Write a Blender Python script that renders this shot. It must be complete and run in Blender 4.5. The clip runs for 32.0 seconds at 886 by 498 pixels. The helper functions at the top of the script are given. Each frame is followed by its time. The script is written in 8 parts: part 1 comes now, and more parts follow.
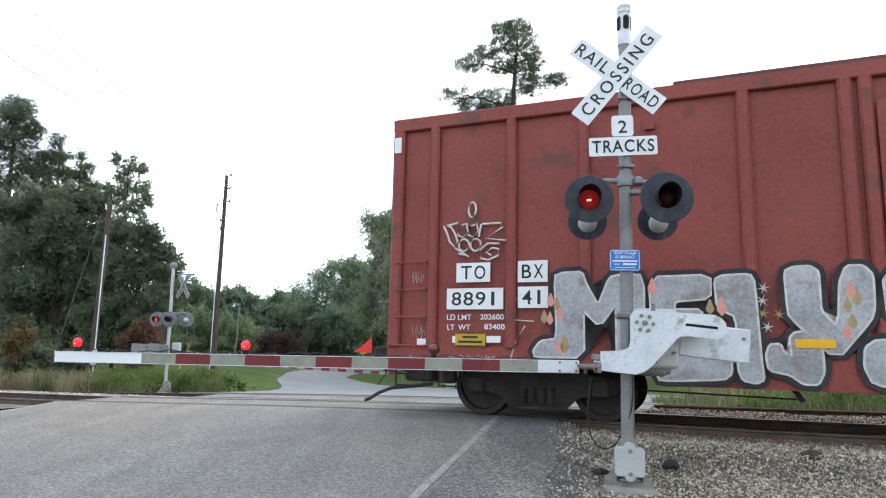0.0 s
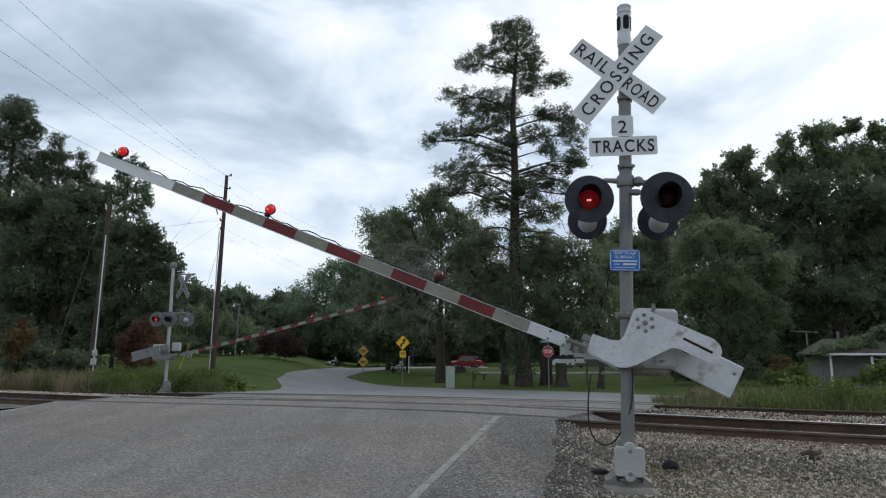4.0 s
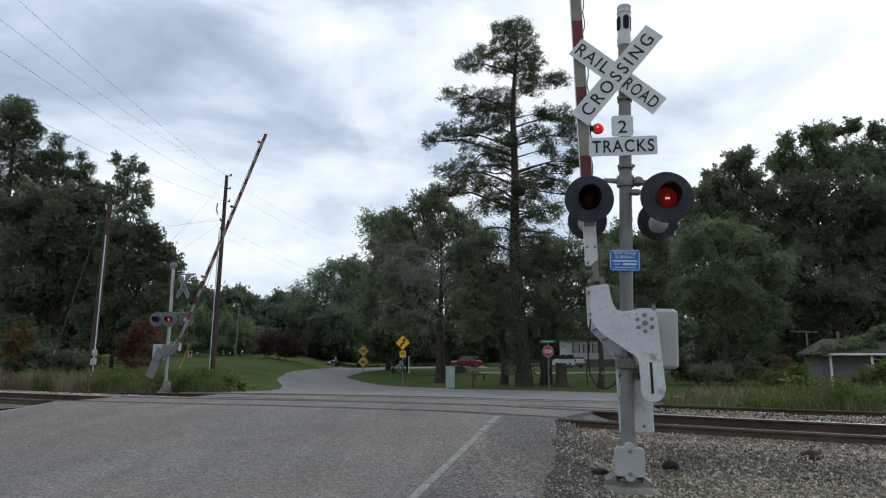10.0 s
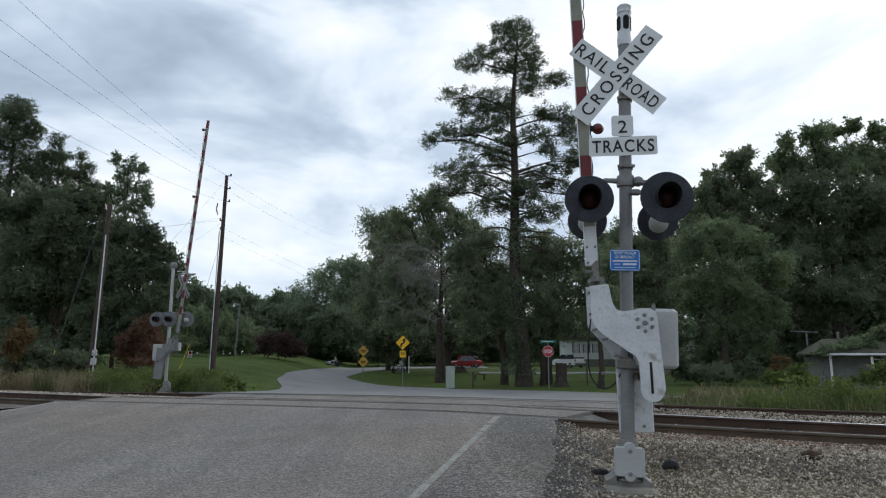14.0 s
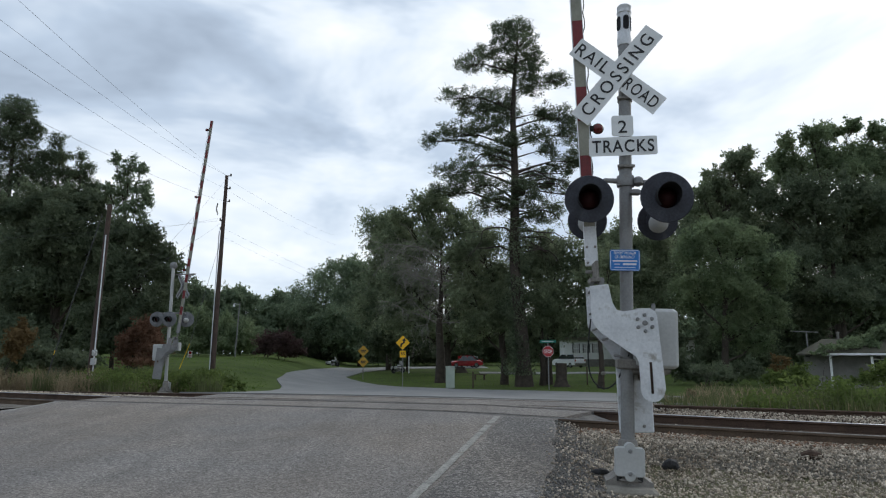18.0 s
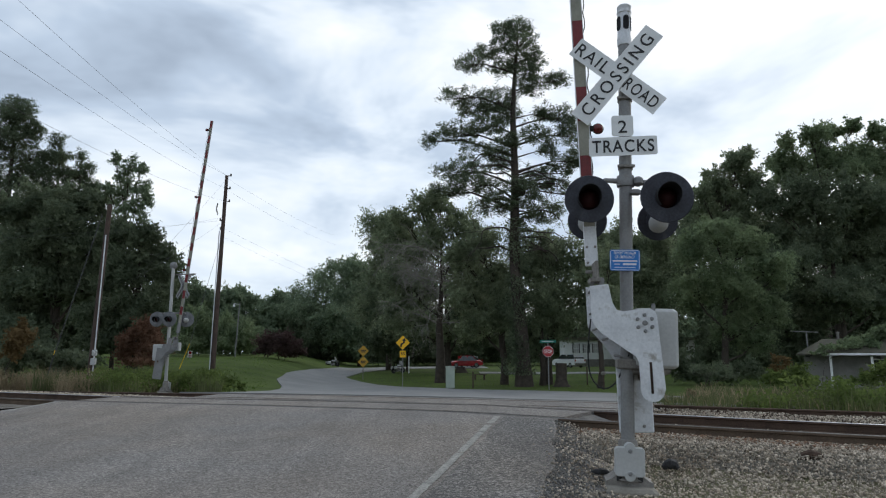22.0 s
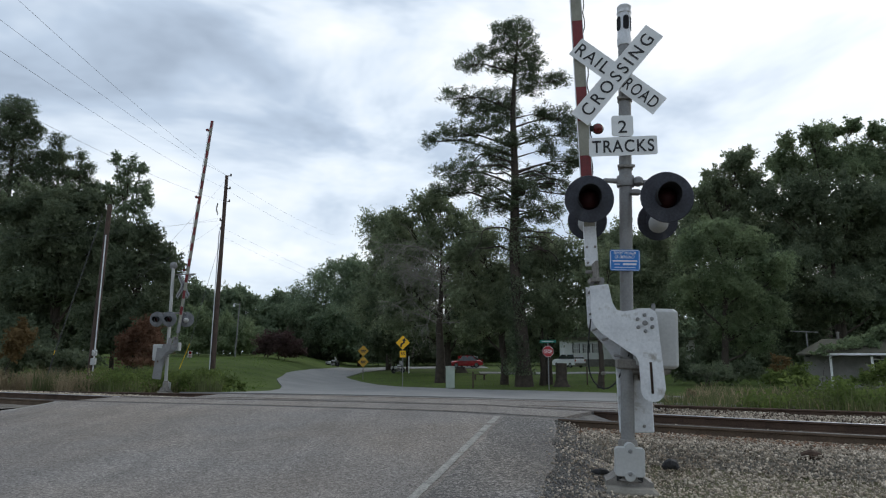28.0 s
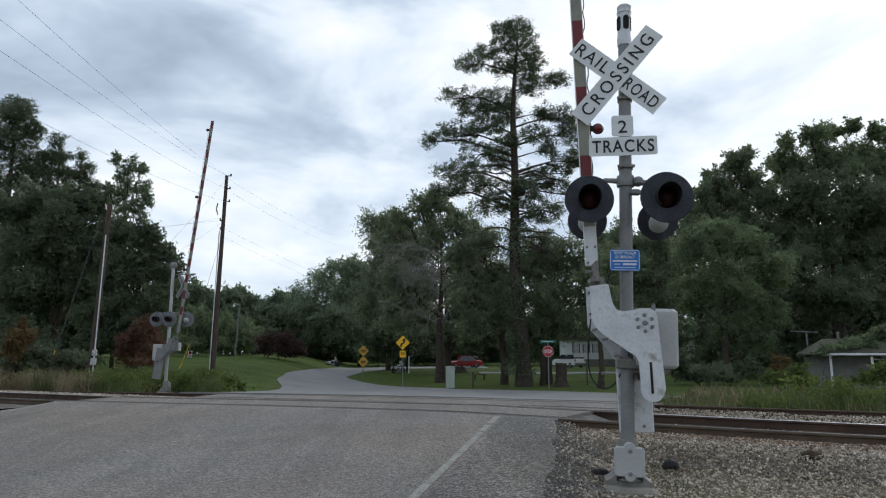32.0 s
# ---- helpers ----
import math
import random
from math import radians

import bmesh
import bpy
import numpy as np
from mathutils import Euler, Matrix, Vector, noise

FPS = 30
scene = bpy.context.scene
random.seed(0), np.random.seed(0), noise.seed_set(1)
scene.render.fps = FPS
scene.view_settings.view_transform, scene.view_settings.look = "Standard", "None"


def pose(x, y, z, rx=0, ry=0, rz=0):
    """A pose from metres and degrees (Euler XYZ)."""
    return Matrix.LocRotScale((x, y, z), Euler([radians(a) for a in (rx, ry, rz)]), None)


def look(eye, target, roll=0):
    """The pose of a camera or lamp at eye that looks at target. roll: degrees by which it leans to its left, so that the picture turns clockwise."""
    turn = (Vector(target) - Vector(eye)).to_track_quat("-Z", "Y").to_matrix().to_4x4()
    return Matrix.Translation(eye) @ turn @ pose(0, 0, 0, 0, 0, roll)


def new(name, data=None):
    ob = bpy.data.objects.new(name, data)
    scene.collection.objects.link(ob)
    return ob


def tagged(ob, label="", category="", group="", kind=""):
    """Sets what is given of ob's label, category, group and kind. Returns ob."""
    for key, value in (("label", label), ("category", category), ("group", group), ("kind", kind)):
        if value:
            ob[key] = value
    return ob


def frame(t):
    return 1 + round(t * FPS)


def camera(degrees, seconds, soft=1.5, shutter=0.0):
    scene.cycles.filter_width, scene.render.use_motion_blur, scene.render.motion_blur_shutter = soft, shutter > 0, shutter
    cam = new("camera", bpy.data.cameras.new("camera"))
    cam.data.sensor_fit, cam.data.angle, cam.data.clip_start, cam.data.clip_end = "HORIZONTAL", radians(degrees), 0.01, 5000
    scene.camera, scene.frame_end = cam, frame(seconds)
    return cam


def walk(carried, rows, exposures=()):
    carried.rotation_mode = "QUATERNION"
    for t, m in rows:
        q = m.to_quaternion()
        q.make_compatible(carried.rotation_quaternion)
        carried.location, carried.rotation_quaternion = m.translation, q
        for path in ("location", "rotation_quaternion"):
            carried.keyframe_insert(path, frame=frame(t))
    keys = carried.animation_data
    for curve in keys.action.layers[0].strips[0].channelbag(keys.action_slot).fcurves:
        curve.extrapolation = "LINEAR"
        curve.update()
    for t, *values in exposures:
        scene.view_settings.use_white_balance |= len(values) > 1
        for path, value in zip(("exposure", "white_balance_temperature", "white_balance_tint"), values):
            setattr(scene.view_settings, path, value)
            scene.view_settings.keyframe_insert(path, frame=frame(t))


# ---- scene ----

# ------------------------------------------------------------------ camera
cam = camera(69.03, 32.0, soft=1.15, shutter=0.0)
EYE = pose(0, 0, 0.92, 99.316, 0, 0)
walk(cam, [(0, EYE), (32, EYE)], [(0, 1.5), (0.3, 1.4), (0.6, 1.0), (1.0, 0.6), (1.6, 0.29), (2.4, 0.17), (3.5, 0.14), (32, 0.14)])

# ------------------------------------------------------------------ sky and sun
world = bpy.data.worlds.new("sky")
scene.world = world
world.use_nodes = True
wn, wl = world.node_tree.nodes, world.node_tree.links
wn.clear()
sky = wn.new("ShaderNodeTexSky")
sky.sky_type, sky.sun_disc = "NISHITA", False
sky.sun_elevation, sky.sun_rotation = radians(30), radians(44)
blue = wn.new("ShaderNodeBackground")
blue.inputs["Strength"].default_value = 0.12
wl.new(sky.outputs[0], blue.inputs["Color"])
coords = wn.new("ShaderNodeTexCoord")
flat = wn.new("ShaderNodeMapping")
flat.inputs["Location"].default_value = (0.37, 0.0, 0.12)
flat.inputs["Scale"].default_value = (1.0, 1.0, 2.3)
wl.new(coords.outputs["Generated"], flat.inputs["Vector"])
big = wn.new("ShaderNodeTexNoise")
big.inputs["Scale"].default_value, big.inputs["Detail"].default_value = 2.3, 5.0
big.inputs["Roughness"].default_value, big.inputs["Distortion"].default_value = 0.55, 0.25
wl.new(flat.outputs[0], big.inputs["Vector"])
# the cloud is thinner and whiter round the hidden sun and towards the horizon
glow = wn.new("ShaderNodeVectorMath")
glow.operation = "DOT_PRODUCT"
glow.inputs[1].default_value = (0.60, 0.62, 0.50)
wl.new(coords.outputs["Generated"], glow.inputs[0])
glow_range = wn.new("ShaderNodeMapRange")
glow_range.inputs["From Min"].default_value, glow_range.inputs["From Max"].default_value = 0.70, 0.98
glow_range.inputs["To Max"].default_value = 0.17
wl.new(glow.outputs["Value"], glow_range.inputs["Value"])
rise = wn.new("ShaderNodeSeparateXYZ")
wl.new(coords.outputs["Generated"], rise.inputs[0])
low = wn.new("ShaderNodeMapRange")
low.inputs["From Min"].default_value, low.inputs["From Max"].default_value = 0.02, 0.42
low.inputs["To Min"].default_value, low.inputs["To Max"].default_value = 0.09, -0.025
wl.new(rise.outputs["Z"], low.inputs["Value"])
thin = wn.new("ShaderNodeMath")
wl.new(glow_range.outputs[0], thin.inputs[0])
wl.new(low.outputs[0], thin.inputs[1])
total = wn.new("ShaderNodeMath")
soft_cloud = wn.new("ShaderNodeMath")
soft_cloud.operation = "MULTIPLY_ADD"
soft_cloud.inputs[1].default_value, soft_cloud.inputs[2].default_value = 0.8, 0.09
wl.new(big.outputs["Fac"], soft_cloud.inputs[0])
wl.new(soft_cloud.outputs[0], total.inputs[0])
wl.new(thin.outputs[0], total.inputs[1])
def cloud_mass(direction, near, far, amount, before):
    """Thickens (-) or thins (+) the cloud round a direction, softly."""
    dot = wn.new("ShaderNodeVectorMath")
    dot.operation = "DOT_PRODUCT"
    dot.inputs[1].default_value = direction
    wl.new(coords.outputs["Generated"], dot.inputs[0])
    span = wn.new("ShaderNodeMapRange")
    span.interpolation_type = "SMOOTHSTEP"
    span.inputs["From Min"].default_value, span.inputs["From Max"].default_value = math.cos(radians(far)), math.cos(radians(near))
    span.inputs["To Max"].default_value = amount
    wl.new(dot.outputs["Value"], span.inputs["Value"])
    both = wn.new("ShaderNodeMath")
    wl.new(before, both.inputs[0])
    wl.new(span.outputs[0], both.inputs[1])
    return both.outputs[0]


cloudiness = total.outputs[0]
for direction, near, far, amount in (((-0.239, 0.924, 0.299), 1, 9, -0.032), ((-0.124, 0.952, 0.280), 1, 9, -0.035), ((-0.319, 0.877, 0.358), 0.5, 5, 0.06), ((-0.468, 0.788, 0.400), 4, 18, -0.015), ((-0.193, 0.960, 0.202), 1, 7, 0.05), ((-0.15, 0.88, 0.44), 2, 12, 0.065)):
    cloudiness = cloud_mass(direction, near, far, amount, cloudiness)
tone = wn.new("ShaderNodeValToRGB")
tone.color_ramp.elements[0].position, tone.color_ramp.elements[0].color = 0.36, (0.30, 0.365, 0.46, 1)
tone.color_ramp.elements[1].position, tone.color_ramp.elements[1].color = 0.655, (1.05, 1.065, 1.08, 1)
mid = tone.color_ramp.elements.new(0.475)
mid.color = (0.50, 0.60, 0.735, 1)
mid = tone.color_ramp.elements.new(0.545)
mid.color = (0.74, 0.83, 0.935, 1)
wl.new(cloudiness, tone.inputs["Fac"])
clouds = wn.new("ShaderNodeBackground")
clouds.inputs["Strength"].default_value = 1.0
wl.new(tone.outputs[0], clouds.inputs["Color"])
cover = wn.new("ShaderNodeMixShader")
cover.inputs["Fac"].default_value = 0.93
wl.new(blue.outputs[0], cover.inputs[1])
wl.new(clouds.outputs[0], cover.inputs[2])
wout = wn.new("ShaderNodeOutputWorld")
wl.new(cover.outputs[0], wout.inputs["Surface"])

sun = new("sun", bpy.data.lights.new("sun", "SUN"))
sun.data.energy, sun.data.angle, sun.data.color = 0.6, radians(25), (1.0, 0.97, 0.92)
sun.matrix_world = look((60, 62, 50), (0, 0, 0))


# ------------------------------------------------------------------ materials
def material(name, low, high, rough=0.7, metal=0.0, scale=6.0, fine=60.0, bump=0.15, depth=0.01, random_tint=0.0, glow=0.0, spec=0.4, stain=None, stain_scale=1.5, stain_at=0.6, island=0.0, coords_kind="Object", weight=0.45):
    """Two colours mixed by coarse and fine noise, with stains and fine relief."""
    m = bpy.data.materials.new(name)
    m.use_nodes = True
    nd, ln = m.node_tree.nodes, m.node_tree.links
    b = nd["Principled BSDF"]
    b.inputs["Roughness"].default_value, b.inputs["Metallic"].default_value = rough, metal
    b.inputs["Specular IOR Level"].default_value = spec
    tc = nd.new("ShaderNodeTexCoord")
    n1, n2 = nd.new("ShaderNodeTexNoise"), nd.new("ShaderNodeTexNoise")
    n1.inputs["Scale"].default_value, n1.inputs["Detail"].default_value = scale, 5
    n2.inputs["Scale"].default_value, n2.inputs["Detail"].default_value = fine, 3
    for n in (n1, n2):
        ln.new(tc.outputs[coords_kind], n.inputs["Vector"])
    add = nd.new("ShaderNodeMath")
    add.operation = "MULTIPLY_ADD"
    add.inputs[1].default_value = weight
    ln.new(n2.outputs["Fac"], add.inputs[0])
    half = nd.new("ShaderNodeMath")
    half.operation = "MULTIPLY"
    half.inputs[1].default_value = 1 - weight
    ln.new(n1.outputs["Fac"], half.inputs[0])
    ln.new(half.outputs[0], add.inputs[2])
    spread = nd.new("ShaderNodeMapRange")
    spread.inputs["From Min"].default_value, spread.inputs["From Max"].default_value = 0.34, 0.66
    ln.new(add.outputs[0], spread.inputs["Value"])
    mix = nd.new("ShaderNodeMix")
    mix.data_type = "RGBA"
    mix.inputs["A"].default_value, mix.inputs["B"].default_value = (*low, 1), (*high, 1)
    ln.new(spread.outputs[0], mix.inputs["Factor"])
    colour = mix.outputs["Result"]
    if stain:
        n3 = nd.new("ShaderNodeTexNoise")
        n3.inputs["Scale"].default_value, n3.inputs["Detail"].default_value, n3.inputs["Roughness"].default_value = stain_scale, 8, 0.65
        ln.new(tc.outputs[coords_kind], n3.inputs["Vector"])
        edge = nd.new("ShaderNodeMapRange")
        edge.inputs["From Min"].default_value, edge.inputs["From Max"].default_value = stain_at, stain_at + 0.12
        ln.new(n3.outputs["Fac"], edge.inputs["Value"])
        over = nd.new("ShaderNodeMix")
        over.data_type = "RGBA"
        ln.new(edge.outputs[0], over.inputs["Factor"])
        ln.new(colour, over.inputs["A"])
        over.inputs["B"].default_value = (*stain, 1)
        colour = over.outputs["Result"]
    if random_tint or island:
        src = nd.new("ShaderNodeObjectInfo").outputs["Random"] if random_tint else nd.new("ShaderNodeNewGeometry").outputs["Random Per Island"]
        amount = random_tint or island
        r = nd.new("ShaderNodeMapRange")
        r.inputs["To Min"].default_value, r.inputs["To Max"].default_value = 1 - amount, 1 + amount
        ln.new(src, r.inputs["Value"])
        hsv = nd.new("ShaderNodeHueSaturation")
        ln.new(r.outputs[0], hsv.inputs["Value"])
        ln.new(colour, hsv.inputs["Color"])
        colour = hsv.outputs[0]
    ln.new(colour, b.inputs["Base Color"])
    if bump:
        bp = nd.new("ShaderNodeBump")
        bp.inputs["Strength"].default_value, bp.inputs["Distance"].default_value = bump, depth
        ln.new(n2.outputs["Fac"], bp.inputs["Height"])
        ln.new(bp.outputs[0], b.inputs["Normal"])
    if glow:
        b.inputs["Emission Color"].default_value, b.inputs["Emission Strength"].default_value = (*high, 1), glow
    return m


def leaf_material(name, low, high, through_light=0.56, variety=0.20):
    m = bpy.data.materials.new(name)
    m.use_nodes = True
    nd, ln = m.node_tree.nodes, m.node_tree.links
    b = nd["Principled BSDF"]
    b.inputs["Roughness"].default_value, b.inputs["Specular IOR Level"].default_value = 0.7, 0.12
    geo, tc, n1 = nd.new("ShaderNodeNewGeometry"), nd.new("ShaderNodeTexCoord"), nd.new("ShaderNodeTexNoise")
    n1.inputs["Scale"].default_value, n1.inputs["Detail"].default_value = 0.45, 3
    ln.new(tc.outputs["Object"], n1.inputs["Vector"])
    mix = nd.new("ShaderNodeMix")
    mix.data_type = "RGBA"
    mix.inputs["A"].default_value, mix.inputs["B"].default_value = (*low, 1), (*high, 1)
    rg = nd.new("ShaderNodeMapRange")
    rg.inputs["From Min"].default_value, rg.inputs["From Max"].default_value = 0.35, 0.65
    ln.new(n1.outputs["Fac"], rg.inputs["Value"])
    ln.new(rg.outputs[0], mix.inputs["Factor"])
    r = nd.new("ShaderNodeMapRange")
    r.inputs["To Min"].default_value, r.inputs["To Max"].default_value = 1 - variety, 1 + variety
    ln.new(geo.outputs["Random Per Island"], r.inputs["Value"])
    hsv = nd.new("ShaderNodeHueSaturation")
    ln.new(r.outputs[0], hsv.inputs["Value"])
    ln.new(mix.outputs["Result"], hsv.inputs["Color"])
    ln.new(hsv.outputs[0], b.inputs["Base Color"])
    tr = nd.new("ShaderNodeBsdfTranslucent")
    ln.new(hsv.outputs[0], tr.inputs["Color"])
    ms = nd.new("ShaderNodeMixShader")
    ms.inputs["Fac"].default_value = through_light
    ln.new(b.outputs[0], ms.inputs[1])
    ln.new(tr.outputs[0], ms.inputs[2])
    ln.new(ms.outputs[0], nd["Material Output"].inputs["Surface"])
    return m


def asphalt_material(name, dark, mid_tone, pale):
    """Worn asphalt: stones of the chippings, dark pores, wheel-track streaks along the road and broad patches."""
    m = bpy.data.materials.new(name)
    m.use_nodes = True
    nd, ln = m.node_tree.nodes, m.node_tree.links
    b = nd["Principled BSDF"]
    b.inputs["Roughness"].default_value, b.inputs["Specular IOR Level"].default_value = 0.9, 0.3
    tc = nd.new("ShaderNodeTexCoord")
    turned = nd.new("ShaderNodeMapping")
    turned.inputs["Rotation"].default_value = (0, 0, radians(14))
    turned.inputs["Scale"].default_value = (1.3, 0.16, 1)
    ln.new(tc.outputs["Object"], turned.inputs["Vector"])
    def noisy(scale, detail, rough, vec):
        n = nd.new("ShaderNodeTexNoise")
        n.inputs["Scale"].default_value, n.inputs["Detail"].default_value, n.inputs["Roughness"].default_value = scale, detail, rough
        ln.new(vec, n.inputs["Vector"])
        return n.outputs["Fac"]
    def ranged(v, a, c, lo, hi):
        r = nd.new("ShaderNodeMapRange")
        for key, val in (("From Min", a), ("From Max", c), ("To Min", lo), ("To Max", hi)):
            r.inputs[key].default_value = val
        ln.new(v, r.inputs["Value"])
        return r.outputs[0]
    def times(v, w):
        n = nd.new("ShaderNodeMath")
        n.operation = "MULTIPLY"
        ln.new(v, n.inputs[0])
        ln.new(w, n.inputs[1])
        return n.outputs[0]
    obj = tc.outputs["Object"]
    chips = nd.new("ShaderNodeTexVoronoi")
    chips.inputs["Scale"].default_value = 62
    ln.new(obj, chips.inputs["Vector"])
    chip_tone = nd.new("ShaderNodeSeparateColor")
    ln.new(chips.outputs["Color"], chip_tone.inputs[0])
    v = times(ranged(chip_tone.outputs[0], 0, 1, 0.58, 1.42), ranged(noisy(30, 4, 0.75, obj), 0.35, 0.65, 0.72, 1.28))
    v = times(v, ranged(noisy(1.0, 5, 0.6, turned.outputs[0]), 0.3, 0.7, 0.84, 1.16))
    v = times(v, ranged(noisy(0.5, 6, 0.65, obj), 0.3, 0.7, 0.86, 1.14))
    ramp = nd.new("ShaderNodeValToRGB")
    e = ramp.color_ramp.elements
    e[0].position, e[0].color = 0.20, (*dark, 1)
    e[1].position, e[1].color = 0.85, (*pale, 1)
    k = e.new(0.5)
    k.color = (*mid_tone, 1)
    half = nd.new("ShaderNodeMath")
    half.operation = "MULTIPLY"
    half.inputs[1].default_value = 0.5
    ln.new(v, half.inputs[0])
    ln.new(half.outputs[0], ramp.inputs["Fac"])
    # clay-stained and bluish stretches
    hue = nd.new("ShaderNodeMix")
    hue.data_type, hue.blend_type = "RGBA", "MULTIPLY"
    hue.inputs["Factor"].default_value = 1.0
    tint = nd.new("ShaderNodeValToRGB")
    t = tint.color_ramp.elements
    t[0].position, t[0].color = 0.40, (0.96, 0.99, 1.035, 1)
    t[1].position, t[1].color = 0.60, (1.035, 1.0, 0.965, 1)
    ln.new(noisy(0.22, 4, 0.6, obj), tint.inputs["Fac"])
    ln.new(ramp.outputs[0], hue.inputs["A"])
    ln.new(tint.outputs[0], hue.inputs["B"])
    ln.new(hue.outputs["Result"], b.inputs["Base Color"])
    bp = nd.new("ShaderNodeBump")
    bp.inputs["Strength"].default_value, bp.inputs["Distance"].default_value = 0.6, 0.005
    ln.new(chips.outputs["Distance"], bp.inputs["Height"])
    ln.new(bp.outputs[0], b.inputs["Normal"])
    return m


ASPHALT = asphalt_material("asphalt", (0.080, 0.071, 0.062), (0.190, 0.169, 0.148), (0.345, 0.313, 0.275))
ASPHALT_FAR = material("pale_asphalt", (0.175, 0.174, 0.170), (0.26, 0.255, 0.243), 0.9, scale=0.4, fine=30, bump=0.2)
ASPHALT_EDGE = material("crumbled_asphalt", (0.075, 0.071, 0.066), (0.21, 0.198, 0.182), 0.95, scale=5, fine=70, bump=0.8, depth=0.02)
ASPHALT_OLD = asphalt_material("old_dark_asphalt", (0.040, 0.036, 0.033), (0.135, 0.124, 0.112), (0.36, 0.335, 0.30))
DARK_BAND = material("dark_band_asphalt", (0.014, 0.013, 0.013), (0.052, 0.049, 0.047), 0.85, scale=1.2, fine=30, bump=0.5, stain=(0.15, 0.138, 0.125), stain_scale=0.7, stain_at=0.54)
LINE_PAINT = material("road_paint", (0.20, 0.194, 0.172), (0.37, 0.356, 0.315), 0.8, scale=7, fine=90, bump=0.3, stain=(0.15, 0.143, 0.13), stain_scale=26, stain_at=0.50)
EARTH = material("earth_and_grass", (0.069, 0.075, 0.037), (0.163, 0.138, 0.088), 0.95, spec=0.1, scale=0.8, fine=14, bump=0.4, depth=0.03)
LAWN = material("lawn", (0.046, 0.071, 0.019), (0.102, 0.136, 0.036), 0.95, spec=0.08, scale=0.35, fine=9, bump=0.5, depth=0.04, stain=(0.075, 0.088, 0.034), stain_scale=0.25, stain_at=0.62)
BALLAST = material("ballast_bed", (0.085, 0.075, 0.06), (0.22, 0.20, 0.165), 0.95, scale=3, fine=28, bump=1.0, depth=0.03, stain=(0.10, 0.085, 0.065), stain_scale=1.2, stain_at=0.58)
STONE = material("ballast_stone", (0.185, 0.143, 0.102), (0.50, 0.44, 0.355), 0.92, scale=1.4, fine=14, bump=0.3, spec=0.25, island=0.62, weight=0.6)
RUST = material("rusty_rail_steel", (0.042, 0.027, 0.020), (0.105, 0.066, 0.046), 0.9, 0.1, scale=4, fine=60, bump=0.3)
RUST_DUSTY = material("dusty_rail_steel", (0.075, 0.052, 0.036), (0.165, 0.118, 0.082), 0.92, 0.05, scale=4, fine=60, bump=0.3)
RAIL_TOP = material("polished_rail_head", (0.30, 0.30, 0.315), (0.42, 0.42, 0.44), 0.34, 1.0, scale=6, fine=90, bump=0.05)
# Dark head colour stands in for the polished steel's reflection of dark surroundings.
RAIL_DULL = material("dull_dark_rail_head", (0.06, 0.052, 0.048), (0.13, 0.118, 0.11), 0.6, 0.4, scale=5, fine=60, bump=0.1)
TIE_WOOD = material("creosoted_timber", (0.045, 0.035, 0.028), (0.11, 0.085, 0.065), 0.9, scale=3, fine=40, bump=0.5)
GALV = material("galvanised_steel", (0.18, 0.18, 0.18), (0.262, 0.262, 0.259), 0.55, 0.35, scale=5, fine=50, bump=0.1, stain=(0.17, 0.145, 0.12), stain_scale=4, stain_at=0.58)
ALU = material("painted_aluminium", (0.52, 0.535, 0.555), (0.70, 0.715, 0.735), 0.5, 0.15, scale=4, fine=45, bump=0.12, stain=(0.33, 0.315, 0.29), stain_scale=5, stain_at=0.58)
CASE = material("grey_case_paint", (0.38, 0.385, 0.375), (0.47, 0.475, 0.465), 0.6, scale=3, fine=40, bump=0.08, stain=(0.30, 0.285, 0.26), stain_scale=3, stain_at=0.64)
CAST = material("cast_iron", (0.15, 0.138, 0.124), (0.29, 0.274, 0.25), 0.7, 0.3, scale=9, fine=60, bump=0.3)
BLACK = material("weathered_black_paint", (0.015, 0.016, 0.023), (0.042, 0.045, 0.060), 0.62, scale=5, fine=45, bump=0.3, stain=(0.075, 0.078, 0.085), stain_scale=5, stain_at=0.63)
HOOD = material("matt_black_hood", (0.008, 0.008, 0.009), (0.018, 0.018, 0.02), 0.8, scale=6, fine=50, bump=0.1)
SIGN_WHITE = material("white_sign_sheeting", (0.68, 0.69, 0.69), (0.78, 0.79, 0.79), 0.5, scale=3, fine=40, bump=0.03, stain=(0.58, 0.57, 0.54), stain_scale=5, stain_at=0.66)
SIGN_BACK = material("bare_sign_back", (0.28, 0.29, 0.30), (0.38, 0.39, 0.40), 0.55, 0.4, scale=3, fine=40, bump=0.05)
INK = material("black_sign_ink", (0.015, 0.015, 0.016), (0.03, 0.03, 0.032), 0.6, scale=8, fine=60, bump=0.0)
SIGN_BLUE = material("blue_sign_sheeting", (0.015, 0.15, 0.48), (0.025, 0.20, 0.58), 0.5, scale=6, fine=40, bump=0.03)
SIGN_FADED = material("faded_yellow_sheeting", (0.42, 0.24, 0.03), (0.56, 0.33, 0.04), 0.6, scale=3, fine=40, bump=0.03, stain=(0.2, 0.13, 0.05), stain_scale=6)
SIGN_YELLOW = material("yellow_sign_sheeting", (0.72, 0.38, 0.005), (0.85, 0.48, 0.01), 0.5, scale=3, fine=40, bump=0.03)
SIGN_RED = material("red_sign_sheeting", (0.30, 0.015, 0.02), (0.38, 0.022, 0.028), 0.5, scale=3, fine=40, bump=0.03)
SIGN_GREEN = material("green_sign_sheeting", (0.005, 0.12, 0.09), (0.01, 0.16, 0.12), 0.5, scale=3, fine=40, bump=0.03)
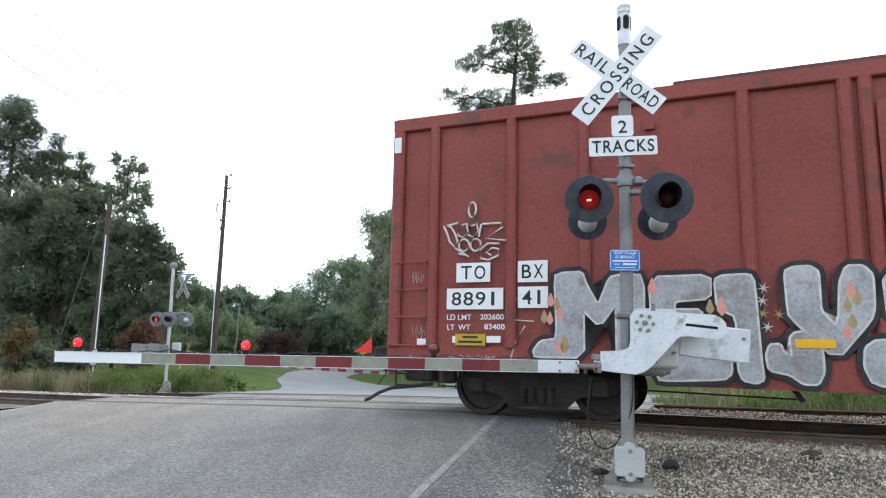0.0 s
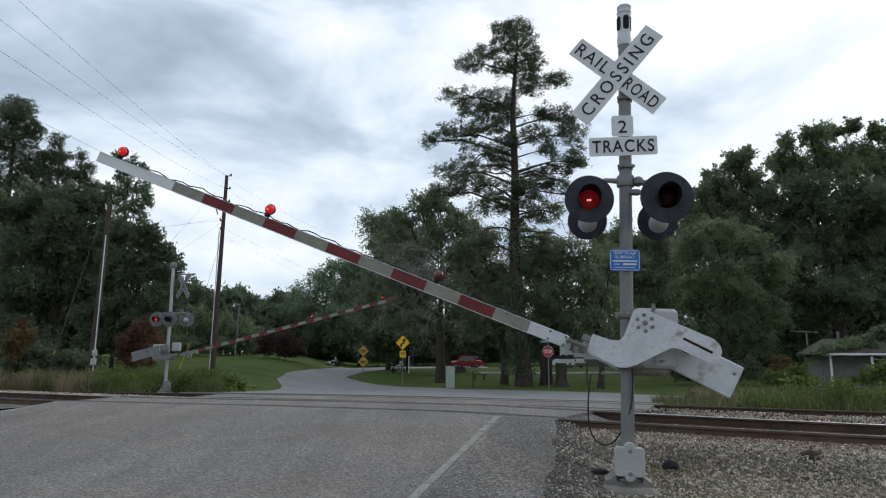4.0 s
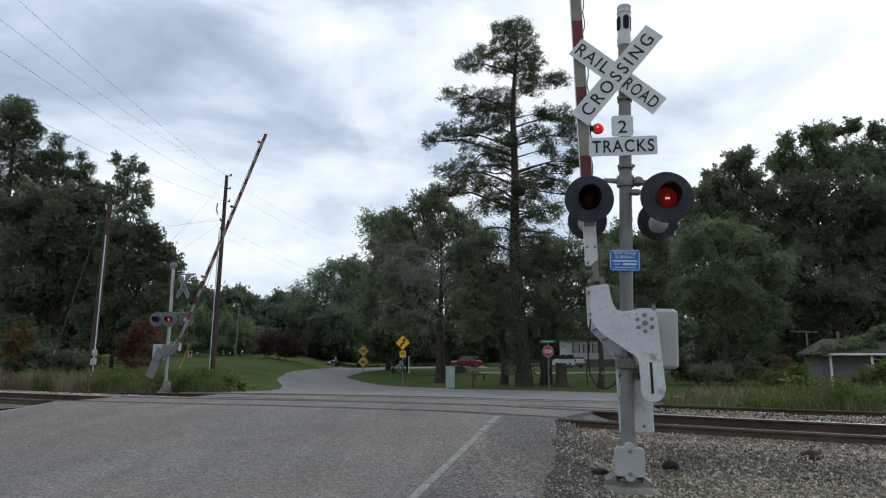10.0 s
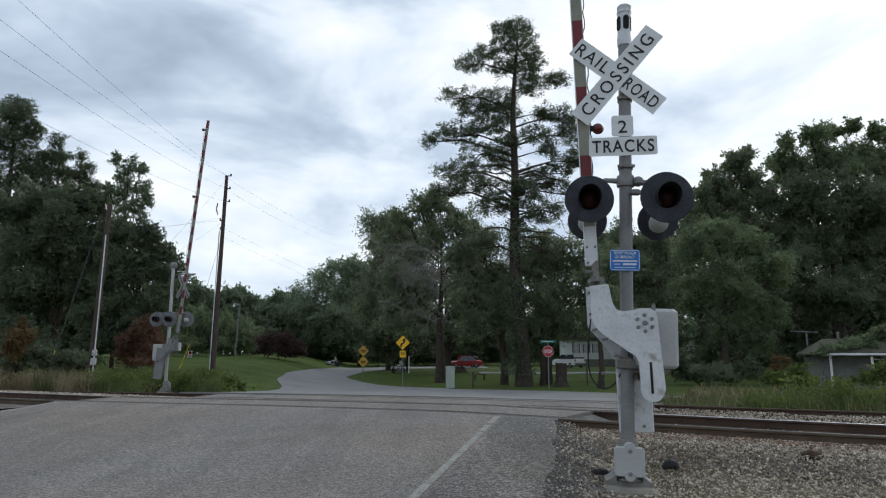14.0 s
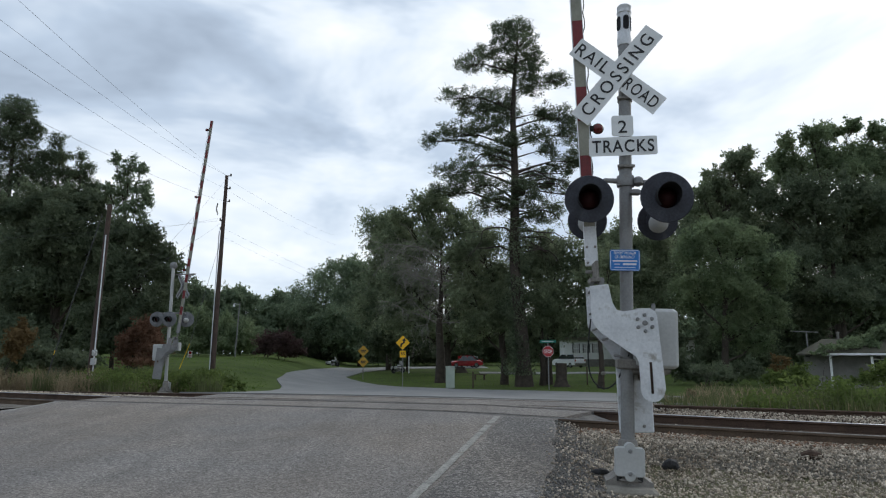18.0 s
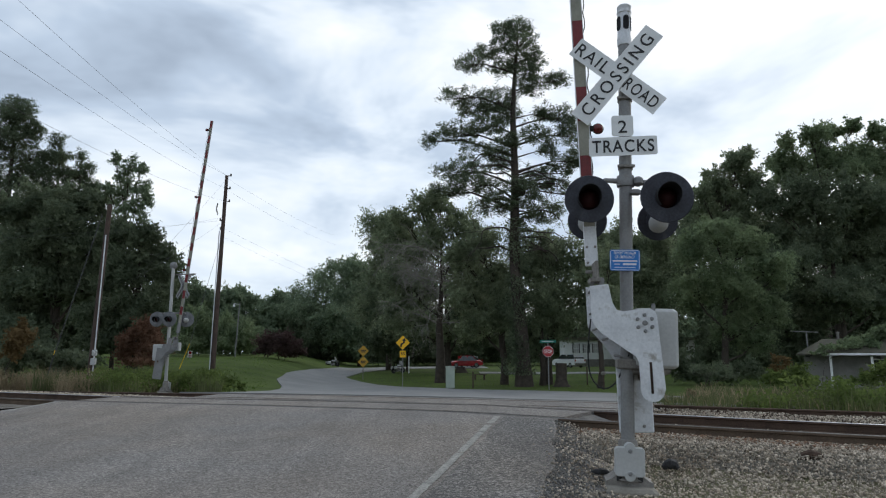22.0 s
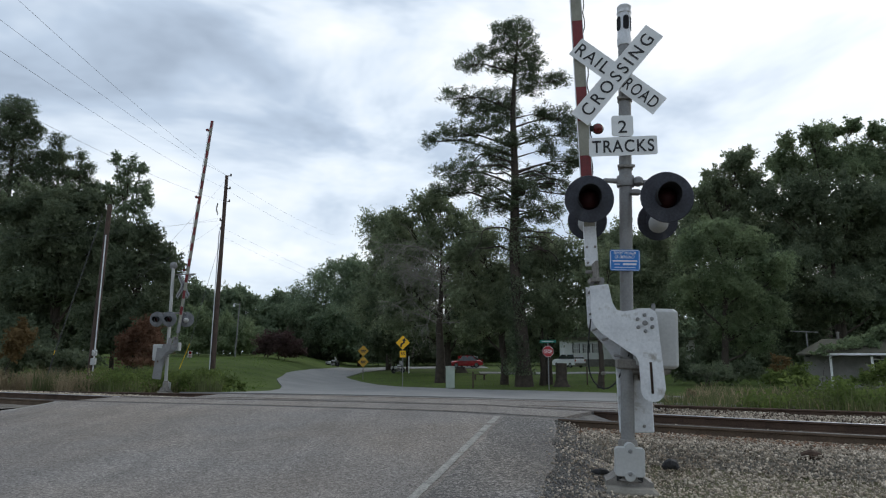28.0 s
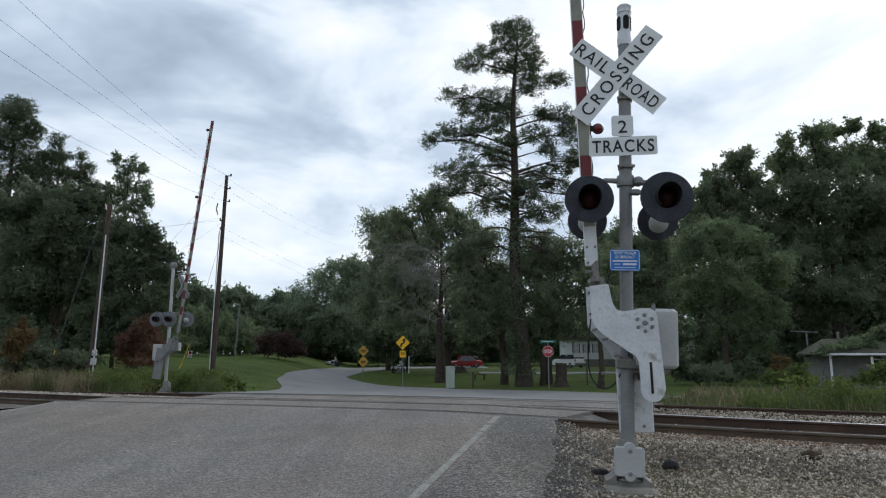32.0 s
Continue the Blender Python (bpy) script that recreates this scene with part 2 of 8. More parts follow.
ARM_RED = material("red_reflective_tape", (0.125, 0.012, 0.014), (0.19, 0.02, 0.021), 0.45, scale=7, fine=60, bump=0.08, stain=(0.10, 0.014, 0.014), stain_scale=6, stain_at=0.6)
ARM_WHITE = material("aged_white_tape", (0.215, 0.212, 0.170), (0.30, 0.294, 0.238), 0.5, scale=7, fine=60, bump=0.08, stain=(0.16, 0.155, 0.13), stain_scale=6, stain_at=0.6)
LAMP_LIT = material("lit_red_lens", (0.10, 0.006, 0.006), (0.20, 0.010, 0.010), 0.4, scale=8, fine=40, bump=0, glow=0.22)
LAMP_SPOT = material("lit_lamp_filament", (1.0, 0.22, 0.15), (1.0, 0.22, 0.14), 0.3, scale=8, fine=40, bump=0, glow=1.5)
LAMP_BRIGHT = material("bright_red_lamp", (0.40, 0.010, 0.012), (0.62, 0.016, 0.020), 0.35, scale=8, fine=40, bump=0, glow=0.42)
LAMP_DARK = material("dark_red_lens", (0.020, 0.003, 0.004), (0.032, 0.005, 0.006), 0.6, scale=9, fine=60, bump=0.05, spec=0.2)
CLEAR_LENS = material("milky_lens", (0.42, 0.41, 0.40), (0.52, 0.51, 0.50), 0.3, scale=8, fine=50, bump=0.05)
POLE_WOOD = material("weathered_pole_wood", (0.045, 0.030, 0.025), (0.10, 0.070, 0.056), 0.9, scale=3, fine=30, bump=0.5)
BARK = material("tree_bark", (0.030, 0.024, 0.019), (0.078, 0.062, 0.049), 0.95, scale=3, fine=22, bump=0.8, depth=0.03)
DEAD_BARK = material("grey_dead_wood", (0.17, 0.158, 0.14), (0.30, 0.28, 0.25), 0.95, scale=3, fine=22, bump=0.5)
CONCRETE = material("weathered_concrete", (0.195, 0.176, 0.143), (0.273, 0.254, 0.215), 0.9, scale=5, fine=50, bump=0.4)
RUST_STONE = material("rust_stained_stone", (0.10, 0.055, 0.031), (0.23, 0.135, 0.082), 0.92, scale=9, fine=60, bump=0.3, island=0.5)
RUBBER = material("black_rubber", (0.018, 0.018, 0.019), (0.04, 0.04, 0.042), 0.75, scale=6, fine=50, bump=0.2)
WIRE = material("line_wire", (0.05, 0.05, 0.055), (0.09, 0.09, 0.095), 0.6, scale=6, fine=50, bump=0)
CAR_RED = material("boxcar_red_paint", (0.178, 0.034, 0.026), (0.275, 0.060, 0.044), 0.62, scale=0.8, fine=22, bump=0.15, stain=(0.135, 0.046, 0.034), stain_scale=1.6, stain_at=0.55)
CAR_ROOF = material("boxcar_roof_paint", (0.085, 0.028, 0.026), (0.14, 0.045, 0.04), 0.65, scale=0.8, fine=22, bump=0.15)
CAR_UNDER = material("sooty_underframe", (0.014, 0.011, 0.010), (0.046, 0.037, 0.032), 0.85, scale=4, fine=30, bump=0.4)
WHEEL_STEEL = material("worn_wheel_steel", (0.027, 0.022, 0.018), (0.06, 0.049, 0.042), 0.6, 0.4, scale=5, fine=40, bump=0.2)
DECAL_WHITE = material("white_decal", (0.72, 0.72, 0.70), (0.80, 0.80, 0.78), 0.6, scale=3, fine=30, bump=0)
SPRAY_SILVER = material("silver_spray_paint", (0.23, 0.225, 0.23), (0.47, 0.47, 0.48), 0.5, 0.2, scale=2.2, fine=30, bump=0.05, stain=(0.24, 0.17, 0.155), stain_scale=2.6, stain_at=0.54)
SPRAY_WHITE = material("white_spray_paint", (0.42, 0.38, 0.34), (0.70, 0.68, 0.64), 0.7, scale=9, fine=60, bump=0, stain=(0.34, 0.20, 0.17), stain_scale=14, stain_at=0.60)
SPRAY_BLACK = material("black_spray_paint", (0.014, 0.013, 0.014), (0.04, 0.035, 0.035), 0.7, scale=4, fine=30, bump=0)
SPRAY_PINK = material("pink_spray_paint", (0.62, 0.25, 0.20), (0.72, 0.33, 0.27), 0.7, scale=6, fine=40, bump=0)
SPRAY_GOLD = material("ochre_spray_paint", (0.30, 0.22, 0.10), (0.42, 0.32, 0.16), 0.7, scale=6, fine=40, bump=0)
LABEL_YELLOW = material("dull_yellow_label", (0.44, 0.27, 0.015), (0.54, 0.34, 0.02), 0.6, scale=4, fine=40, bump=0)
ORANGE = material("orange_yellow_decal", (0.78, 0.38, 0.01), (0.88, 0.46, 0.015), 0.6, scale=4, fine=40, bump=0)
FLAG_RED = material("red_flag_cloth", (0.75, 0.04, 0.03), (0.85, 0.06, 0.04), 0.8, scale=4, fine=60, bump=0.1)
GLASS_DARK = material("dark_window_glass", (0.012, 0.014, 0.016), (0.03, 0.034, 0.038), 0.08, scale=4, fine=30, bump=0, spec=0.7)
SIDING = material("pale_vinyl_siding", (0.72, 0.73, 0.71), (0.82, 0.83, 0.81), 0.7, scale=1.5, fine=20, bump=0.1)
OLD_WOOD = material("weathered_house_boards", (0.19, 0.187, 0.178), (0.30, 0.295, 0.28), 0.85, scale=2, fine=25, bump=0.3)
ROOF_GREY = material("mossy_roof_shingle", (0.042, 0.042, 0.027), (0.095, 0.088, 0.06), 0.9, scale=1.5, fine=15, bump=0.5)
PAINT_RED = material("red_car_paint", (0.30, 0.012, 0.017), (0.38, 0.016, 0.022), 0.25, scale=2, fine=30, bump=0, spec=0.6)
PAINT_SILVER = material("silver_car_paint", (0.34, 0.35, 0.36), (0.42, 0.43, 0.44), 0.25, scale=2, fine=30, bump=0, spec=0.6)
PAINT_WHITE = material("white_car_paint", (0.72, 0.73, 0.74), (0.80, 0.81, 0.82), 0.3, scale=2, fine=30, bump=0, spec=0.6)
CABINET_GREEN = material("pale_green_cabinet", (0.30, 0.35, 0.30), (0.38, 0.43, 0.37), 0.6, scale=3, fine=30, bump=0.05)
YELLOW_GUARD = material("yellow_plastic_guard", (0.65, 0.42, 0.02), (0.78, 0.52, 0.03), 0.6, scale=4, fine=40, bump=0)

LEAF_DARK = leaf_material("dark_oak_leaf", (0.150, 0.186, 0.113), (0.270, 0.312, 0.190))
LEAF_MID = leaf_material("green_leaf", (0.152, 0.203, 0.112), (0.264, 0.322, 0.182))
# Paler, bluer leaf with distance haze put into the colour; slender tree shares it.
LEAF_FAR = leaf_material("far_leaf", (0.155, 0.205, 0.13), (0.25, 0.31, 0.195))
LEAF_RED = leaf_material("rust_brown_leaf", (0.145, 0.082, 0.054), (0.222, 0.13, 0.088))
LEAF_MAROON = leaf_material("maroon_leaf", (0.085, 0.056, 0.052), (0.135, 0.09, 0.082))
LEAF_DRY = leaf_material("dry_leaf", (0.13, 0.09, 0.042), (0.20, 0.14, 0.07))
# Darker leaf colour with woodland shade painted in; the ivy shares it.
LEAF_SHADED = leaf_material("shaded_leaf", (0.098, 0.126, 0.080), (0.180, 0.213, 0.133))
NEEDLE = leaf_material("pine_needle", (0.085, 0.112, 0.070), (0.155, 0.190, 0.115), 0.5)
WEED = leaf_material("weed_green", (0.072, 0.090, 0.040), (0.135, 0.152, 0.068))
WEED_BRIGHT = leaf_material("bright_weed", (0.088, 0.126, 0.036), (0.155, 0.20, 0.060))
STRAW = leaf_material("dry_straw", (0.20, 0.160, 0.100), (0.33, 0.268, 0.172))
GRASS = leaf_material("lawn_grass", (0.085, 0.15, 0.030), (0.15, 0.22, 0.048))


# ------------------------------------------------------------------ mesh tools
class Shape:
    """Collects vertices and faces; each face keeps a material index."""

    def __init__(self):
        self.v, self.f, self.m = [], [], []

    def add(self, verts, faces, mi=0):
        k = len(self.v)
        self.v += [tuple(p) for p in verts]
        self.f += [tuple(i + k for i in f) for f in faces]
        self.m += [mi] * len(faces)
        return self

    def box(self, c, size, mi=0, turn=None, chamfer=0.0):
        hx, hy, hz = (s / 2 for s in size)
        if chamfer <= 0:
            pts = [Vector((x * hx, y * hy, z * hz)) for z in (-1, 1) for x, y in ((-1, -1), (1, -1), (1, 1), (-1, 1))]
            fs = [(3, 2, 1, 0), (4, 5, 6, 7), (0, 1, 5, 4), (1, 2, 6, 5), (2, 3, 7, 6), (3, 0, 4, 7)]
        else:
            b = min(chamfer, hx * 0.9, hy * 0.9, hz * 0.9)
            ring = lambda ix, iy, z: [Vector(p) for p in ((-hx + ix + b, -hy + iy, z), (hx - ix - b, -hy + iy, z), (hx - ix, -hy + iy + b, z), (hx - ix, hy - iy - b, z), (hx - ix - b, hy - iy, z), (-hx + ix + b, hy - iy, z), (-hx + ix, hy - iy - b, z), (-hx + ix, -hy + iy + b, z))]
            pts = ring(b, b, -hz) + ring(0, 0, -hz + b) + ring(0, 0, hz - b) + ring(b, b, hz)
            fs = [tuple(reversed(range(8))), tuple(range(24, 32))]
            for r in range(3):
                fs += [(r * 8 + i, r * 8 + (i + 1) % 8, r * 8 + 8 + (i + 1) % 8, r * 8 + 8 + i) for i in range(8)]
        if turn is not None:
            pts = [turn @ p for p in pts]
        c = Vector(c)
        return self.add([p + c for p in pts], fs, mi)

    def prism(self, outline, y0, y1, mi=0):
        """An outline in x and z (anticlockwise seen from -y), solid from y0 (front) to y1."""
        n = len(outline)
        verts = [(x, y0, z) for x, z in outline] + [(x, y1, z) for x, z in outline]
        fs = [tuple(range(n)), tuple(reversed(range(n, 2 * n)))]
        fs += [(i, i + n, (i + 1) % n + n, (i + 1) % n) for i in range(n)]
        return self.add(verts, fs, mi)

    def tube(self, pts, radii, sides=8, mi=0, caps=True):
        pts = [Vector(p) for p in pts]
        if not isinstance(radii, (list, tuple)):
            radii = [radii] * len(pts)
        verts, fs = [], []
        for i, p in enumerate(pts):
            d = (pts[min(i + 1, len(pts) - 1)] - pts[max(i - 1, 0)])
            d = d.normalized() if d.length > 1e-9 else Vector((0, 0, 1))
            a = d.cross(Vector((0, 0, 1)) if abs(d.z) < 0.9 else Vector((1, 0, 0))).normalized()
            b = d.cross(a)
            verts += [p + (a * math.cos(t) + b * math.sin(t)) * radii[i] for t in (2 * math.pi * k / sides for k in range(sides))]
        for i in range(len(pts) - 1):
            fs += [(i * sides + k, i * sides + (k + 1) % sides, (i + 1) * sides + (k + 1) % sides, (i + 1) * sides + k) for k in range(sides)]
        if caps:
            fs += [tuple(range(sides)), tuple(reversed(range((len(pts) - 1) * sides, len(pts) * sides)))]
        return self.add(verts, fs, mi)

    def lathe(self, profile, axis="z", c=(0, 0, 0), sides=24, mi=0):
        """profile: (radius, height) rows turned round the axis through c."""
        verts, fs = [], []
        for r, h in profile:
            for k in range(sides):
                t = 2 * math.pi * k / sides
                p = (r * math.cos(t), r * math.sin(t), h)
                p = {"z": p, "y": (p[0], h, p[1]), "x": (h, p[0], p[1])}[axis]
                verts.append((p[0] + c[0], p[1] + c[1], p[2] + c[2]))
        for i in range(len(profile) - 1):
            fs += [(i * sides + k, i * sides + (k + 1) % sides, (i + 1) * sides + (k + 1) % sides, (i + 1) * sides + k) for k in range(sides)]
        if profile[0][0] > 1e-4:
            fs.append(tuple(range(sides)))
        if profile[-1][0] > 1e-4:
            fs.append(tuple(range((len(profile) - 1) * sides, len(profile) * sides)))
        return self.add(verts, fs, mi)

    def mesh(self, name, *mats, smooth=False):
        me = bpy.data.meshes.new(name)
        me.from_pydata(self.v, [], self.f)
        for mt in mats:
            me.materials.append(mt)
        if len(mats) > 1:
            me.polygons.foreach_set("material_index", self.m)
        bm = bmesh.new()
        bm.from_mesh(me)
        if len(bm.faces) < 6000:
            bmesh.ops.recalc_face_normals(bm, faces=bm.faces)
        bm.to_mesh(me)
        bm.free()
        if smooth:
            me.polygons.foreach_set("use_smooth", [True] * len(me.polygons))
            me.set_sharp_from_angle(angle=radians(40))
        me.update()
        return me


def thing(name, m, label, category, group="", kind=""):
    """An Empty at a thing's base, which parents its parts."""
    ob = new(name)
    ob.empty_display_size = 0.2
    ob.matrix_basis = m
    return tagged(ob, label, category, group, kind)


def part(name, shape, mat, parent, label="", smooth=False, at=None, bevel=0.0):
    mats = mat if isinstance(mat, (list, tuple)) else (mat,)
    me = shape if isinstance(shape, bpy.types.Mesh) else shape.mesh(name, *mats, smooth=smooth)
    ob = new(name, me)
    ob.parent = parent
    if at is not None:
        ob.matrix_basis = at
    if bevel:
        md = ob.modifiers.new("worn_edge", "BEVEL")
        md.width, md.segments, md.limit_method = bevel, 2, "ANGLE"
    if label:
        tagged(ob, label)
    return ob


def solid(name, shape, mat, m, label, category, group="", kind="", smooth=False, bevel=0.0):
    """A thing that is one mesh."""
    ob = part(name, shape, mat, None, smooth=smooth, at=m, bevel=bevel)
    return tagged(ob, label, category, group, kind)


def words(text, width, height, mat, thick=0.002, align="CENTER", bold=0.0, spacing=1.0):
    """Lettering in the built-in font as a mesh, standing in x and z, fitted to width and height, facing -y."""
    cu = bpy.data.curves.new("lettering", "FONT")
    cu.body, cu.align_x, cu.extrude, cu.offset, cu.space_character = text, align, thick, bold, spacing
    ob = bpy.data.objects.new("lettering", cu)
    scene.collection.objects.link(ob)
    bpy.context.view_layer.update()
    me = bpy.data.meshes.new_from_object(ob.evaluated_get(bpy.context.evaluated_depsgraph_get()))
    bpy.data.objects.remove(ob)
    bpy.data.curves.remove(cu)
    co = np.empty(len(me.vertices) * 3, np.float32)
    me.vertices.foreach_get("co", co)
    co = co.reshape(-1, 3)
    lo, hi = co[:, :2].min(0), co[:, :2].max(0)
    out = np.empty_like(co)
    out[:, 0] = (co[:, 0] - (lo[0] + hi[0]) / 2) * width / max(hi[0] - lo[0], 1e-6)
    out[:, 2] = (co[:, 1] - (lo[1] + hi[1]) / 2) * height / max(hi[1] - lo[1], 1e-6)
    out[:, 1] = -co[:, 2]
    me.vertices.foreach_set("co", out.ravel())
    me.materials.clear()
    me.materials.append(mat)
    me.update()
    return me


def quads(name, corners, mat):
    """One mesh of loose quads from an array of shape (n, 4, 3)."""
    n = len(corners)
    me = bpy.data.meshes.new(name)
    me.vertices.add(n * 4)
    me.vertices.foreach_set("co", np.asarray(corners, np.float32).ravel())
    me.loops.add(n * 4)
    me.loops.foreach_set("vertex_index", np.arange(n * 4, dtype=np.int32))
    me.polygons.add(n)
    me.polygons.foreach_set("loop_start", np.arange(0, n * 4, 4, dtype=np.int32))
    me.materials.append(mat)
    me.update(calc_edges=True)
    return me


def triangles(name, corners, mat):
    """One mesh of loose triangles from an array of shape (n, 3, 3)."""
    n = len(corners)
    me = bpy.data.meshes.new(name)
    me.vertices.add(n * 3)
    me.vertices.foreach_set("co", np.asarray(corners, np.float32).ravel())
    me.loops.add(n * 3)
    me.loops.foreach_set("vertex_index", np.arange(n * 3, dtype=np.int32))
    me.polygons.add(n)
    me.polygons.foreach_set("loop_start", np.arange(0, n * 3, 3, dtype=np.int32))
    me.materials.append(mat)
    me.update(calc_edges=True)
    return me


def smooth_step(a, b, x):
    t = min(1.0, max(0.0, (x - a) / (b - a)))
    return t * t * (3 - 2 * t)


def table(rows, x):
    if x <= rows[0][0]:
        return rows[0][1]
    for (a, p), (b, q) in zip(rows, rows[1:]):
        if x <= b:
            return p + (q - p) * (x - a) / (b - a)
    return rows[-1][1]


# ------------------------------------------------------------------ lie of the land
# The two tracks run parallel; "along" and "across" are measured along them and at right angles to them.
ALONG, ACROSS = Vector((0.8944, -0.4472)), Vector((0.4472, 0.8944))
TRACK_TURN = -26.565
NEAR_TOP = ((-40, -0.16), (-13, -0.065), (-8, 0.015), (-4.5, 0.05), (-2, 0.015), (0, -0.005), (2, -0.015), (30, -0.03))
FAR_TOP = ((-40, -0.5), (-25, -0.4), (-12, -0.21), (-4, -0.15), (30, -0.15))
SLOPE = ((-30, -1.2), (-3, -0.52), (0, -0.45), (4.9, -0.25), (8.9, 0), (10.9, 0), (13.2, -0.15), (15, -0.15), (17, -0.28), (22, -0.6), (31, -1.15), (40, -1.45), (52, -1.35), (72, -0.85), (200, -0.5), (3000, 2))


def place(s, n):
    return (ALONG.x * s + ACROSS.x * n, ALONG.y * s + ACROSS.y * n)


def ground_z(x, y):
    s, n = ALONG.x * x + ALONG.y * y, ACROSS.x * x + ACROSS.y * y
    w1 = smooth_step(5, 9, n) * (1 - smooth_step(11, 13, n))
    w2 = smooth_step(11, 13, n) * (1 - smooth_step(15, 26, n))
    z = table(SLOPE, n) + w1 * table(NEAR_TOP, s) + w2 * (table(FAR_TOP, s) + 0.15)
    return z + 1.9 * smooth_step(1, 12, -x - 0.12 * y) * smooth_step(26, 60, y) * (1 - smooth_step(150, 300, y))


def land_z(x, y):
    """The unpaved ground: lower than the road beside the tracks, with a shallow ditch."""
    n = ACROSS.x * x + ACROSS.y * y
    return ground_z(x, y) - 0.03 - 0.16 * smooth_step(4.0, 6.6, n) * (1 - smooth_step(17, 19, n))


def bank_z(x, y):
    """The road's right shoulder: from the asphalt's level down to the stones over half a metre."""
    s, n = ALONG.x * x + ALONG.y * y, ACROSS.x * x + ACROSS.y * y
    k = smooth_step(-0.05, 0.75, s - edge_at(n, 1))
    return ground_z(x, y) * (1 - k) + land_z(x, y) * k


def axis_steps(limits):
    out = []
    for a, b, step in limits:
        out += list(np.arange(a, b, step))
    return out + [limits[-1][1]]


def make_ground():
    xs = axis_steps([(-3000, -400, 650), (-400, -100, 50), (-100, -40, 10), (-40, -16, 2), (-16, 12, 0.7), (12, 40, 2), (40, 100, 10), (100, 400, 50), (400, 3000, 650)])
    ys = axis_steps([(-1500, -100, 350), (-100, -10, 10), (-10, 2, 2), (2, 32, 0.7), (32, 90, 3), (90, 300, 20), (300, 3000, 450)])
    sh = Shape()
    w = len(xs)
    sh.add([(x, y, land_z(x, y)) for y in ys for x in xs], [(j * w + i, j * w + i + 1, (j + 1) * w + i + 1, (j + 1) * w + i) for j in range(len(ys) - 1) for i in range(w - 1)])
    for k, f in enumerate(sh.f):
        x = sum(sh.v[i][0] for i in f) / 4
        y = sum(sh.v[i][1] for i in f) / 4
        n = ACROSS.x * x + ACROSS.y * y
        sh.m[k] = 0 if n > 19.5 and not (x > 12 and y < 36) else 1
    me = sh.mesh("ground", LAWN, EARTH, smooth=True)
    tagged(new("ground", me), "mown green lawn and bare weedy earth", "ground", kind="structure")


def strip(name, left, right, mat, label, lift=0.02, cells=8, z_of=ground_z):
    """A paved strip between two edges of equally many points, with thickness, following the ground."""
    sh = Shape()
    fine_l, fine_r = [], []
    for edge, out in ((left, fine_l), (right, fine_r)):
        for (a, b), (c, d) in zip(edge, edge[1:]):
            k = 5
            out += [(a + (c - a) * i / k, b + (d - b) * i / k) for i in range(k)]
        out.append(edge[-1])
    w = cells + 1
    top = []
    for (a, b), (c, d) in zip(fine_l, fine_r):
        for i in range(w):
            x, y = a + (c - a) * i / cells, b + (d - b) * i / cells
            top.append((x, y, z_of(x, y) + lift))
    n = len(fine_l)
    base = len(top)
    low = [(x, y, z - 0.14) for x, y, z in top]
    fs = [(j * w + i, j * w + i + 1, (j + 1) * w + i + 1, (j + 1) * w + i) for j in range(n - 1) for i in range(cells)]
    rim = [i for i in range(w)] + [j * w + cells for j in range(1, n)] + [(n - 1) * w + i for i in range(cells - 1, -1, -1)] + [j * w for j in range(n - 2, 0, -1)]
    fs += [(a, b, b + base, a + base) for a, b in zip(rim, rim[1:] + rim[:1])]
    sh.add(top + low, fs)
    return tagged(new(name, sh.mesh(name, mat, smooth=True)), label, name.split("_")[-1], kind="structure")


RAILS = (9.20, 10.70, 13.40, 14.90)          # across, centre of each rail head


def edge_at(n, side):
    """Where the road's edges lie: along, at a distance across the tracks."""
    right = ((-8, -1.9), (0, -1.55), (5.3, -1.75), (6.5, -2.0), (9.0, -2.75), (10.0, -2.7), (13.0, -2.2), (16.5, -2.4), (22, -3.0))
    left = ((-8, -11.0), (5, -12.5), (9.0, -13.6), (11, -14.1), (16.5, -15.3), (20, -16.5), (22, -17))
    ragged = 0.07 * noise.noise(Vector((n * 2.1, 7.0, 0.0))) + 0.05 * noise.noise(Vector((n * 6.3, 3.0, 0.0))) if side and n < 9.1 else 0.0
    return table(right if side else left, n) + ragged


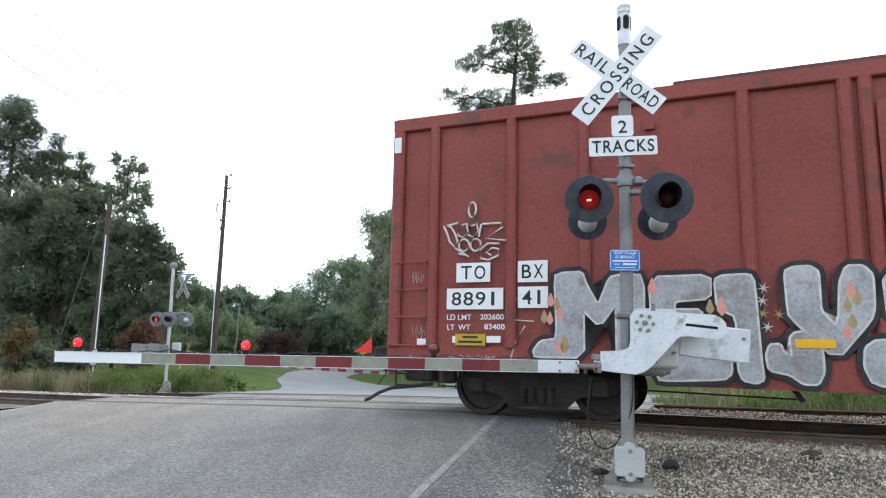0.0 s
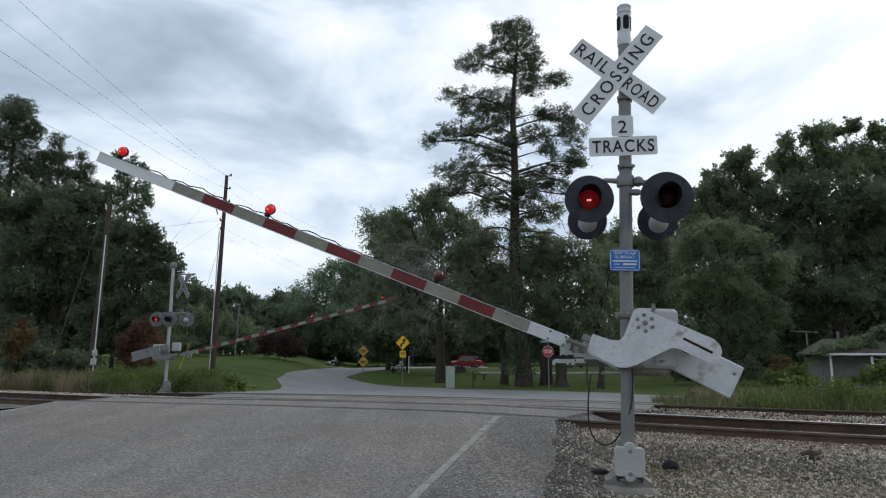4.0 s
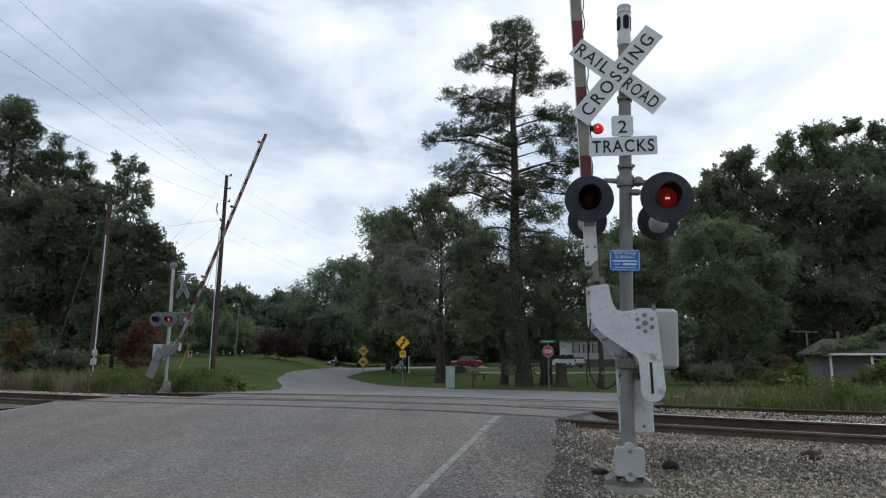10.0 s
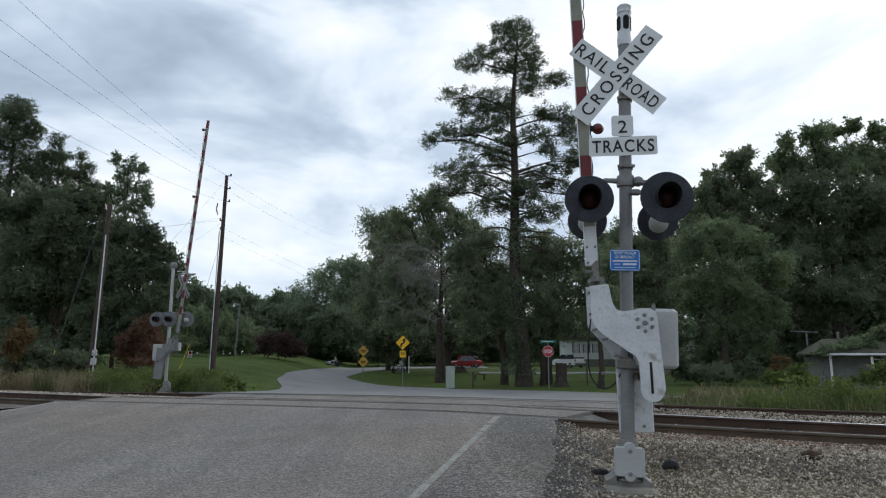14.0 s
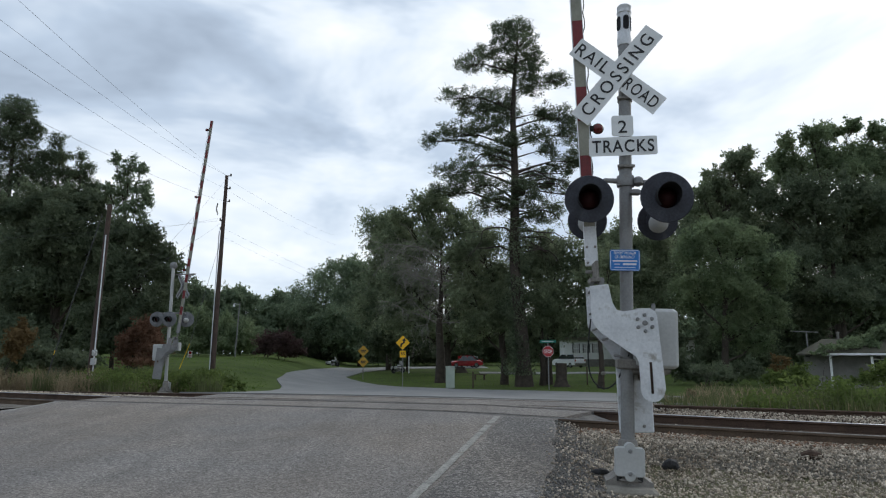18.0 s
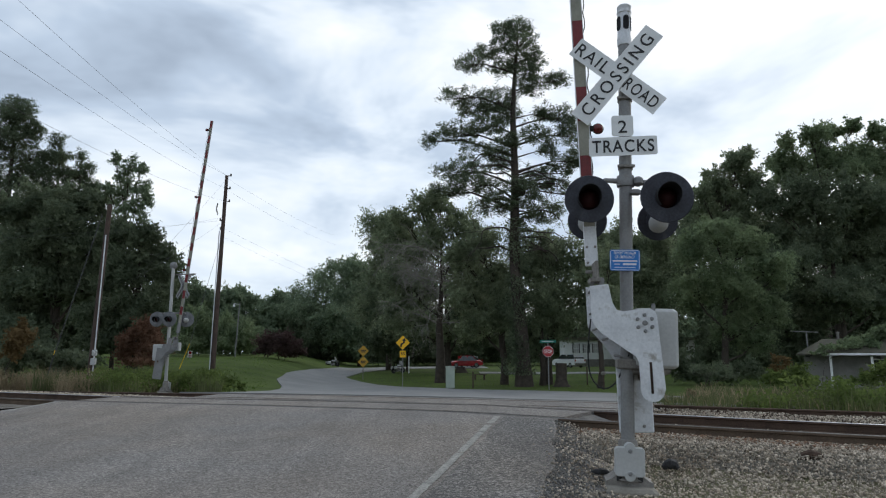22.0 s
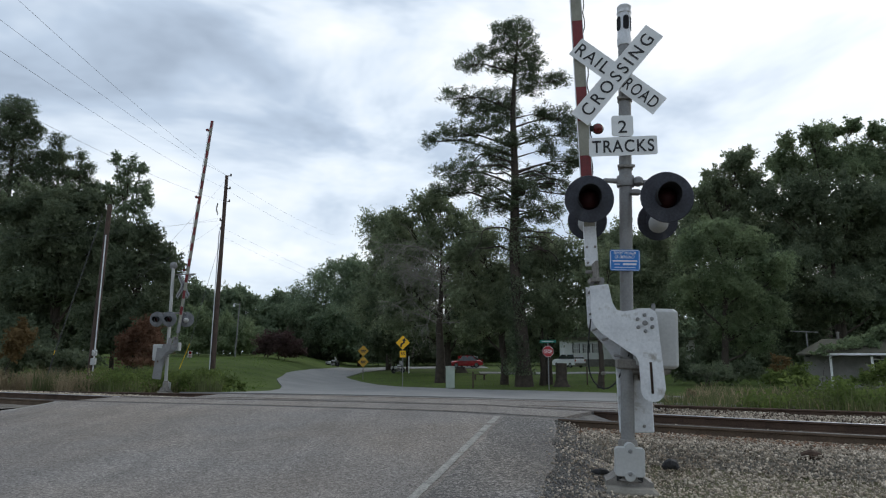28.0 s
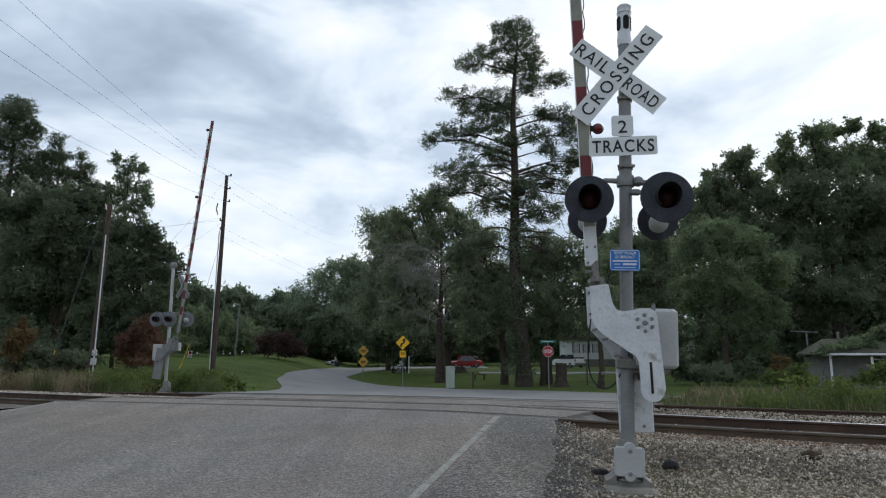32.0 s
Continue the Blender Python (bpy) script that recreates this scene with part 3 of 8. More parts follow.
def make_roads():
    def rail_cut(n0, n1, name, label, mat=ASPHALT, lift=0.0):
        k = max(2, int((n1 - n0) / 0.22) + 1)
        ns = [n0 + (n1 - n0) * i / (k - 1) for i in range(k)]
        strip(name, [place(edge_at(n, 0), n) for n in ns], [place(edge_at(n, 1), n) for n in ns], mat, label, lift=lift, cells=24)
    rail_cut(-8, 9.13, "road_near", "worn grey asphalt road running up to the tracks")
    rail_cut(9.27, 9.40, "tar_band_road", "dark asphalt band beside the near rail", DARK_BAND, -0.006)
    rail_cut(9.40, 10.53, "road_between_rails", "grey asphalt between the rails of the crossing")
    rail_cut(10.53, 10.63, "tar_band_road", "dark asphalt band beside the second rail", DARK_BAND, -0.006)
    rail_cut(10.82, 13.33, "road_between_tracks", "grey asphalt between the two tracks")
    rail_cut(13.50, 13.56, "tar_band_road", "dark asphalt band beside the third rail", DARK_BAND, -0.006)
    rail_cut(13.56, 14.83, "road_between_far_rails", "grey asphalt between the far rails")
    rail_cut(15.00, 22.0, "road_beyond", "grey asphalt leaving the crossing")
    strip("road_bend", [(-8.6, 21.5), (-7.9, 25.5), (-7.5, 28.7), (-8.0, 32.2), (-9.7, 39.6), (-11.6, 45.8), (-12.9, 54), (-13.7, 68), (-13.3, 84), (-6, 94), (6, 98)], [(1.5, 19.5), (2.0, 28.0), (3.0, 38.0), (0.6, 45.8), (-3.5, 48.8), (-5.0, 51.1), (-6.9, 55.7), (-9.6, 64.7), (-9.1, 76), (-6, 82.5), (6, 86)], ASPHALT_FAR, "pale grey road that bends away between lawns", lift=0.035)
    strip("road_side", [(0.6, 45.7), (6.2, 43.5), (10.4, 41.0), (18, 33.5), (40, 15.0)], [(1.0, 19.8), (3.4, 19.4), (5.5, 18.6), (12.6, 15.2), (30, 6.5)], ASPHALT_FAR, "pale grey side road along the tracks", lift=0.022)
    strip("driveway", [(4, 73), (10.5, 70.5), (17, 70), (30, 68)], [(4, 69.5), (10.5, 67), (17, 66.6), (30, 64.5)], ASPHALT_FAR, "pale gravel drive across the lawn", lift=0.03)
    # crumbling ramps where the crossing's asphalt ends beside the rails
    for n0, n1 in ((9.31, 10.62), (10.83, 13.32), (13.51, 14.82)):
        ns = [n0 + (n1 - n0) * k / 6 for k in range(7)]
        ramp = lambda x, y: ground_z(x, y) - 0.17 * smooth_step(-0.3, 0.5, ALONG.x * x + ALONG.y * y - edge_at(ACROSS.x * x + ACROSS.y * y, 1)) + 0.02 * noise.noise(Vector((x * 5, y * 5, 0)))
        strip("crossing_ramp", [place(edge_at(n, 1) - 0.06, n) for n in ns], [place(edge_at(n, 1) + (0.40 if n < 10.7 else 0.8) + 0.2 * noise.noise(Vector((n * 3, 0, 5))), n) for n in ns], ASPHALT_EDGE, "crumbling dark asphalt ramp beside the rails", lift=0.004, z_of=ramp)
    # white edge lines, worn through in places
    def line(a, b, width, cuts):
        sh = Shape()
        d = (Vector(b) - Vector(a))
        nrm = Vector((-d.y, d.x)).normalized() * width / 2
        for f0, f1 in cuts:
            m = 70
            ring = []
            for i in range(m + 1):
                f = f0 + (f1 - f0) * i / m
                p = Vector(a) + d * f
                j, k = (0.30 * noise.noise(Vector((f * 60, 9 * c, 0))) + 0.32 * noise.noise(Vector((f * 210, 5 * c, 2))) for c in (1, 2))
                for q in (p + nrm * (1 + j), p - nrm * (1 + k)):
                    ring.append((q.x, q.y, ground_z(q.x, q.y) + 0.006))
            sh.add(ring, [(2 * i, 2 * i + 2, 2 * i + 3, 2 * i + 1) for i in range(m)])
        tagged(new("road_marking", sh.mesh("road_marking", LINE_PAINT)), "worn white edge line painted on the asphalt", "road marking", kind="structure")
    line((-0.82, 3.4), (0.80, 9.62), 0.088, [(0, 0.62), (0.628, 0.80), (0.808, 0.885), (0.90, 0.995)])
    line((-8.3, 11.2), (-8.2, 14.2), 0.13, [(0, 1)])
    # the older surface outside the edge line
    ns = [-6 + k * 0.25 for k in range(61)]
    wobble = lambda n, c: 0.05 * noise.noise(Vector((n * 1.7, c, 0)))
    strip("road_margin", [place(-2.25 - (n - 2.67) * 0.213 + 0.10 + wobble(n, 2), n) for n in ns], [place(edge_at(n, 1) - 0.02, n) for n in ns], ASPHALT_OLD, "older dark coarse asphalt outside the edge line", lift=0.004, cells=6)
    # broken, darker asphalt shoulder at the road's edge
    ns = [k * 0.15 for k in range(0, 60)]
    inner = [place(edge_at(n, 1) - 0.03, n) for n in ns]
    outer = [place(edge_at(n, 1) + 0.80 * (1 + 0.4 * noise.noise(Vector((n * 2.3, 4, 0)))), n) for n in ns]
    strip("road_shoulder", inner, outer, ASPHALT_EDGE, "dark crumbling asphalt at the road's edge", lift=-0.008, z_of=bank_z)


def rail_mesh(tops, n, s0, s1, shiny, steel):
    prof = [(-0.07, -0.172), (0.07, -0.172), (0.07, -0.155), (0.012, -0.13), (0.01, -0.045), (0.036, -0.03), (0.036, -0.006), (0.028, 0), (-0.028, 0), (-0.036, -0.006), (-0.036, -0.03), (-0.01, -0.045), (-0.012, -0.13), (-0.07, -0.155)]
    sh = Shape()
    ss = np.arange(s0, s1 + 0.01, 1.0)
    verts = []
    for s in ss:
        z = table(tops, s)
        for a, h in prof:
            x, y = place(s, n + a)
            verts.append((x, y, z + h))
    k = len(prof)
    fs, mi = [], []
    for i in range(len(ss) - 1):
        for j in range(k):
            fs.append((i * k + j, i * k + (j + 1) % k, (i + 1) * k + (j + 1) % k, (i + 1) * k + j))
            mi.append((2 if -14.5 < ss[i] < -2.9 else (1 if shiny == 2 else 2)) if shiny and j in (7, 6, 8) else 0)
    sh.add(verts, fs)
    sh.m = mi
    return sh.mesh("rail", steel, RAIL_TOP, RAIL_DULL, smooth=True)


def make_tracks():
    for i, n in enumerate(RAILS):
        tops = NEAR_TOP if i < 2 else FAR_TOP
        tagged(new("rail", rail_mesh(tops, n, -45, 26, 2 if i == 1 else (1 if i == 0 else 0), RUST_DUSTY if i == 0 else RUST)), "rusty steel rail with a polished running surface" if i < 2 else "rusty brown steel rail of the second track", "rail", "rails of the two tracks")
    # ballast beds either side of the road
    for s0, s1 in ((-45, -14.0), (-3.4, 26)):
        for lo, hi, tops, drop in ((8.2, 11.7, NEAR_TOP, 0.125), (12.4, 15.6, FAR_TOP, 0.12)):
            sh = Shape()
            ss = np.arange(s0, s1 + 0.01, 0.6)
            cols = [lo - 0.9, lo, (lo + hi) / 2 - 0.85, (lo + hi) / 2 - 0.6, (lo + hi) / 2 + 0.6, (lo + hi) / 2 + 0.85, hi, hi + 0.6]
            verts = []
            for s in ss:
                for j, n in enumerate(cols):
                    x, y = place(s, n)
                    z = table(tops, s) - drop - (0.04 if j in (3, 4) else 0)
                    if j in (0, len(cols) - 1):
                        z = land_z(x, y) - 0.05
                    verts.append((x, y, z + 0.015 * noise.noise(Vector((x * 2, y * 2, 0)))))
            k = len(cols)
            sh.add(verts, [(i * k + j, (i + 1) * k + j, (i + 1) * k + j + 1, i * k + j + 1) for i in range(len(ss) - 1) for j in range(k - 1)])
            tagged(new("track_bed", sh.mesh("track_bed", BALLAST, smooth=True)), "bed of grey crushed stone under the rails", "track bed", kind="structure")
    # sleepers, mostly buried
    tie = Shape().box((0, 0, 0), (0.23, 2.6, 0.17), chamfer=0.012).mesh("sleeper", TIE_WOOD)
    for tops, n, start in ((NEAR_TOP, 9.95, -2.0), (NEAR_TOP, 9.95, -30.0), (FAR_TOP, 14.15, -1.8), (FAR_TOP, 14.15, -30.0)):
        s = start
        while s < (start + 15 if start < -10 else 14):
            x, y = place(s, n)
            ob = new("sleeper", tie)
            ob.matrix_basis = pose(x, y, table(tops, s) - 0.172 - 0.085, 0, 0, TRACK_TURN)
            tagged(ob, "dark creosoted wooden sleeper half buried in stone", "sleeper", "sleepers under the rails")
            s += 0.53


def stone_mesh(name, spots, sizes, mat, rng):
    """Loose angular stones in one mesh."""
    bv = np.array([(1, 0, 0), (-1, 0, 0), (0, 1, 0), (0, -1, 0), (0, 0, 1), (0, 0, -1)], float)
    bf = np.array([(0, 2, 4), (2, 1, 4), (1, 3, 4), (3, 0, 4), (2, 0, 5), (1, 2, 5), (3, 1, 5), (0, 3, 5)])
    n = len(spots)
    q = rng.normal(size=(n, 3, 3))
    q, _ = np.linalg.qr(q)
    j = 1 + rng.uniform(-0.28, 0.28, (n, len(bv), 1))
    sc = rng.uniform(0.40, 1.25, (n, 1, 3)) * sizes[:, None, None]
    v = np.einsum("nij,nkj->nki", q, bv[None] * j * sc) + spots[:, None, :]
    me = bpy.data.meshes.new(name)
    nv = len(bv)
    me.vertices.add(n * nv)
    me.vertices.foreach_set("co", v.astype(np.float32).ravel())
    f = (bf[None] + (np.arange(n) * nv)[:, None, None]).reshape(-1, 3)
    me.loops.add(f.size)
    me.loops.foreach_set("vertex_index", f.astype(np.int32).ravel())
    me.polygons.add(len(f))
    me.polygons.foreach_set("loop_start", np.arange(0, f.size, 3, dtype=np.int32))
    me.materials.append(mat)
    me.update(calc_edges=True)
    return me


def make_stones():
    rng = np.random.default_rng(5)
    def scatter(n_stones, s_lim, n_lim, size, z_of, keep=None):
        s, n = rng.uniform(*s_lim, n_stones), rng.uniform(*n_lim, n_stones)
        pts, sz = [], []
        for a, b in zip(s, n):
            x, y = place(a, b)
            if keep and not keep(a, b, x, y):
                continue
            r = rng.uniform(*size)
            pts.append((x, y, z_of(a, b, x, y) + r * rng.uniform(-0.1, 0.5)))
            sz.append(r)
        return np.array(pts), np.array(sz)
    off_road = lambda a, b, x, y: a > edge_at(b, 1) - 0.25 + 0.95 * rng.random() ** 0.8
    p1 = scatter(52000, (-2.6, 4.0), (4.4, 9.1), (0.007, 0.021), lambda a, b, x, y: max(bank_z(x, y) - 0.004, table(NEAR_TOP, a) - 0.125 if b > 8.2 else -9, land_z(x, y) + (table(NEAR_TOP, a) - 0.11 - land_z(x, y)) * smooth_step(7.3, 8.2, b)), off_road)
    p2 = scatter(11000, (-3.0, 9.0), (10.78, 12.9), (0.010, 0.025), lambda a, b, x, y: table(NEAR_TOP, a) - 0.085 + 0.04 * noise.noise(Vector((a, b, 3))), lambda a, b, x, y: a > edge_at(b, 1) + 0.15 + 0.5 * rng.random())
    p3 = scatter(4600, (-2.6, 6.0), (9.3, 10.6), (0.018, 0.036), lambda a, b, x, y: table(NEAR_TOP, a) - 0.165)
    p4 = scatter(4600, (-24, -14.4), (10.85, 13.2), (0.025, 0.045), lambda a, b, x, y: table(NEAR_TOP, a) - 0.05 - 0.06 * (b - 10.8))
    p6 = scatter(7000, (-2.4, 5.0), (8.55, 9.12), (0.012, 0.028), lambda a, b, x, y: table(NEAR_TOP, a) - 0.118 + 0.015 * noise.noise(Vector((a * 3, b * 3, 0))), lambda a, b, x, y: rng.random() < (b - 8.5) * 2.2)
    tagged(new("stained_stones", stone_mesh("stained_stones", p6[0], p6[1], RUST_STONE, rng)), "rust-brown stones along the rail's foot", "gravel", kind="stuff")
    # dark asphalt crumbs and grit strewn over the edge of the road
    p5 = scatter(36000, (-3.2, -0.8), (3.5, 9.0), (0.005, 0.014), lambda a, b, x, y: bank_z(x, y) - 0.006, lambda a, b, x, y: -0.30 * rng.random() ** 3 < a - edge_at(b, 1) < 0.62 * rng.random() + 0.12)
    tagged(new("asphalt_crumbs", stone_mesh("asphalt_crumbs", p5[0], p5[1], ASPHALT_EDGE, rng)), "dark asphalt crumbs at the road's edge", "gravel", kind="stuff")
    pts, sz = np.concatenate([p[0] for p in (p1, p2, p3, p4)]), np.concatenate([p[1] for p in (p1, p2, p3, p4)])
    ob = new("ballast_stones", stone_mesh("ballast_stones", pts, sz, STONE, rng))
    tagged(ob, "loose angular grey and tan ballast stones", "gravel", kind="stuff")
    # two lumps of scrap lying in the stones
    for x, y, w, h, label in ((2.36, 6.95, 0.15, 0.045, "dark oily lump of scrap lying in the stones"), (3.88, 7.05, 0.26, 0.045, "rusty brown scrap of iron lying in the stones"), (1.55, 6.62, 0.2, 0.025, "dark piece of rubber hose in the stones")):
        sh = Shape().tube([(-w / 2, 0, 0), (-w / 4, 0.02, h * 0.6), (0, -0.01, h), (w / 4, 0.02, h * 0.7), (w / 2, 0, 0)], [h * 0.6, h * 1.0, h * 1.25, h * 1.1, h * 0.5], 8)
        solid("scrap", sh, RUST if "rusty" in label else RUBBER, pose(x, y, max(land_z(x, y) + 0.05, bank_z(x, y) + 0.03) + (0.035 if x > 3 else 0), 0, 0, -12), label, "scrap", smooth=True)


make_ground()
make_roads()
make_tracks()
make_stones()


# ------------------------------------------------------------------ crossing signals
def lens_ball(r, bright=False, flip=False, off=None):
    """A round lamp: one half is the lit lens with its bright spots, the other the dark one."""
    sh = Shape()
    rows, sides = 12, 24
    verts, fs, mi = [(0, -r, 0)], [], []
    for i in range(1, rows):
        t = math.pi * i / rows
        verts += [(r * math.sin(t) * math.cos(a), -r * math.cos(t), r * math.sin(t) * math.sin(a)) for a in (2 * math.pi * k / sides for k in range(sides))]
    verts.append((0, r, 0))
    for k in range(sides):
        fs.append((0, 1 + k, 1 + (k + 1) % sides))
        mi.append(0)
    for i in range(rows - 2):
        for k in range(sides):
            fs.append((1 + i * sides + k, 1 + i * sides + (k + 1) % sides, 1 + (i + 1) * sides + (k + 1) % sides, 1 + (i + 1) * sides + k))
            mi.append(0 if i < rows / 2 - 1 else 1)
    for k in range(sides):
        fs.append((len(verts) - 1, 1 + (rows - 2) * sides + (k + 1) % sides, 1 + (rows - 2) * sides + k))
        mi.append(1)
    sh.add(verts, fs)
    sh.m = mi
    for x in (-0.13, 0.08):
        k = len(sh.f)
        sh.lathe([(0.0, -r * 1.015), (r * 0.085, -r * 1.0), (r * 0.11, -r * 0.95)], "y", (x * r, 0, -0.2 * r), 10)
        sh.m[k:] = [2] * (len(sh.f) - k)
    if flip:
        sh.v = [(-x, -y, z) for x, y, z in sh.v]
    return sh.mesh("lens", LAMP_BRIGHT if bright else LAMP_LIT, off or LAMP_DARK, LAMP_SPOT, smooth=True)


def signal_light(parent, x, y, z, r, face, turns, paint=None):
    """Round black background with a hood and a red lens; face 1 looks to -y, -1 to +y."""
    back = Shape()
    back.lathe([(0.0, 0.05), (0.10, 0.05), (0.112, 0.0), (r * 0.97, 0.004), (r, 0.012), (r * 0.97, 0.02), (0.12, 0.028), (0.115, 0.06), (0.05, 0.10), (0.0, 0.10)], "y", sides=40)
    m = pose(x, y, z, 0, 0, 0 if face > 0 else 180)
    for i, v in enumerate(back.v):
        rr = math.hypot(v[0], v[2])
        if rr > 0.15:
            back.v[i] = (v[0], v[1] + 0.014 * noise.noise(Vector((v[0] * 9 + x * 5, v[2] * 9, 1))), v[2] * (1 - 0.03 * noise.noise(Vector((v[0] * 5 + x, 2, v[2] * 5)))))
    light = part("signal_light", back, paint or BLACK, parent, "round signal light with a dented background", smooth=True, at=m)
    hood = Shape()
    n, arc = 22, math.radians(285)
    verts = []
    for k in range(n + 1):
        a = math.pi / 2 - arc / 2 + arc * k / n
        depth = 0.15 + 0.06 * math.cos(a - math.pi / 2)
        for rr in (0.112, 0.108):
            verts += [(rr * math.cos(a), 0.0, rr * math.sin(a)), (rr * 0.99 * math.cos(a), -depth, rr * 0.99 * math.sin(a) - 0.012)]
    fs = []
    for k in range(n):
        b = 4 * k
        fs += [(b, b + 4, b + 5, b + 1), (b + 2, b + 3, b + 7, b + 6), (b + 1, b + 5, b + 7, b + 3)]
    hood.add(verts, fs)
    part("hood", hood, HOOD, light, "matt black sun hood")
    if face > 0:
        ball = part("lens", lens_ball(0.104, paint is not None), None, light, "round red signal lens", at=pose(0, 0.07, 0))
        turns.append(ball)
    else:
        part("rear_bowl", Shape().lathe([(0.098, 0.02), (0.102, 0.05), (0.092, 0.11), (0.066, 0.15), (0.03, 0.168), (0, 0.17)], "y", (0, 0, -0.03), sides=28), CASE, light, "dull grey back of the lamp housing", smooth=True)
        part("lens", Shape().lathe([(0, -0.02), (0.07, -0.014), (0.104, 0.0), (0.104, 0.02)], "y", sides=28), CLEAR_LENS, light, "milky signal lens", smooth=True)
    return light


def panel(w, h, t, r=0.02, steps=4):
    """A sign plate in x and z with rounded corners, its face at y = 0."""
    pts = []
    for cx, cz, a0 in ((w / 2 - r, -h / 2 + r, -90), (w / 2 - r, h / 2 - r, 0), (-w / 2 + r, h / 2 - r, 90), (-w / 2 + r, -h / 2 + r, 180)):
        pts += [(cx + r * math.cos(radians(a0 + 90 * k / steps)), cz + r * math.sin(radians(a0 + 90 * k / steps))) for k in range(steps + 1)]
    return Shape().prism(pts, 0, t)


def crossbuck(parent, tilt, y, z, lettered, width=0.218):
    for text, turn, dy, length in (("RAIL ROAD", -39.2 + tilt, 0.0, 1.09), ("CROSSING", 51.2 + tilt, -0.02, 1.21)):
        b = part("crossbuck_blade", panel(length, width, 0.006, 0.004, 1), SIGN_WHITE if lettered else SIGN_BACK, parent, "white crossbuck blade with black lettering" if lettered else "bare metal back of a crossbuck blade", at=pose(-0.088, y + dy, z, 0, -turn, 0))
        if not lettered:
            continue
        if text == "CROSSING":
            part("lettering", words("CROSSING", length * 0.87, width * 0.60, INK, bold=0.003, spacing=1.35), None, b, "black lettering", at=pose(0, -0.003, 0))
        else:
            part("lettering", words("RAIL", length * 0.36, width * 0.60, INK, bold=0.003, spacing=1.2), None, b, "black lettering", at=pose(-length * 0.285, -0.003, 0))
            part("lettering", words("ROAD", length * 0.36, width * 0.60, INK, bold=0.003, spacing=1.2), None, b, "black lettering", at=pose(length * 0.285, -0.003, 0))


def gate_outline():
    """The bracket plate with the gate lowered, about its pivot: arm to -x, slotted tail to +x."""
    up = [(-0.489, 0.365), (-0.314, 0.38), (-0.285, 0.20), (-0.25, 0.13), (-0.19, 0.115), (0.048, 0.139), (0.10, 0.11), (0.114, 0.066), (0.149, -0.61), (0.125, -0.68), (0.08, -0.72), (0.036, -0.728), (-0.02, -0.72), (-0.06, -0.68), (-0.074, -0.64), (-0.076, -0.37), (-0.10, -0.31), (-0.40, -0.09), (-0.46, -0.02), (-0.489, 0.05)]
    out = [(-z, x) for x, z in up][::-1]
    k = out.index((0.728, 0.036))
    slot = [(0.655, 0.042), (0.655, 0.016), (0.365, 0.016), (0.365, 0.042), (0.655, 0.042)]
    return out[:k + 1] + slot + out[k:]


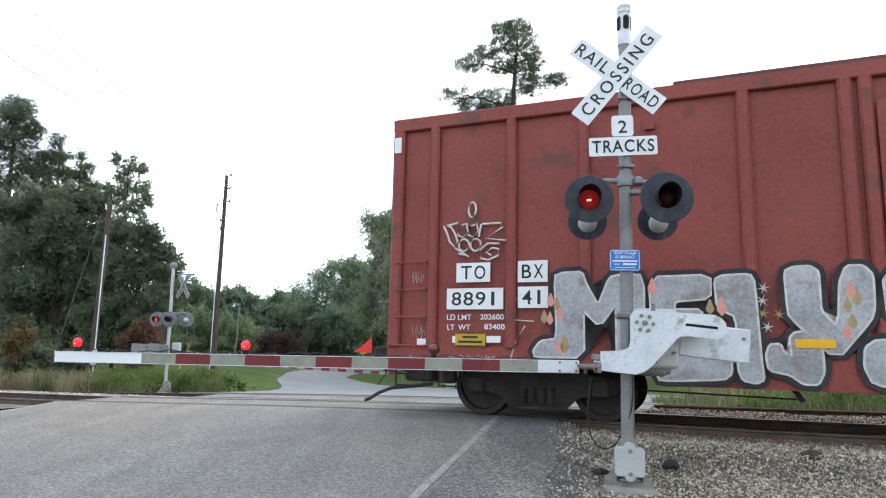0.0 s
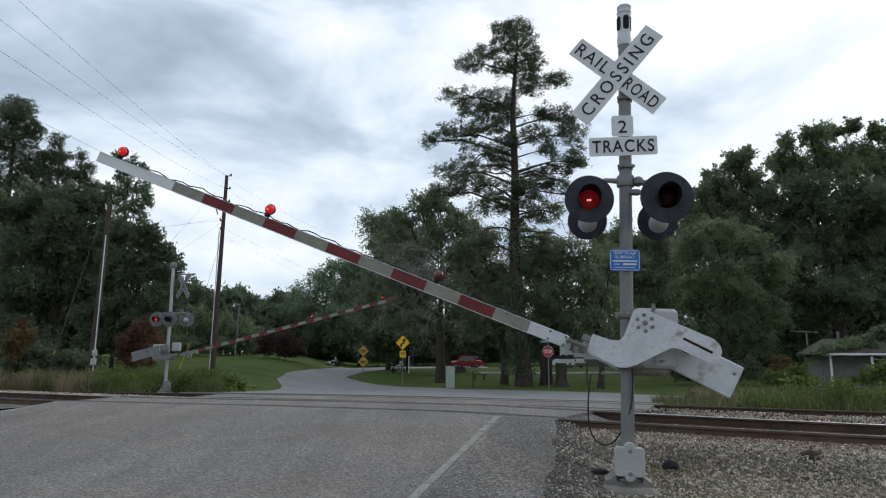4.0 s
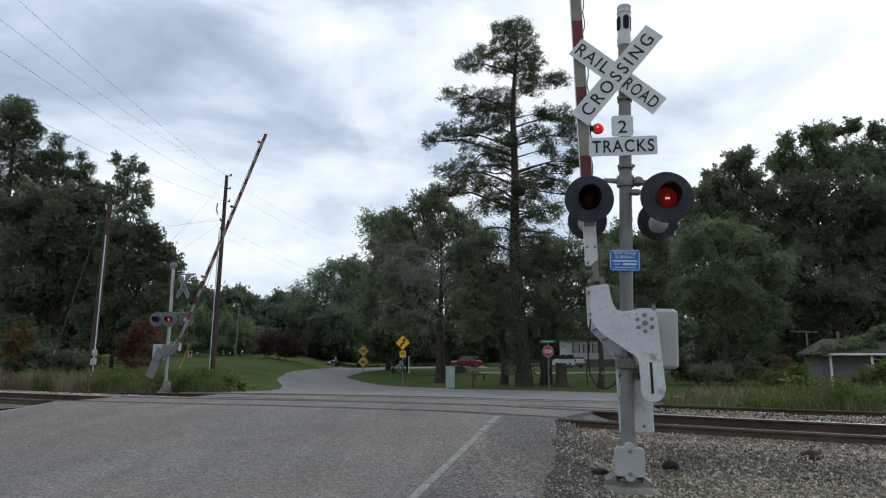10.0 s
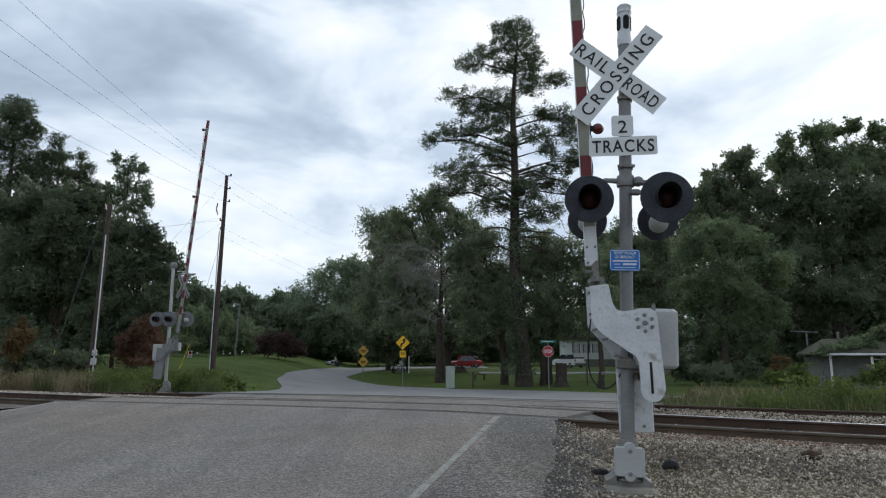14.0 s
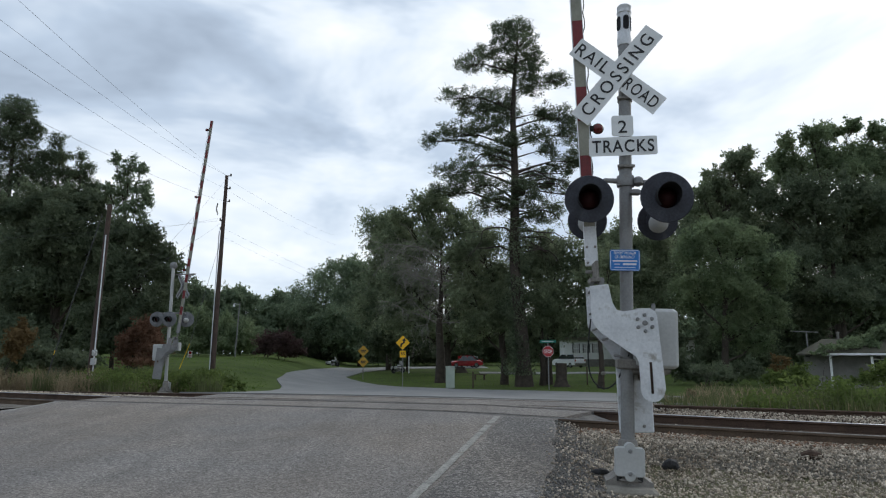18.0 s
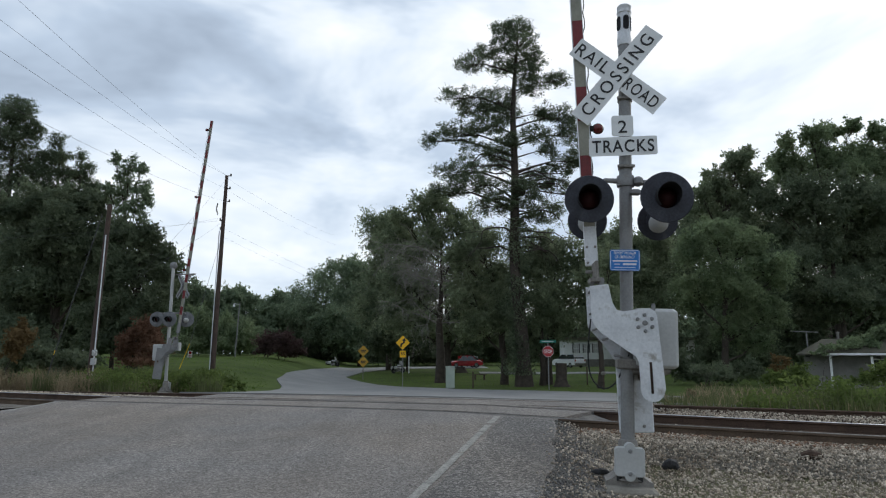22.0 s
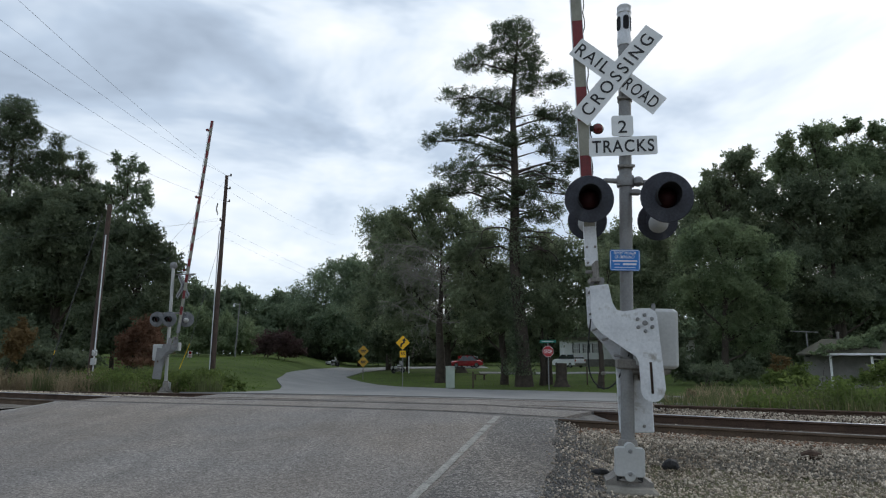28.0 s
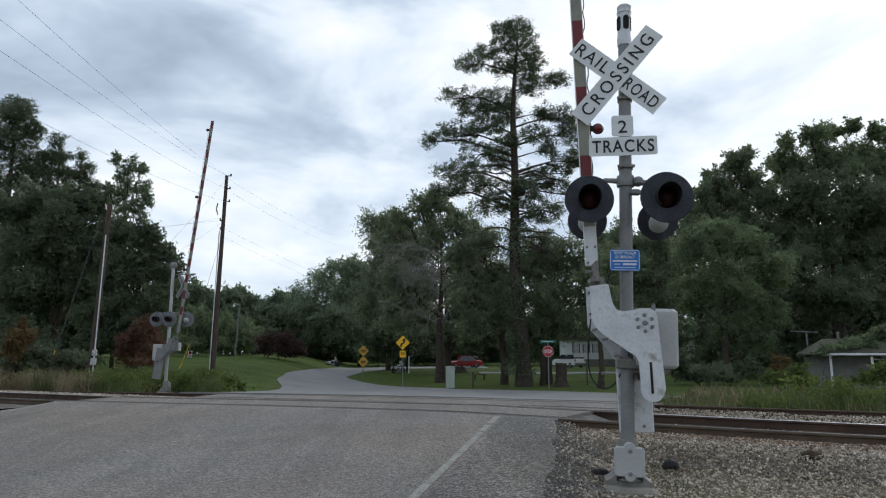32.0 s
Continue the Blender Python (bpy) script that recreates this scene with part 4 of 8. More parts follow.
def gate(parent, px, py, pz, arm_len, lamp_turns, steady, mirror=False, steel=None):
    """The moving gate: bracket plates, counterweight and striped arm, about the pivot at the origin, lowered along -x."""
    steel = steel or ALU
    sh = Shape()
    out = [(x, z) for x, z in gate_outline()]
    sh.prism(out, -0.012, 0.012)
    g = part("gate_arm", sh, steel, parent, "silver gate bracket with a slotted tail", at=pose(px, py, pz))
    # bolts round the pivot
    for k in range(7):
        a = 2 * math.pi * k / 6
        c = (0.075 * math.cos(a), 0.075 * math.sin(a)) if k < 6 else (0, 0)
        r = 0.018 if k < 6 else 0.026
        part("bolt", Shape().lathe([(r, -0.012), (r, -0.03), (r * 0.7, -0.036), (0, -0.036)], "y", (c[0], 0, c[1]), 8), GALV, g)
    # second plate behind the mast and the spacers
    rear = [(-0.40, -0.50), (0.01, -0.50), (0.19, -0.35), (0.42, -0.20), (0.42, -0.06), (0.05, -0.06), (-0.05, -0.33), (-0.40, -0.37)]
    part("rear_plate", Shape().prism(rear, 0.44, 0.46), steel, g, "grey rear gate bracket", bevel=0.003)
    for bx, bz in ((-0.34, -0.49), (-0.12, -0.49), (0.04, -0.47), (0.14, -0.38), (0.30, -0.27)):
        part("spacer", Shape().tube([(bx, 0.0, bz + 0.03), (bx, 0.45, bz + 0.02)], 0.012, 6), GALV, g, "grey spacer rod between the brackets")
    part("arm_socket", Shape().box((-0.40, 0.09, -0.375), (0.10, 0.12, 0.06), chamfer=0.008).box((-0.40, 0.07, -0.46), (0.05, 0.09, 0.04), chamfer=0.006), GALV, g, "grey socket that holds the arm")
    # counterweights hang on both tails
    wx, wz, wl, wh = (0.58, -0.08, 1.15, 0.36) if mirror else (0.72, -0.09, 0.65, 0.33)
    part("counterweight", Shape().box((wx, 0.36, wz), (wl, 0.035, wh), chamfer=0.01), steel, g, "pale grey counterweight plate", bevel=0.003)
    # The long second box is added backing, so the slot looks dark inside.
    part("weight_bar", Shape().box((0.50, 0.24, -0.02), (0.08, 0.28, 0.06), chamfer=0.01).box((0.51, 0.05, 0.03), (0.36, 0.03, 0.09), chamfer=0.006), RUST, g, "rusty bar and added dark backing behind the slot")
    part("bolt", Shape().lathe([(0.016, 0.345), (0.016, 0.33), (0, 0.325)], "y", (0.98, 0, -0.02), 8), CAST, g)
    # the arm
    x0, zc, h = -0.43, -0.425, 0.125
    back = 0.0 if mirror else 0.24          # the arm stands back from the bracket and rises behind the signs
    grow = 1.0 if mirror else 0.97
    arm_len *= grow
    bracket, g = g, part("striped_arm", Shape().box((x0 - 0.36, back, zc), (0.40, 0.05, h), chamfer=0.006), steel, parent, "red and white striped gate arm", at=pose(px, py, pz))
    part("arm_link", Shape().box((x0 - 0.08, back / 2, zc + 0.015), (0.20, 0.03 + back, 0.03), chamfer=0.004).box((x0 - 0.10, back - 0.01, zc - 0.02), (0.03, 0.05, 0.09), chamfer=0.004).box((x0 + 0.0, back / 2, zc), (0.04, back, 0.10), chamfer=0.004), CAST, g, "dull grey link between arm and bracket")
    for bx, bz in ((-0.62, 0.04), (-0.62, -0.04), (-0.78, 0.04), (-0.78, -0.04), (-1.06, 0.04), (-1.06, -0.04)):
        part("bolt", Shape().lathe([(0.013, -0.025), (0.013, -0.036), (0, -0.036)], "y", (bx, back, zc + bz), 8), CAST, g)
    x = x0 - 0.56
    tip = arm_len
    k = 0
    while x > -tip + 0.01:
        last = x < -tip + 1.25 and not mirror
        w = min(0.373 if tip < 7 else 0.31, x + tip) if not last else x + tip
        hh = 0.125 - 0.012 * (-x / tip)
        mt = SIGN_WHITE if last else (ARM_WHITE if k % 2 == 0 else ARM_RED)
        seg = Shape().box((x - w / 2, back, zc), (w, 0.03, hh - 0.012), 0).box((x - w / 2, back, zc + hh / 2 - 0.003), (w, 0.04, 0.006), 1).box((x - w / 2, back, zc - hh / 2 + 0.003), (w, 0.04, 0.006), 1)
        part("arm_stripe", seg, (mt, steel), g, "white tip section of the arm" if last else ("grey-white reflective stripe" if k % 2 == 0 else "red reflective stripe"))
        x -= w
        k += 1
    # lamps on the arm
    for i, lx in enumerate((2.06, 4.05, 5.93)):
        lx = min(lx * 0.982, tip - 0.22) if not mirror else lx * tip / 6.2
        lamp = part("arm_light", Shape().box((-lx, back, zc + 0.085), (0.05, 0.05, 0.05), chamfer=0.008).lathe([(0.055, 0.0), (0.06, 0.012), (0.055, 0.03), (0.0, 0.03)], "y", (-lx, back, zc + 0.15), 18), HOOD, g, "small red warning lamp on the arm")
        ball = part("lens", lens_ball(0.052, True, mirror, ARM_LAMP_OFF), None, lamp, "round red lamp lens", at=pose(-lx, back, zc + 0.15))
        (lamp_turns[i] if i < 2 else steady).append(ball)
    # slack lamp cable along the top
    pts = []
    for i in range(60):
        f = i / 59
        xx = -1.0 - f * (tip - 1.3)
        pts.append((xx, back + 0.03, zc + 0.075 + 0.012 * math.sin(i * 1.9) + 0.01 * math.sin(i * 0.7)))
    part("cable", Shape().tube(pts, 0.006, 5), RUBBER, g, "slack black lamp cable")
    return bracket, g


def mast_base(sig, scale=1.0):
    part("foundation", Shape().box((0, -0.02, -0.03), (0.5 * scale, 0.5 * scale, 0.12), chamfer=0.035), CONCRETE, sig, "worn concrete foundation block", bevel=0.01)
    part("base_casting", Shape().prism([(-0.215, 0.03), (0.215, 0.03), (0.215, 0.065), (0.17, 0.085), (0.125, 0.12), (0.10, 0.20), (-0.10, 0.20), (-0.125, 0.12), (-0.17, 0.085), (-0.215, 0.065)], -0.12, 0.16).lathe([(0.17, 0.08), (0.13, 0.12), (0.10, 0.2), (0.09, 0.42), (0.075, 0.44)], "z", sides=20), CAST, sig, "grey cast base of the mast", smooth=True)
    part("junction_box", panel(0.27, 0.26, 0.1, 0.03).lathe([(0.0, -0.003), (0.05, -0.003), (0.05, 0.1), (0.0, 0.1)], "y", (0, 0, 0.125), 18).lathe([(0.0, -0.003), (0.05, -0.003), (0.05, 0.1), (0.0, 0.1)], "y", (0, 0, -0.125), 18), CASE, sig, "grey junction box with a bolted cover", at=pose(0, -0.17, 0.25), bevel=0.006)
    # Dark boxes put the shade of open pockets onto the solid casting.
    for x in (-0.095, 0.095):
        part("pocket_shade", Shape().box((x, -0.123, 0.105), (0.05, 0.02, 0.07), chamfer=0.008), RUBBER, sig, "dark box standing for the shade in a casting pocket")
    for z in (0.352, 0.148):
        part("bolt", Shape().lathe([(0.02, 0), (0.02, -0.015), (0.012, -0.025), (0, -0.025)], "y", (0, -0.17, z), 8), GALV, sig)


TURN_LEFT, TURN_RIGHT, STEADY = [], [], []
ARM_LAMP_OFF = material("unlit_red_lamp", (0.10, 0.010, 0.010), (0.16, 0.016, 0.016), 0.25, scale=9, fine=60, bump=0.05, spec=0.6)
GALV_DARK = material("weathered_grey_metal", (0.10, 0.105, 0.11), (0.20, 0.205, 0.21), 0.6, 0.2, scale=5, fine=40, bump=0.1)


def near_signal():
    sig = thing("crossing_signal", pose(1.759, 6.4, -0.319, 0, 2.05, -9), "grey railway crossing signal mast with crossbuck, lights and gate", "crossing signal", "crossing signals")
    mast_base(sig)
    part("pole", Shape().lathe([(0.064, 0.2), (0.063, 4.5)], "z", sides=24), GALV, sig, "grey galvanised mast", smooth=True)
    bell = Shape().lathe([(0.07, 4.46), (0.075, 4.5), (0.075, 4.54), (0.07, 4.56), (0.07, 4.82), (0.077, 4.825), (0.077, 4.845), (0.071, 4.85), (0.071, 4.88), (0.075, 4.885), (0.075, 4.90), (0.06, 4.915), (0, 4.915)], "z", sides=24)
    part("mast_cap", bell, ALU, sig, "slotted silver bell housing on the mast", smooth=True)
    for a in (-60, 10, 80):
        sl = Shape().lathe([(0, 0), (0.030, 0), (0.030, 0.006), (0, 0.006)], "y", (0, 0, 0.05), 14).box((0, 0.003, 0), (0.060, 0.006, 0.10)).lathe([(0, 0), (0.030, 0), (0.030, 0.006), (0, 0.006)], "y", (0, 0, -0.05), 14)
        part("bell_slot", sl, HOOD, sig, "dark slot of the bell housing", at=pose(0, 0, 4.70, 0, 0, a) @ pose(0, -0.073, 0))
    crossbuck(sig, 0, -0.10, 4.09, True)
    for z in (3.86, 3.13):
        part("clamp", Shape().lathe([(0.075, -0.02), (0.075, 0.02)], "z", (0, 0, z), 18).box((0, -0.07, z), (0.17, 0.03, 0.03), chamfer=0.005), CAST, sig)
    num = part("number_sign", panel(0.216, 0.22, 0.005, 0.03), SIGN_WHITE, sig, "white plate with the figure two", at=pose(-0.038, -0.105, 3.545, 0, -1, 0))
    part("lettering", words("2", 0.085, 0.13, INK, bold=0.004), None, num, "black figure", at=pose(0, -0.003, -0.01))
    trk = part("tracks_sign", panel(0.672, 0.196, 0.005, 0.02), SIGN_WHITE, sig, "white plate lettered tracks", at=pose(-0.035, -0.11, 3.328, 0, -1.5, 0))
    part("lettering", words("TRACKS", 0.61, 0.132, INK, bold=0.012, spacing=1.15), None, trk, "black lettering", at=pose(0, -0.003, 0))
    for x, z, r in ((-0.381, 2.735, 0.238), (0.352, 2.752, 0.25)):
        signal_light(sig, x, -0.30, z, r, 1, TURN_LEFT if x < 0 else TURN_RIGHT)
    for x in (-0.365, 0.352):
        signal_light(sig, x, 0.28, 2.63, 0.205, -1, [])
    part("crossarm", Shape().tube([(-0.381, 0.0, 2.93), (-0.2, 0, 3.0), (0, 0, 2.985), (0.2, 0, 2.97), (0.352, 0.0, 2.93)], [0.022, 0.024, 0.03, 0.03, 0.024], 10).lathe([(0.085, 2.93), (0.09, 2.95), (0.09, 3.02), (0.085, 3.04)], "z", sides=18).box((0.12, -0.02, 2.98), (0.09, 0.12, 0.09), chamfer=0.02).box((0.09, -0.05, 2.86), (0.11, 0.06, 0.06), chamfer=0.015), GALV, sig, "grey crossarm that carries the lights", smooth=True)
    for x in (-0.375, 0.352):
        part("light_bracket", Shape().tube([(x, -0.2, 2.74), (x, 0.0, 2.78), (x, 0.0, 2.93)], 0.02, 8).tube([(x, 0.0, 2.85), (x, 0.2, 2.63)], 0.02, 8), GALV, sig)
    blue = part("notice_plate", panel(0.29, 0.211, 0.004, 0.02), SIGN_BLUE, sig, "blue emergency notice plate with white lettering", at=pose(-0.023, -0.085, 2.162))
    part("lettering", words("REPORT PROBLEM\nOR EMERGENCY", 0.21, 0.07, SIGN_WHITE, 0.001, bold=0.004), None, blue, "white lettering", at=pose(0.0, -0.002, 0.052))
    part("text_bar", Shape().box((0, 0, -0.008), (0.235, 0.003, 0.014)).box((0.045, 0, -0.04), (0.13, 0.003, 0.018)).box((-0.075, 0, -0.04), (0.06, 0.003, 0.008)).box((0, 0, -0.072), (0.2, 0.003, 0.005)), SIGN_WHITE, blue, "white bars of small print", at=pose(0, -0.002, 0))
    part("plate_rim", Shape().box((0, 0, 0.097), (0.26, 0.003, 0.005)).box((0, 0, -0.097), (0.26, 0.003, 0.005)).box((-0.137, 0, 0), (0.005, 0.003, 0.18)).box((0.137, 0, 0), (0.005, 0.003, 0.18)), SIGN_WHITE, blue, "white border", at=pose(0, -0.002, 0))
    mech = part("mechanism_box", Shape().box((0.26, 0.05, 1.405), (0.42, 0.32, 0.575), chamfer=0.03), CASE, sig, "pale grey gate mechanism housing", bevel=0.008)
    part("latch", Shape().box((0.235, -0.12, 1.70), (0.035, 0.02, 0.07), chamfer=0.004).box((0.24, -0.115, 1.4), (0.01, 0.012, 0.5)), GALV, mech)
    for bz, bh in ((1.15, 0.10), (1.62, 0.06)):
        part("mounting_bracket", Shape().box((0.03, 0.02, bz), (0.26, 0.24, bh), chamfer=0.015), CAST, sig, "cast bracket that clamps the housing")
    part("drive_tube", Shape().lathe([(0.0, 0.03), (0.055, 0.03), (0.055, 0.30), (0.062, 0.30), (0.062, 0.335), (0.055, 0.335), (0.03, 0.40), (0, 0.41)], "x", (0, 0.0, 1.10), 18), CAST, sig, "grey buffer tube below the housing", smooth=True)
    part("shaft", Shape().lathe([(0.05, -0.26), (0.05, 0.2)], "y", (0.133, 0, 1.54), 16), CAST, sig)
    g = gate(sig, 0.133, -0.26, 1.54, 6.25, (TURN_RIGHT, TURN_LEFT), STEADY)
    slack = [(-0.34, 0.1, 1.62), (-0.365, 0.13, 1.4), (-0.365, 0.15, 1.2), (-0.345, 0.17, 1.06), (-0.29, 0.18, 0.97), (-0.22, 0.18, 0.93), (-0.15, 0.17, 0.94), (-0.09, 0.13, 1.0), (-0.05, 0.05, 1.1), (-0.02, -0.03, 1.2), (0.02, -0.08, 1.3), (0.04, -0.085, 1.45), (0.035, -0.085, 1.70)]
    fine = [Vector(a).lerp(Vector(b), k / 3) for a, b in zip(slack, slack[1:]) for k in range(3)] + [Vector(slack[-1])]
    for _ in range(2):
        fine = [fine[0]] + [(a + b + c) / 3 for a, b, c in zip(fine, fine[1:], fine[2:])] + [fine[-1]]
    cable = part("cable", Shape().tube(fine, 0.008, 6), RUBBER, sig, "slack loop of black cable", smooth=True)
    return (*g, cable)


def far_signal():
    sig = thing("crossing_signal", pose(-10.55, 25.0, -0.50, 0, 0, 171), "silver crossing signal mast across the tracks, seen from behind", "crossing signal", "crossing signals")
    # its own front looks away from the near one
    mast_base(sig, 0.9)
    part("pole", Shape().lathe([(0.064, 0.2), (0.06, 4.78)], "z", sides=18), CASE, sig, "pale grey painted mast", smooth=True)
    part("mast_cap", Shape().lathe([(0, -0.12), (0.10, -0.11), (0.15, -0.03), (0.15, 0.03), (0.10, 0.06), (0, 0.07)], "y", (0, 0, 4.86), 20), GALV, sig, "round bell on top of the mast", smooth=True)
    part("bracket_bar", Shape().box((-0.42, -0.1, 4.52), (0.95, 0.05, 0.05)), GALV, sig)
    for turn, dy in ((45, -0.12), (-48, -0.14)):
        part("crossbuck_blade", panel(1.22, 0.22, 0.006, 0.004, 1), SIGN_BACK, sig, "bare metal back of a crossbuck blade", at=pose(-0.40, dy, 4.08, 0, 0, -30) @ pose(0, 0, 0, 0, turn, 0))
        part("blade_brace", Shape().box((0, 0.02, 0), (1.1, 0.03, 0.05)), GALV, sig, at=pose(-0.40, dy, 4.08, 0, 0, -30) @ pose(0, 0, 0, 0, turn, 0))
    for x, face in ((-0.12, -1), (0.40, -1), (-0.62, 1)):
        ob = signal_light(sig, x, 0.22 if face < 0 else -0.22, 2.76, 0.29, 1 if face < 0 else -1, TURN_LEFT if x > 0.3 else (TURN_RIGHT if x > -0.3 else []), GALV_DARK)
        ob.matrix_basis = pose(x, 0.24 if face < 0 else -0.1, 2.76, 0, 0, 180 + 4 if face < 0 else 25)
    part("crossarm", Shape().tube([(-0.62, 0, 3.0), (0.45, 0, 3.0)], 0.03, 8), GALV, sig)
    part("relay_box", Shape().box((-0.36, 0, 1.72), (0.28, 0.2, 0.32), chamfer=0.02), CASE, sig, "small grey box on the mast")
    part("mechanism_box", Shape().box((0.34, 0.0, 1.50), (0.40, 0.34, 0.62), chamfer=0.03), CASE, sig, "grey gate mechanism housing")
    return gate(sig, -0.02, 0.22, 1.68, 9.05, (TURN_RIGHT, TURN_LEFT), STEADY, True, GALV)


NEAR_GATE, NEAR_ARM, NEAR_CABLE = near_signal()
FAR_GATE, FAR_ARM = far_signal()


# ------------------------------------------------------------------ boxcar
def boxcar():
    car = thing("boxcar", pose(*place(-5.12, 9.72), 0.08, 0, 1.3, -22.4), "rusty red steel railway boxcar with graffiti along its side", "boxcar")
    L, W, Z0, Z1 = 15.6, 1.58, 0.72, 4.25
    step = 4.05
    hull = Shape().box((L / 2, 0, (Z0 + Z1) / 2 + 0.1), (L - 0.06, 2 * W - 0.10, Z1 - Z0 - 0.16))
    part("body", hull, CAR_RED, car, "rusty red steel body")
    for side in (-1, 1):
        sill = [(0.0, 0.72), (step - 0.6, 0.72), (step, 0.55), (L - step, 0.55), (L - step + 0.6, 0.72), (L, 0.72), (L, 0.98), (0, 0.98)]
        part("side_sill", Shape().prism(sill, side * W - (0.02 if side > 0 else 0.0), side * W + (0.0 if side > 0 else 0.02)), CAR_RED, car)
        part("top_plate", Shape().box((L / 2, side * (W - 0.02), Z1 + 0.05), (L, 0.09, 0.2), chamfer=0.015), CAR_RED, car, "red roof edge beam")
        x = 0.65
        ribs = [0.10, 0.69, 1.865, 2.88, 4.85, 5.95, 6.16, 7.0, 8.1, 9.3, 10.4, 11.5, 12.6, 13.7, 14.9, 15.5]
        for rx in ribs:
            wide = 0.15 if rx > 0.1 else 0.18
            part("side_post", Shape().box((rx, side * (W - 0.005), 2.6), (wide, 0.075, 3.3), chamfer=0.03), CAR_RED, car)
        part("door", Shape().box((7.55, side * (W + 0.01), 2.4), (2.6, 0.05, 3.0), chamfer=0.01).box((7.55, side * (W + 0.03), 1.6), (2.4, 0.03, 0.06)).box((7.55, side * (W + 0.03), 3.1), (2.4, 0.03, 0.06)), CAR_RED, car, "red sliding side door")
        part("panel_edge", Shape().box((3.35, side * (W - 0.03), 3.74), (0.9, 0.06, 0.05)).box((3.74, side * (W - 0.02), 3.89), (0.12, 0.05, 0.10)), CAR_RED, car)
        for z in (0.98, 1.38, 1.78, 2.18):
            part("ladder_rung", Shape().tube([(0.14, side * (W + 0.06), z), (0.60, side * (W + 0.06), z)], 0.014, 6).box((0.14, side * (W + 0.03), z), (0.03, 0.07, 0.03)).box((0.60, side * (W + 0.03), z), (0.03, 0.07, 0.03)), CAR_RED, car)
    roof = Shape()
    prof = [(-W - 0.02, Z1 + 0.13), (-W + 0.25, Z1 + 0.17), (0, Z1 + 0.26), (W - 0.25, Z1 + 0.17), (W + 0.02, Z1 + 0.13), (W + 0.02, Z1 + 0.08), (-W - 0.02, Z1 + 0.08)]
    for x0, x1, up in ((0, step, 0.0), (step, L - step, 0.06), (L - step, L, 0.0)):
        roof.add([(x0, y, z + up) for y, z in prof] + [(x1, y, z + up) for y, z in prof], [tuple(range(7)), tuple(reversed(range(7, 14)))] + [(i, (i + 1) % 7, (i + 1) % 7 + 7, i + 7) for i in range(7)])
    part("roof", roof, CAR_ROOF, car, "shallow pitched dark red steel roof")
    for x in (0.02, L - 0.02):
        sgn = -1 if x < 1 else 1
        end = part("end_wall", Shape().box((x, 0, 2.5), (0.06, 2 * W - 0.02, 3.5), chamfer=0.01), CAR_RED, car, "ribbed red end wall")
        for z in np.arange(1.0, 4.1, 0.31):
            part("end_rib", Shape().box((x + sgn * 0.06, 0, z), (0.10, 2 * W - 0.3, 0.14), chamfer=0.03), CAR_RED, end)
    part("reflector", Shape().box((0.095, -W - 0.045, 3.98), (0.11, 0.012, 0.24)), DECAL_WHITE, car, "white reflector patch")
    part("reflector", Shape().box((-0.02, -1.1, 3.9), (0.01, 0.2, 0.3)), DECAL_WHITE, car, "white reflector patch")
    under = Shape().box((L / 2, 0, 0.83), (L, 0.6, 0.28)).box((L / 2, 0, 0.93), (L - 0.1, 2.7, 0.1)).box((L / 2, 0.3, 0.62), (3.5, 0.5, 0.3))
    part("underframe", under, CAR_UNDER, car, "sooty black underframe")
    # coupler, brake hose and end gear
    part("coupler", Shape().box((-0.5, 0, 0.86), (1.05, 0.22, 0.22), chamfer=0.04).box((-0.72, 0.03, 0.86), (0.22, 0.3, 0.3), chamfer=0.06).box((-0.12, 0, 0.84), (0.25, 0.5, 0.34), chamfer=0.03), CAR_UNDER, car, "black knuckle coupler")
    part("uncoupling_lever", Shape().tube([(-0.45, 0.1, 0.75), (-0.4, -0.3, 0.62), (-0.2, -0.9, 0.60), (-0.12, -1.4, 0.62), (0.4, -1.5, 0.55)], 0.016, 6), CAR_UNDER, car)
    part("brake_hose", Shape().tube([(0.62, -1.3, 0.44), (0.35, -1.35, 0.40), (0.0, -1.4, 0.36), (-0.2, -1.42, 0.28), (-0.34, -1.45, 0.19), (-0.40, -1.45, 0.17)], 0.026, 8), RUBBER, car, "black air hose hanging from the end")
    part("hose_strap", Shape().tube([(-0.08, -1.4, 0.74), (-0.1, -1.4, 0.55), (-0.22, -1.42, 0.40)], 0.012, 6), RUBBER, car)
    part("brake_gear", Shape().box((0.42, -1.25, 0.58), (0.42, 0.3, 0.22), chamfer=0.03).box((0.85, -1.2, 0.6), (0.16, 0.2, 0.3), chamfer=0.03).tube([(0.75, -1.4, 0.7), (0.75, -1.4, 0.42), (1.05, -1.4, 0.42)], 0.014, 6), CAR_UNDER, car, "sooty brake gear under the end sill")
    part("sill_step", Shape().tube([(0.16, -W, 0.72), (0.16, -W, 0.42), (0.60, -W, 0.42), (0.60, -W, 0.72)], 0.018, 6), CAR_UNDER, car)
    part("marker_flag", Shape().prism([(-1.42, 0.86), (-1.05, 0.85), (-1.07, 1.13), (-1.18, 1.02), (-1.28, 0.94)], -0.1, -0.094), FLAG_RED, car, "bright red marker flag on the rear coupler")
    part("flag_staff", Shape().tube([(-1.05, -0.097, 0.80), (-1.06, -0.097, 1.15)], 0.01, 6), CAR_UNDER, car)
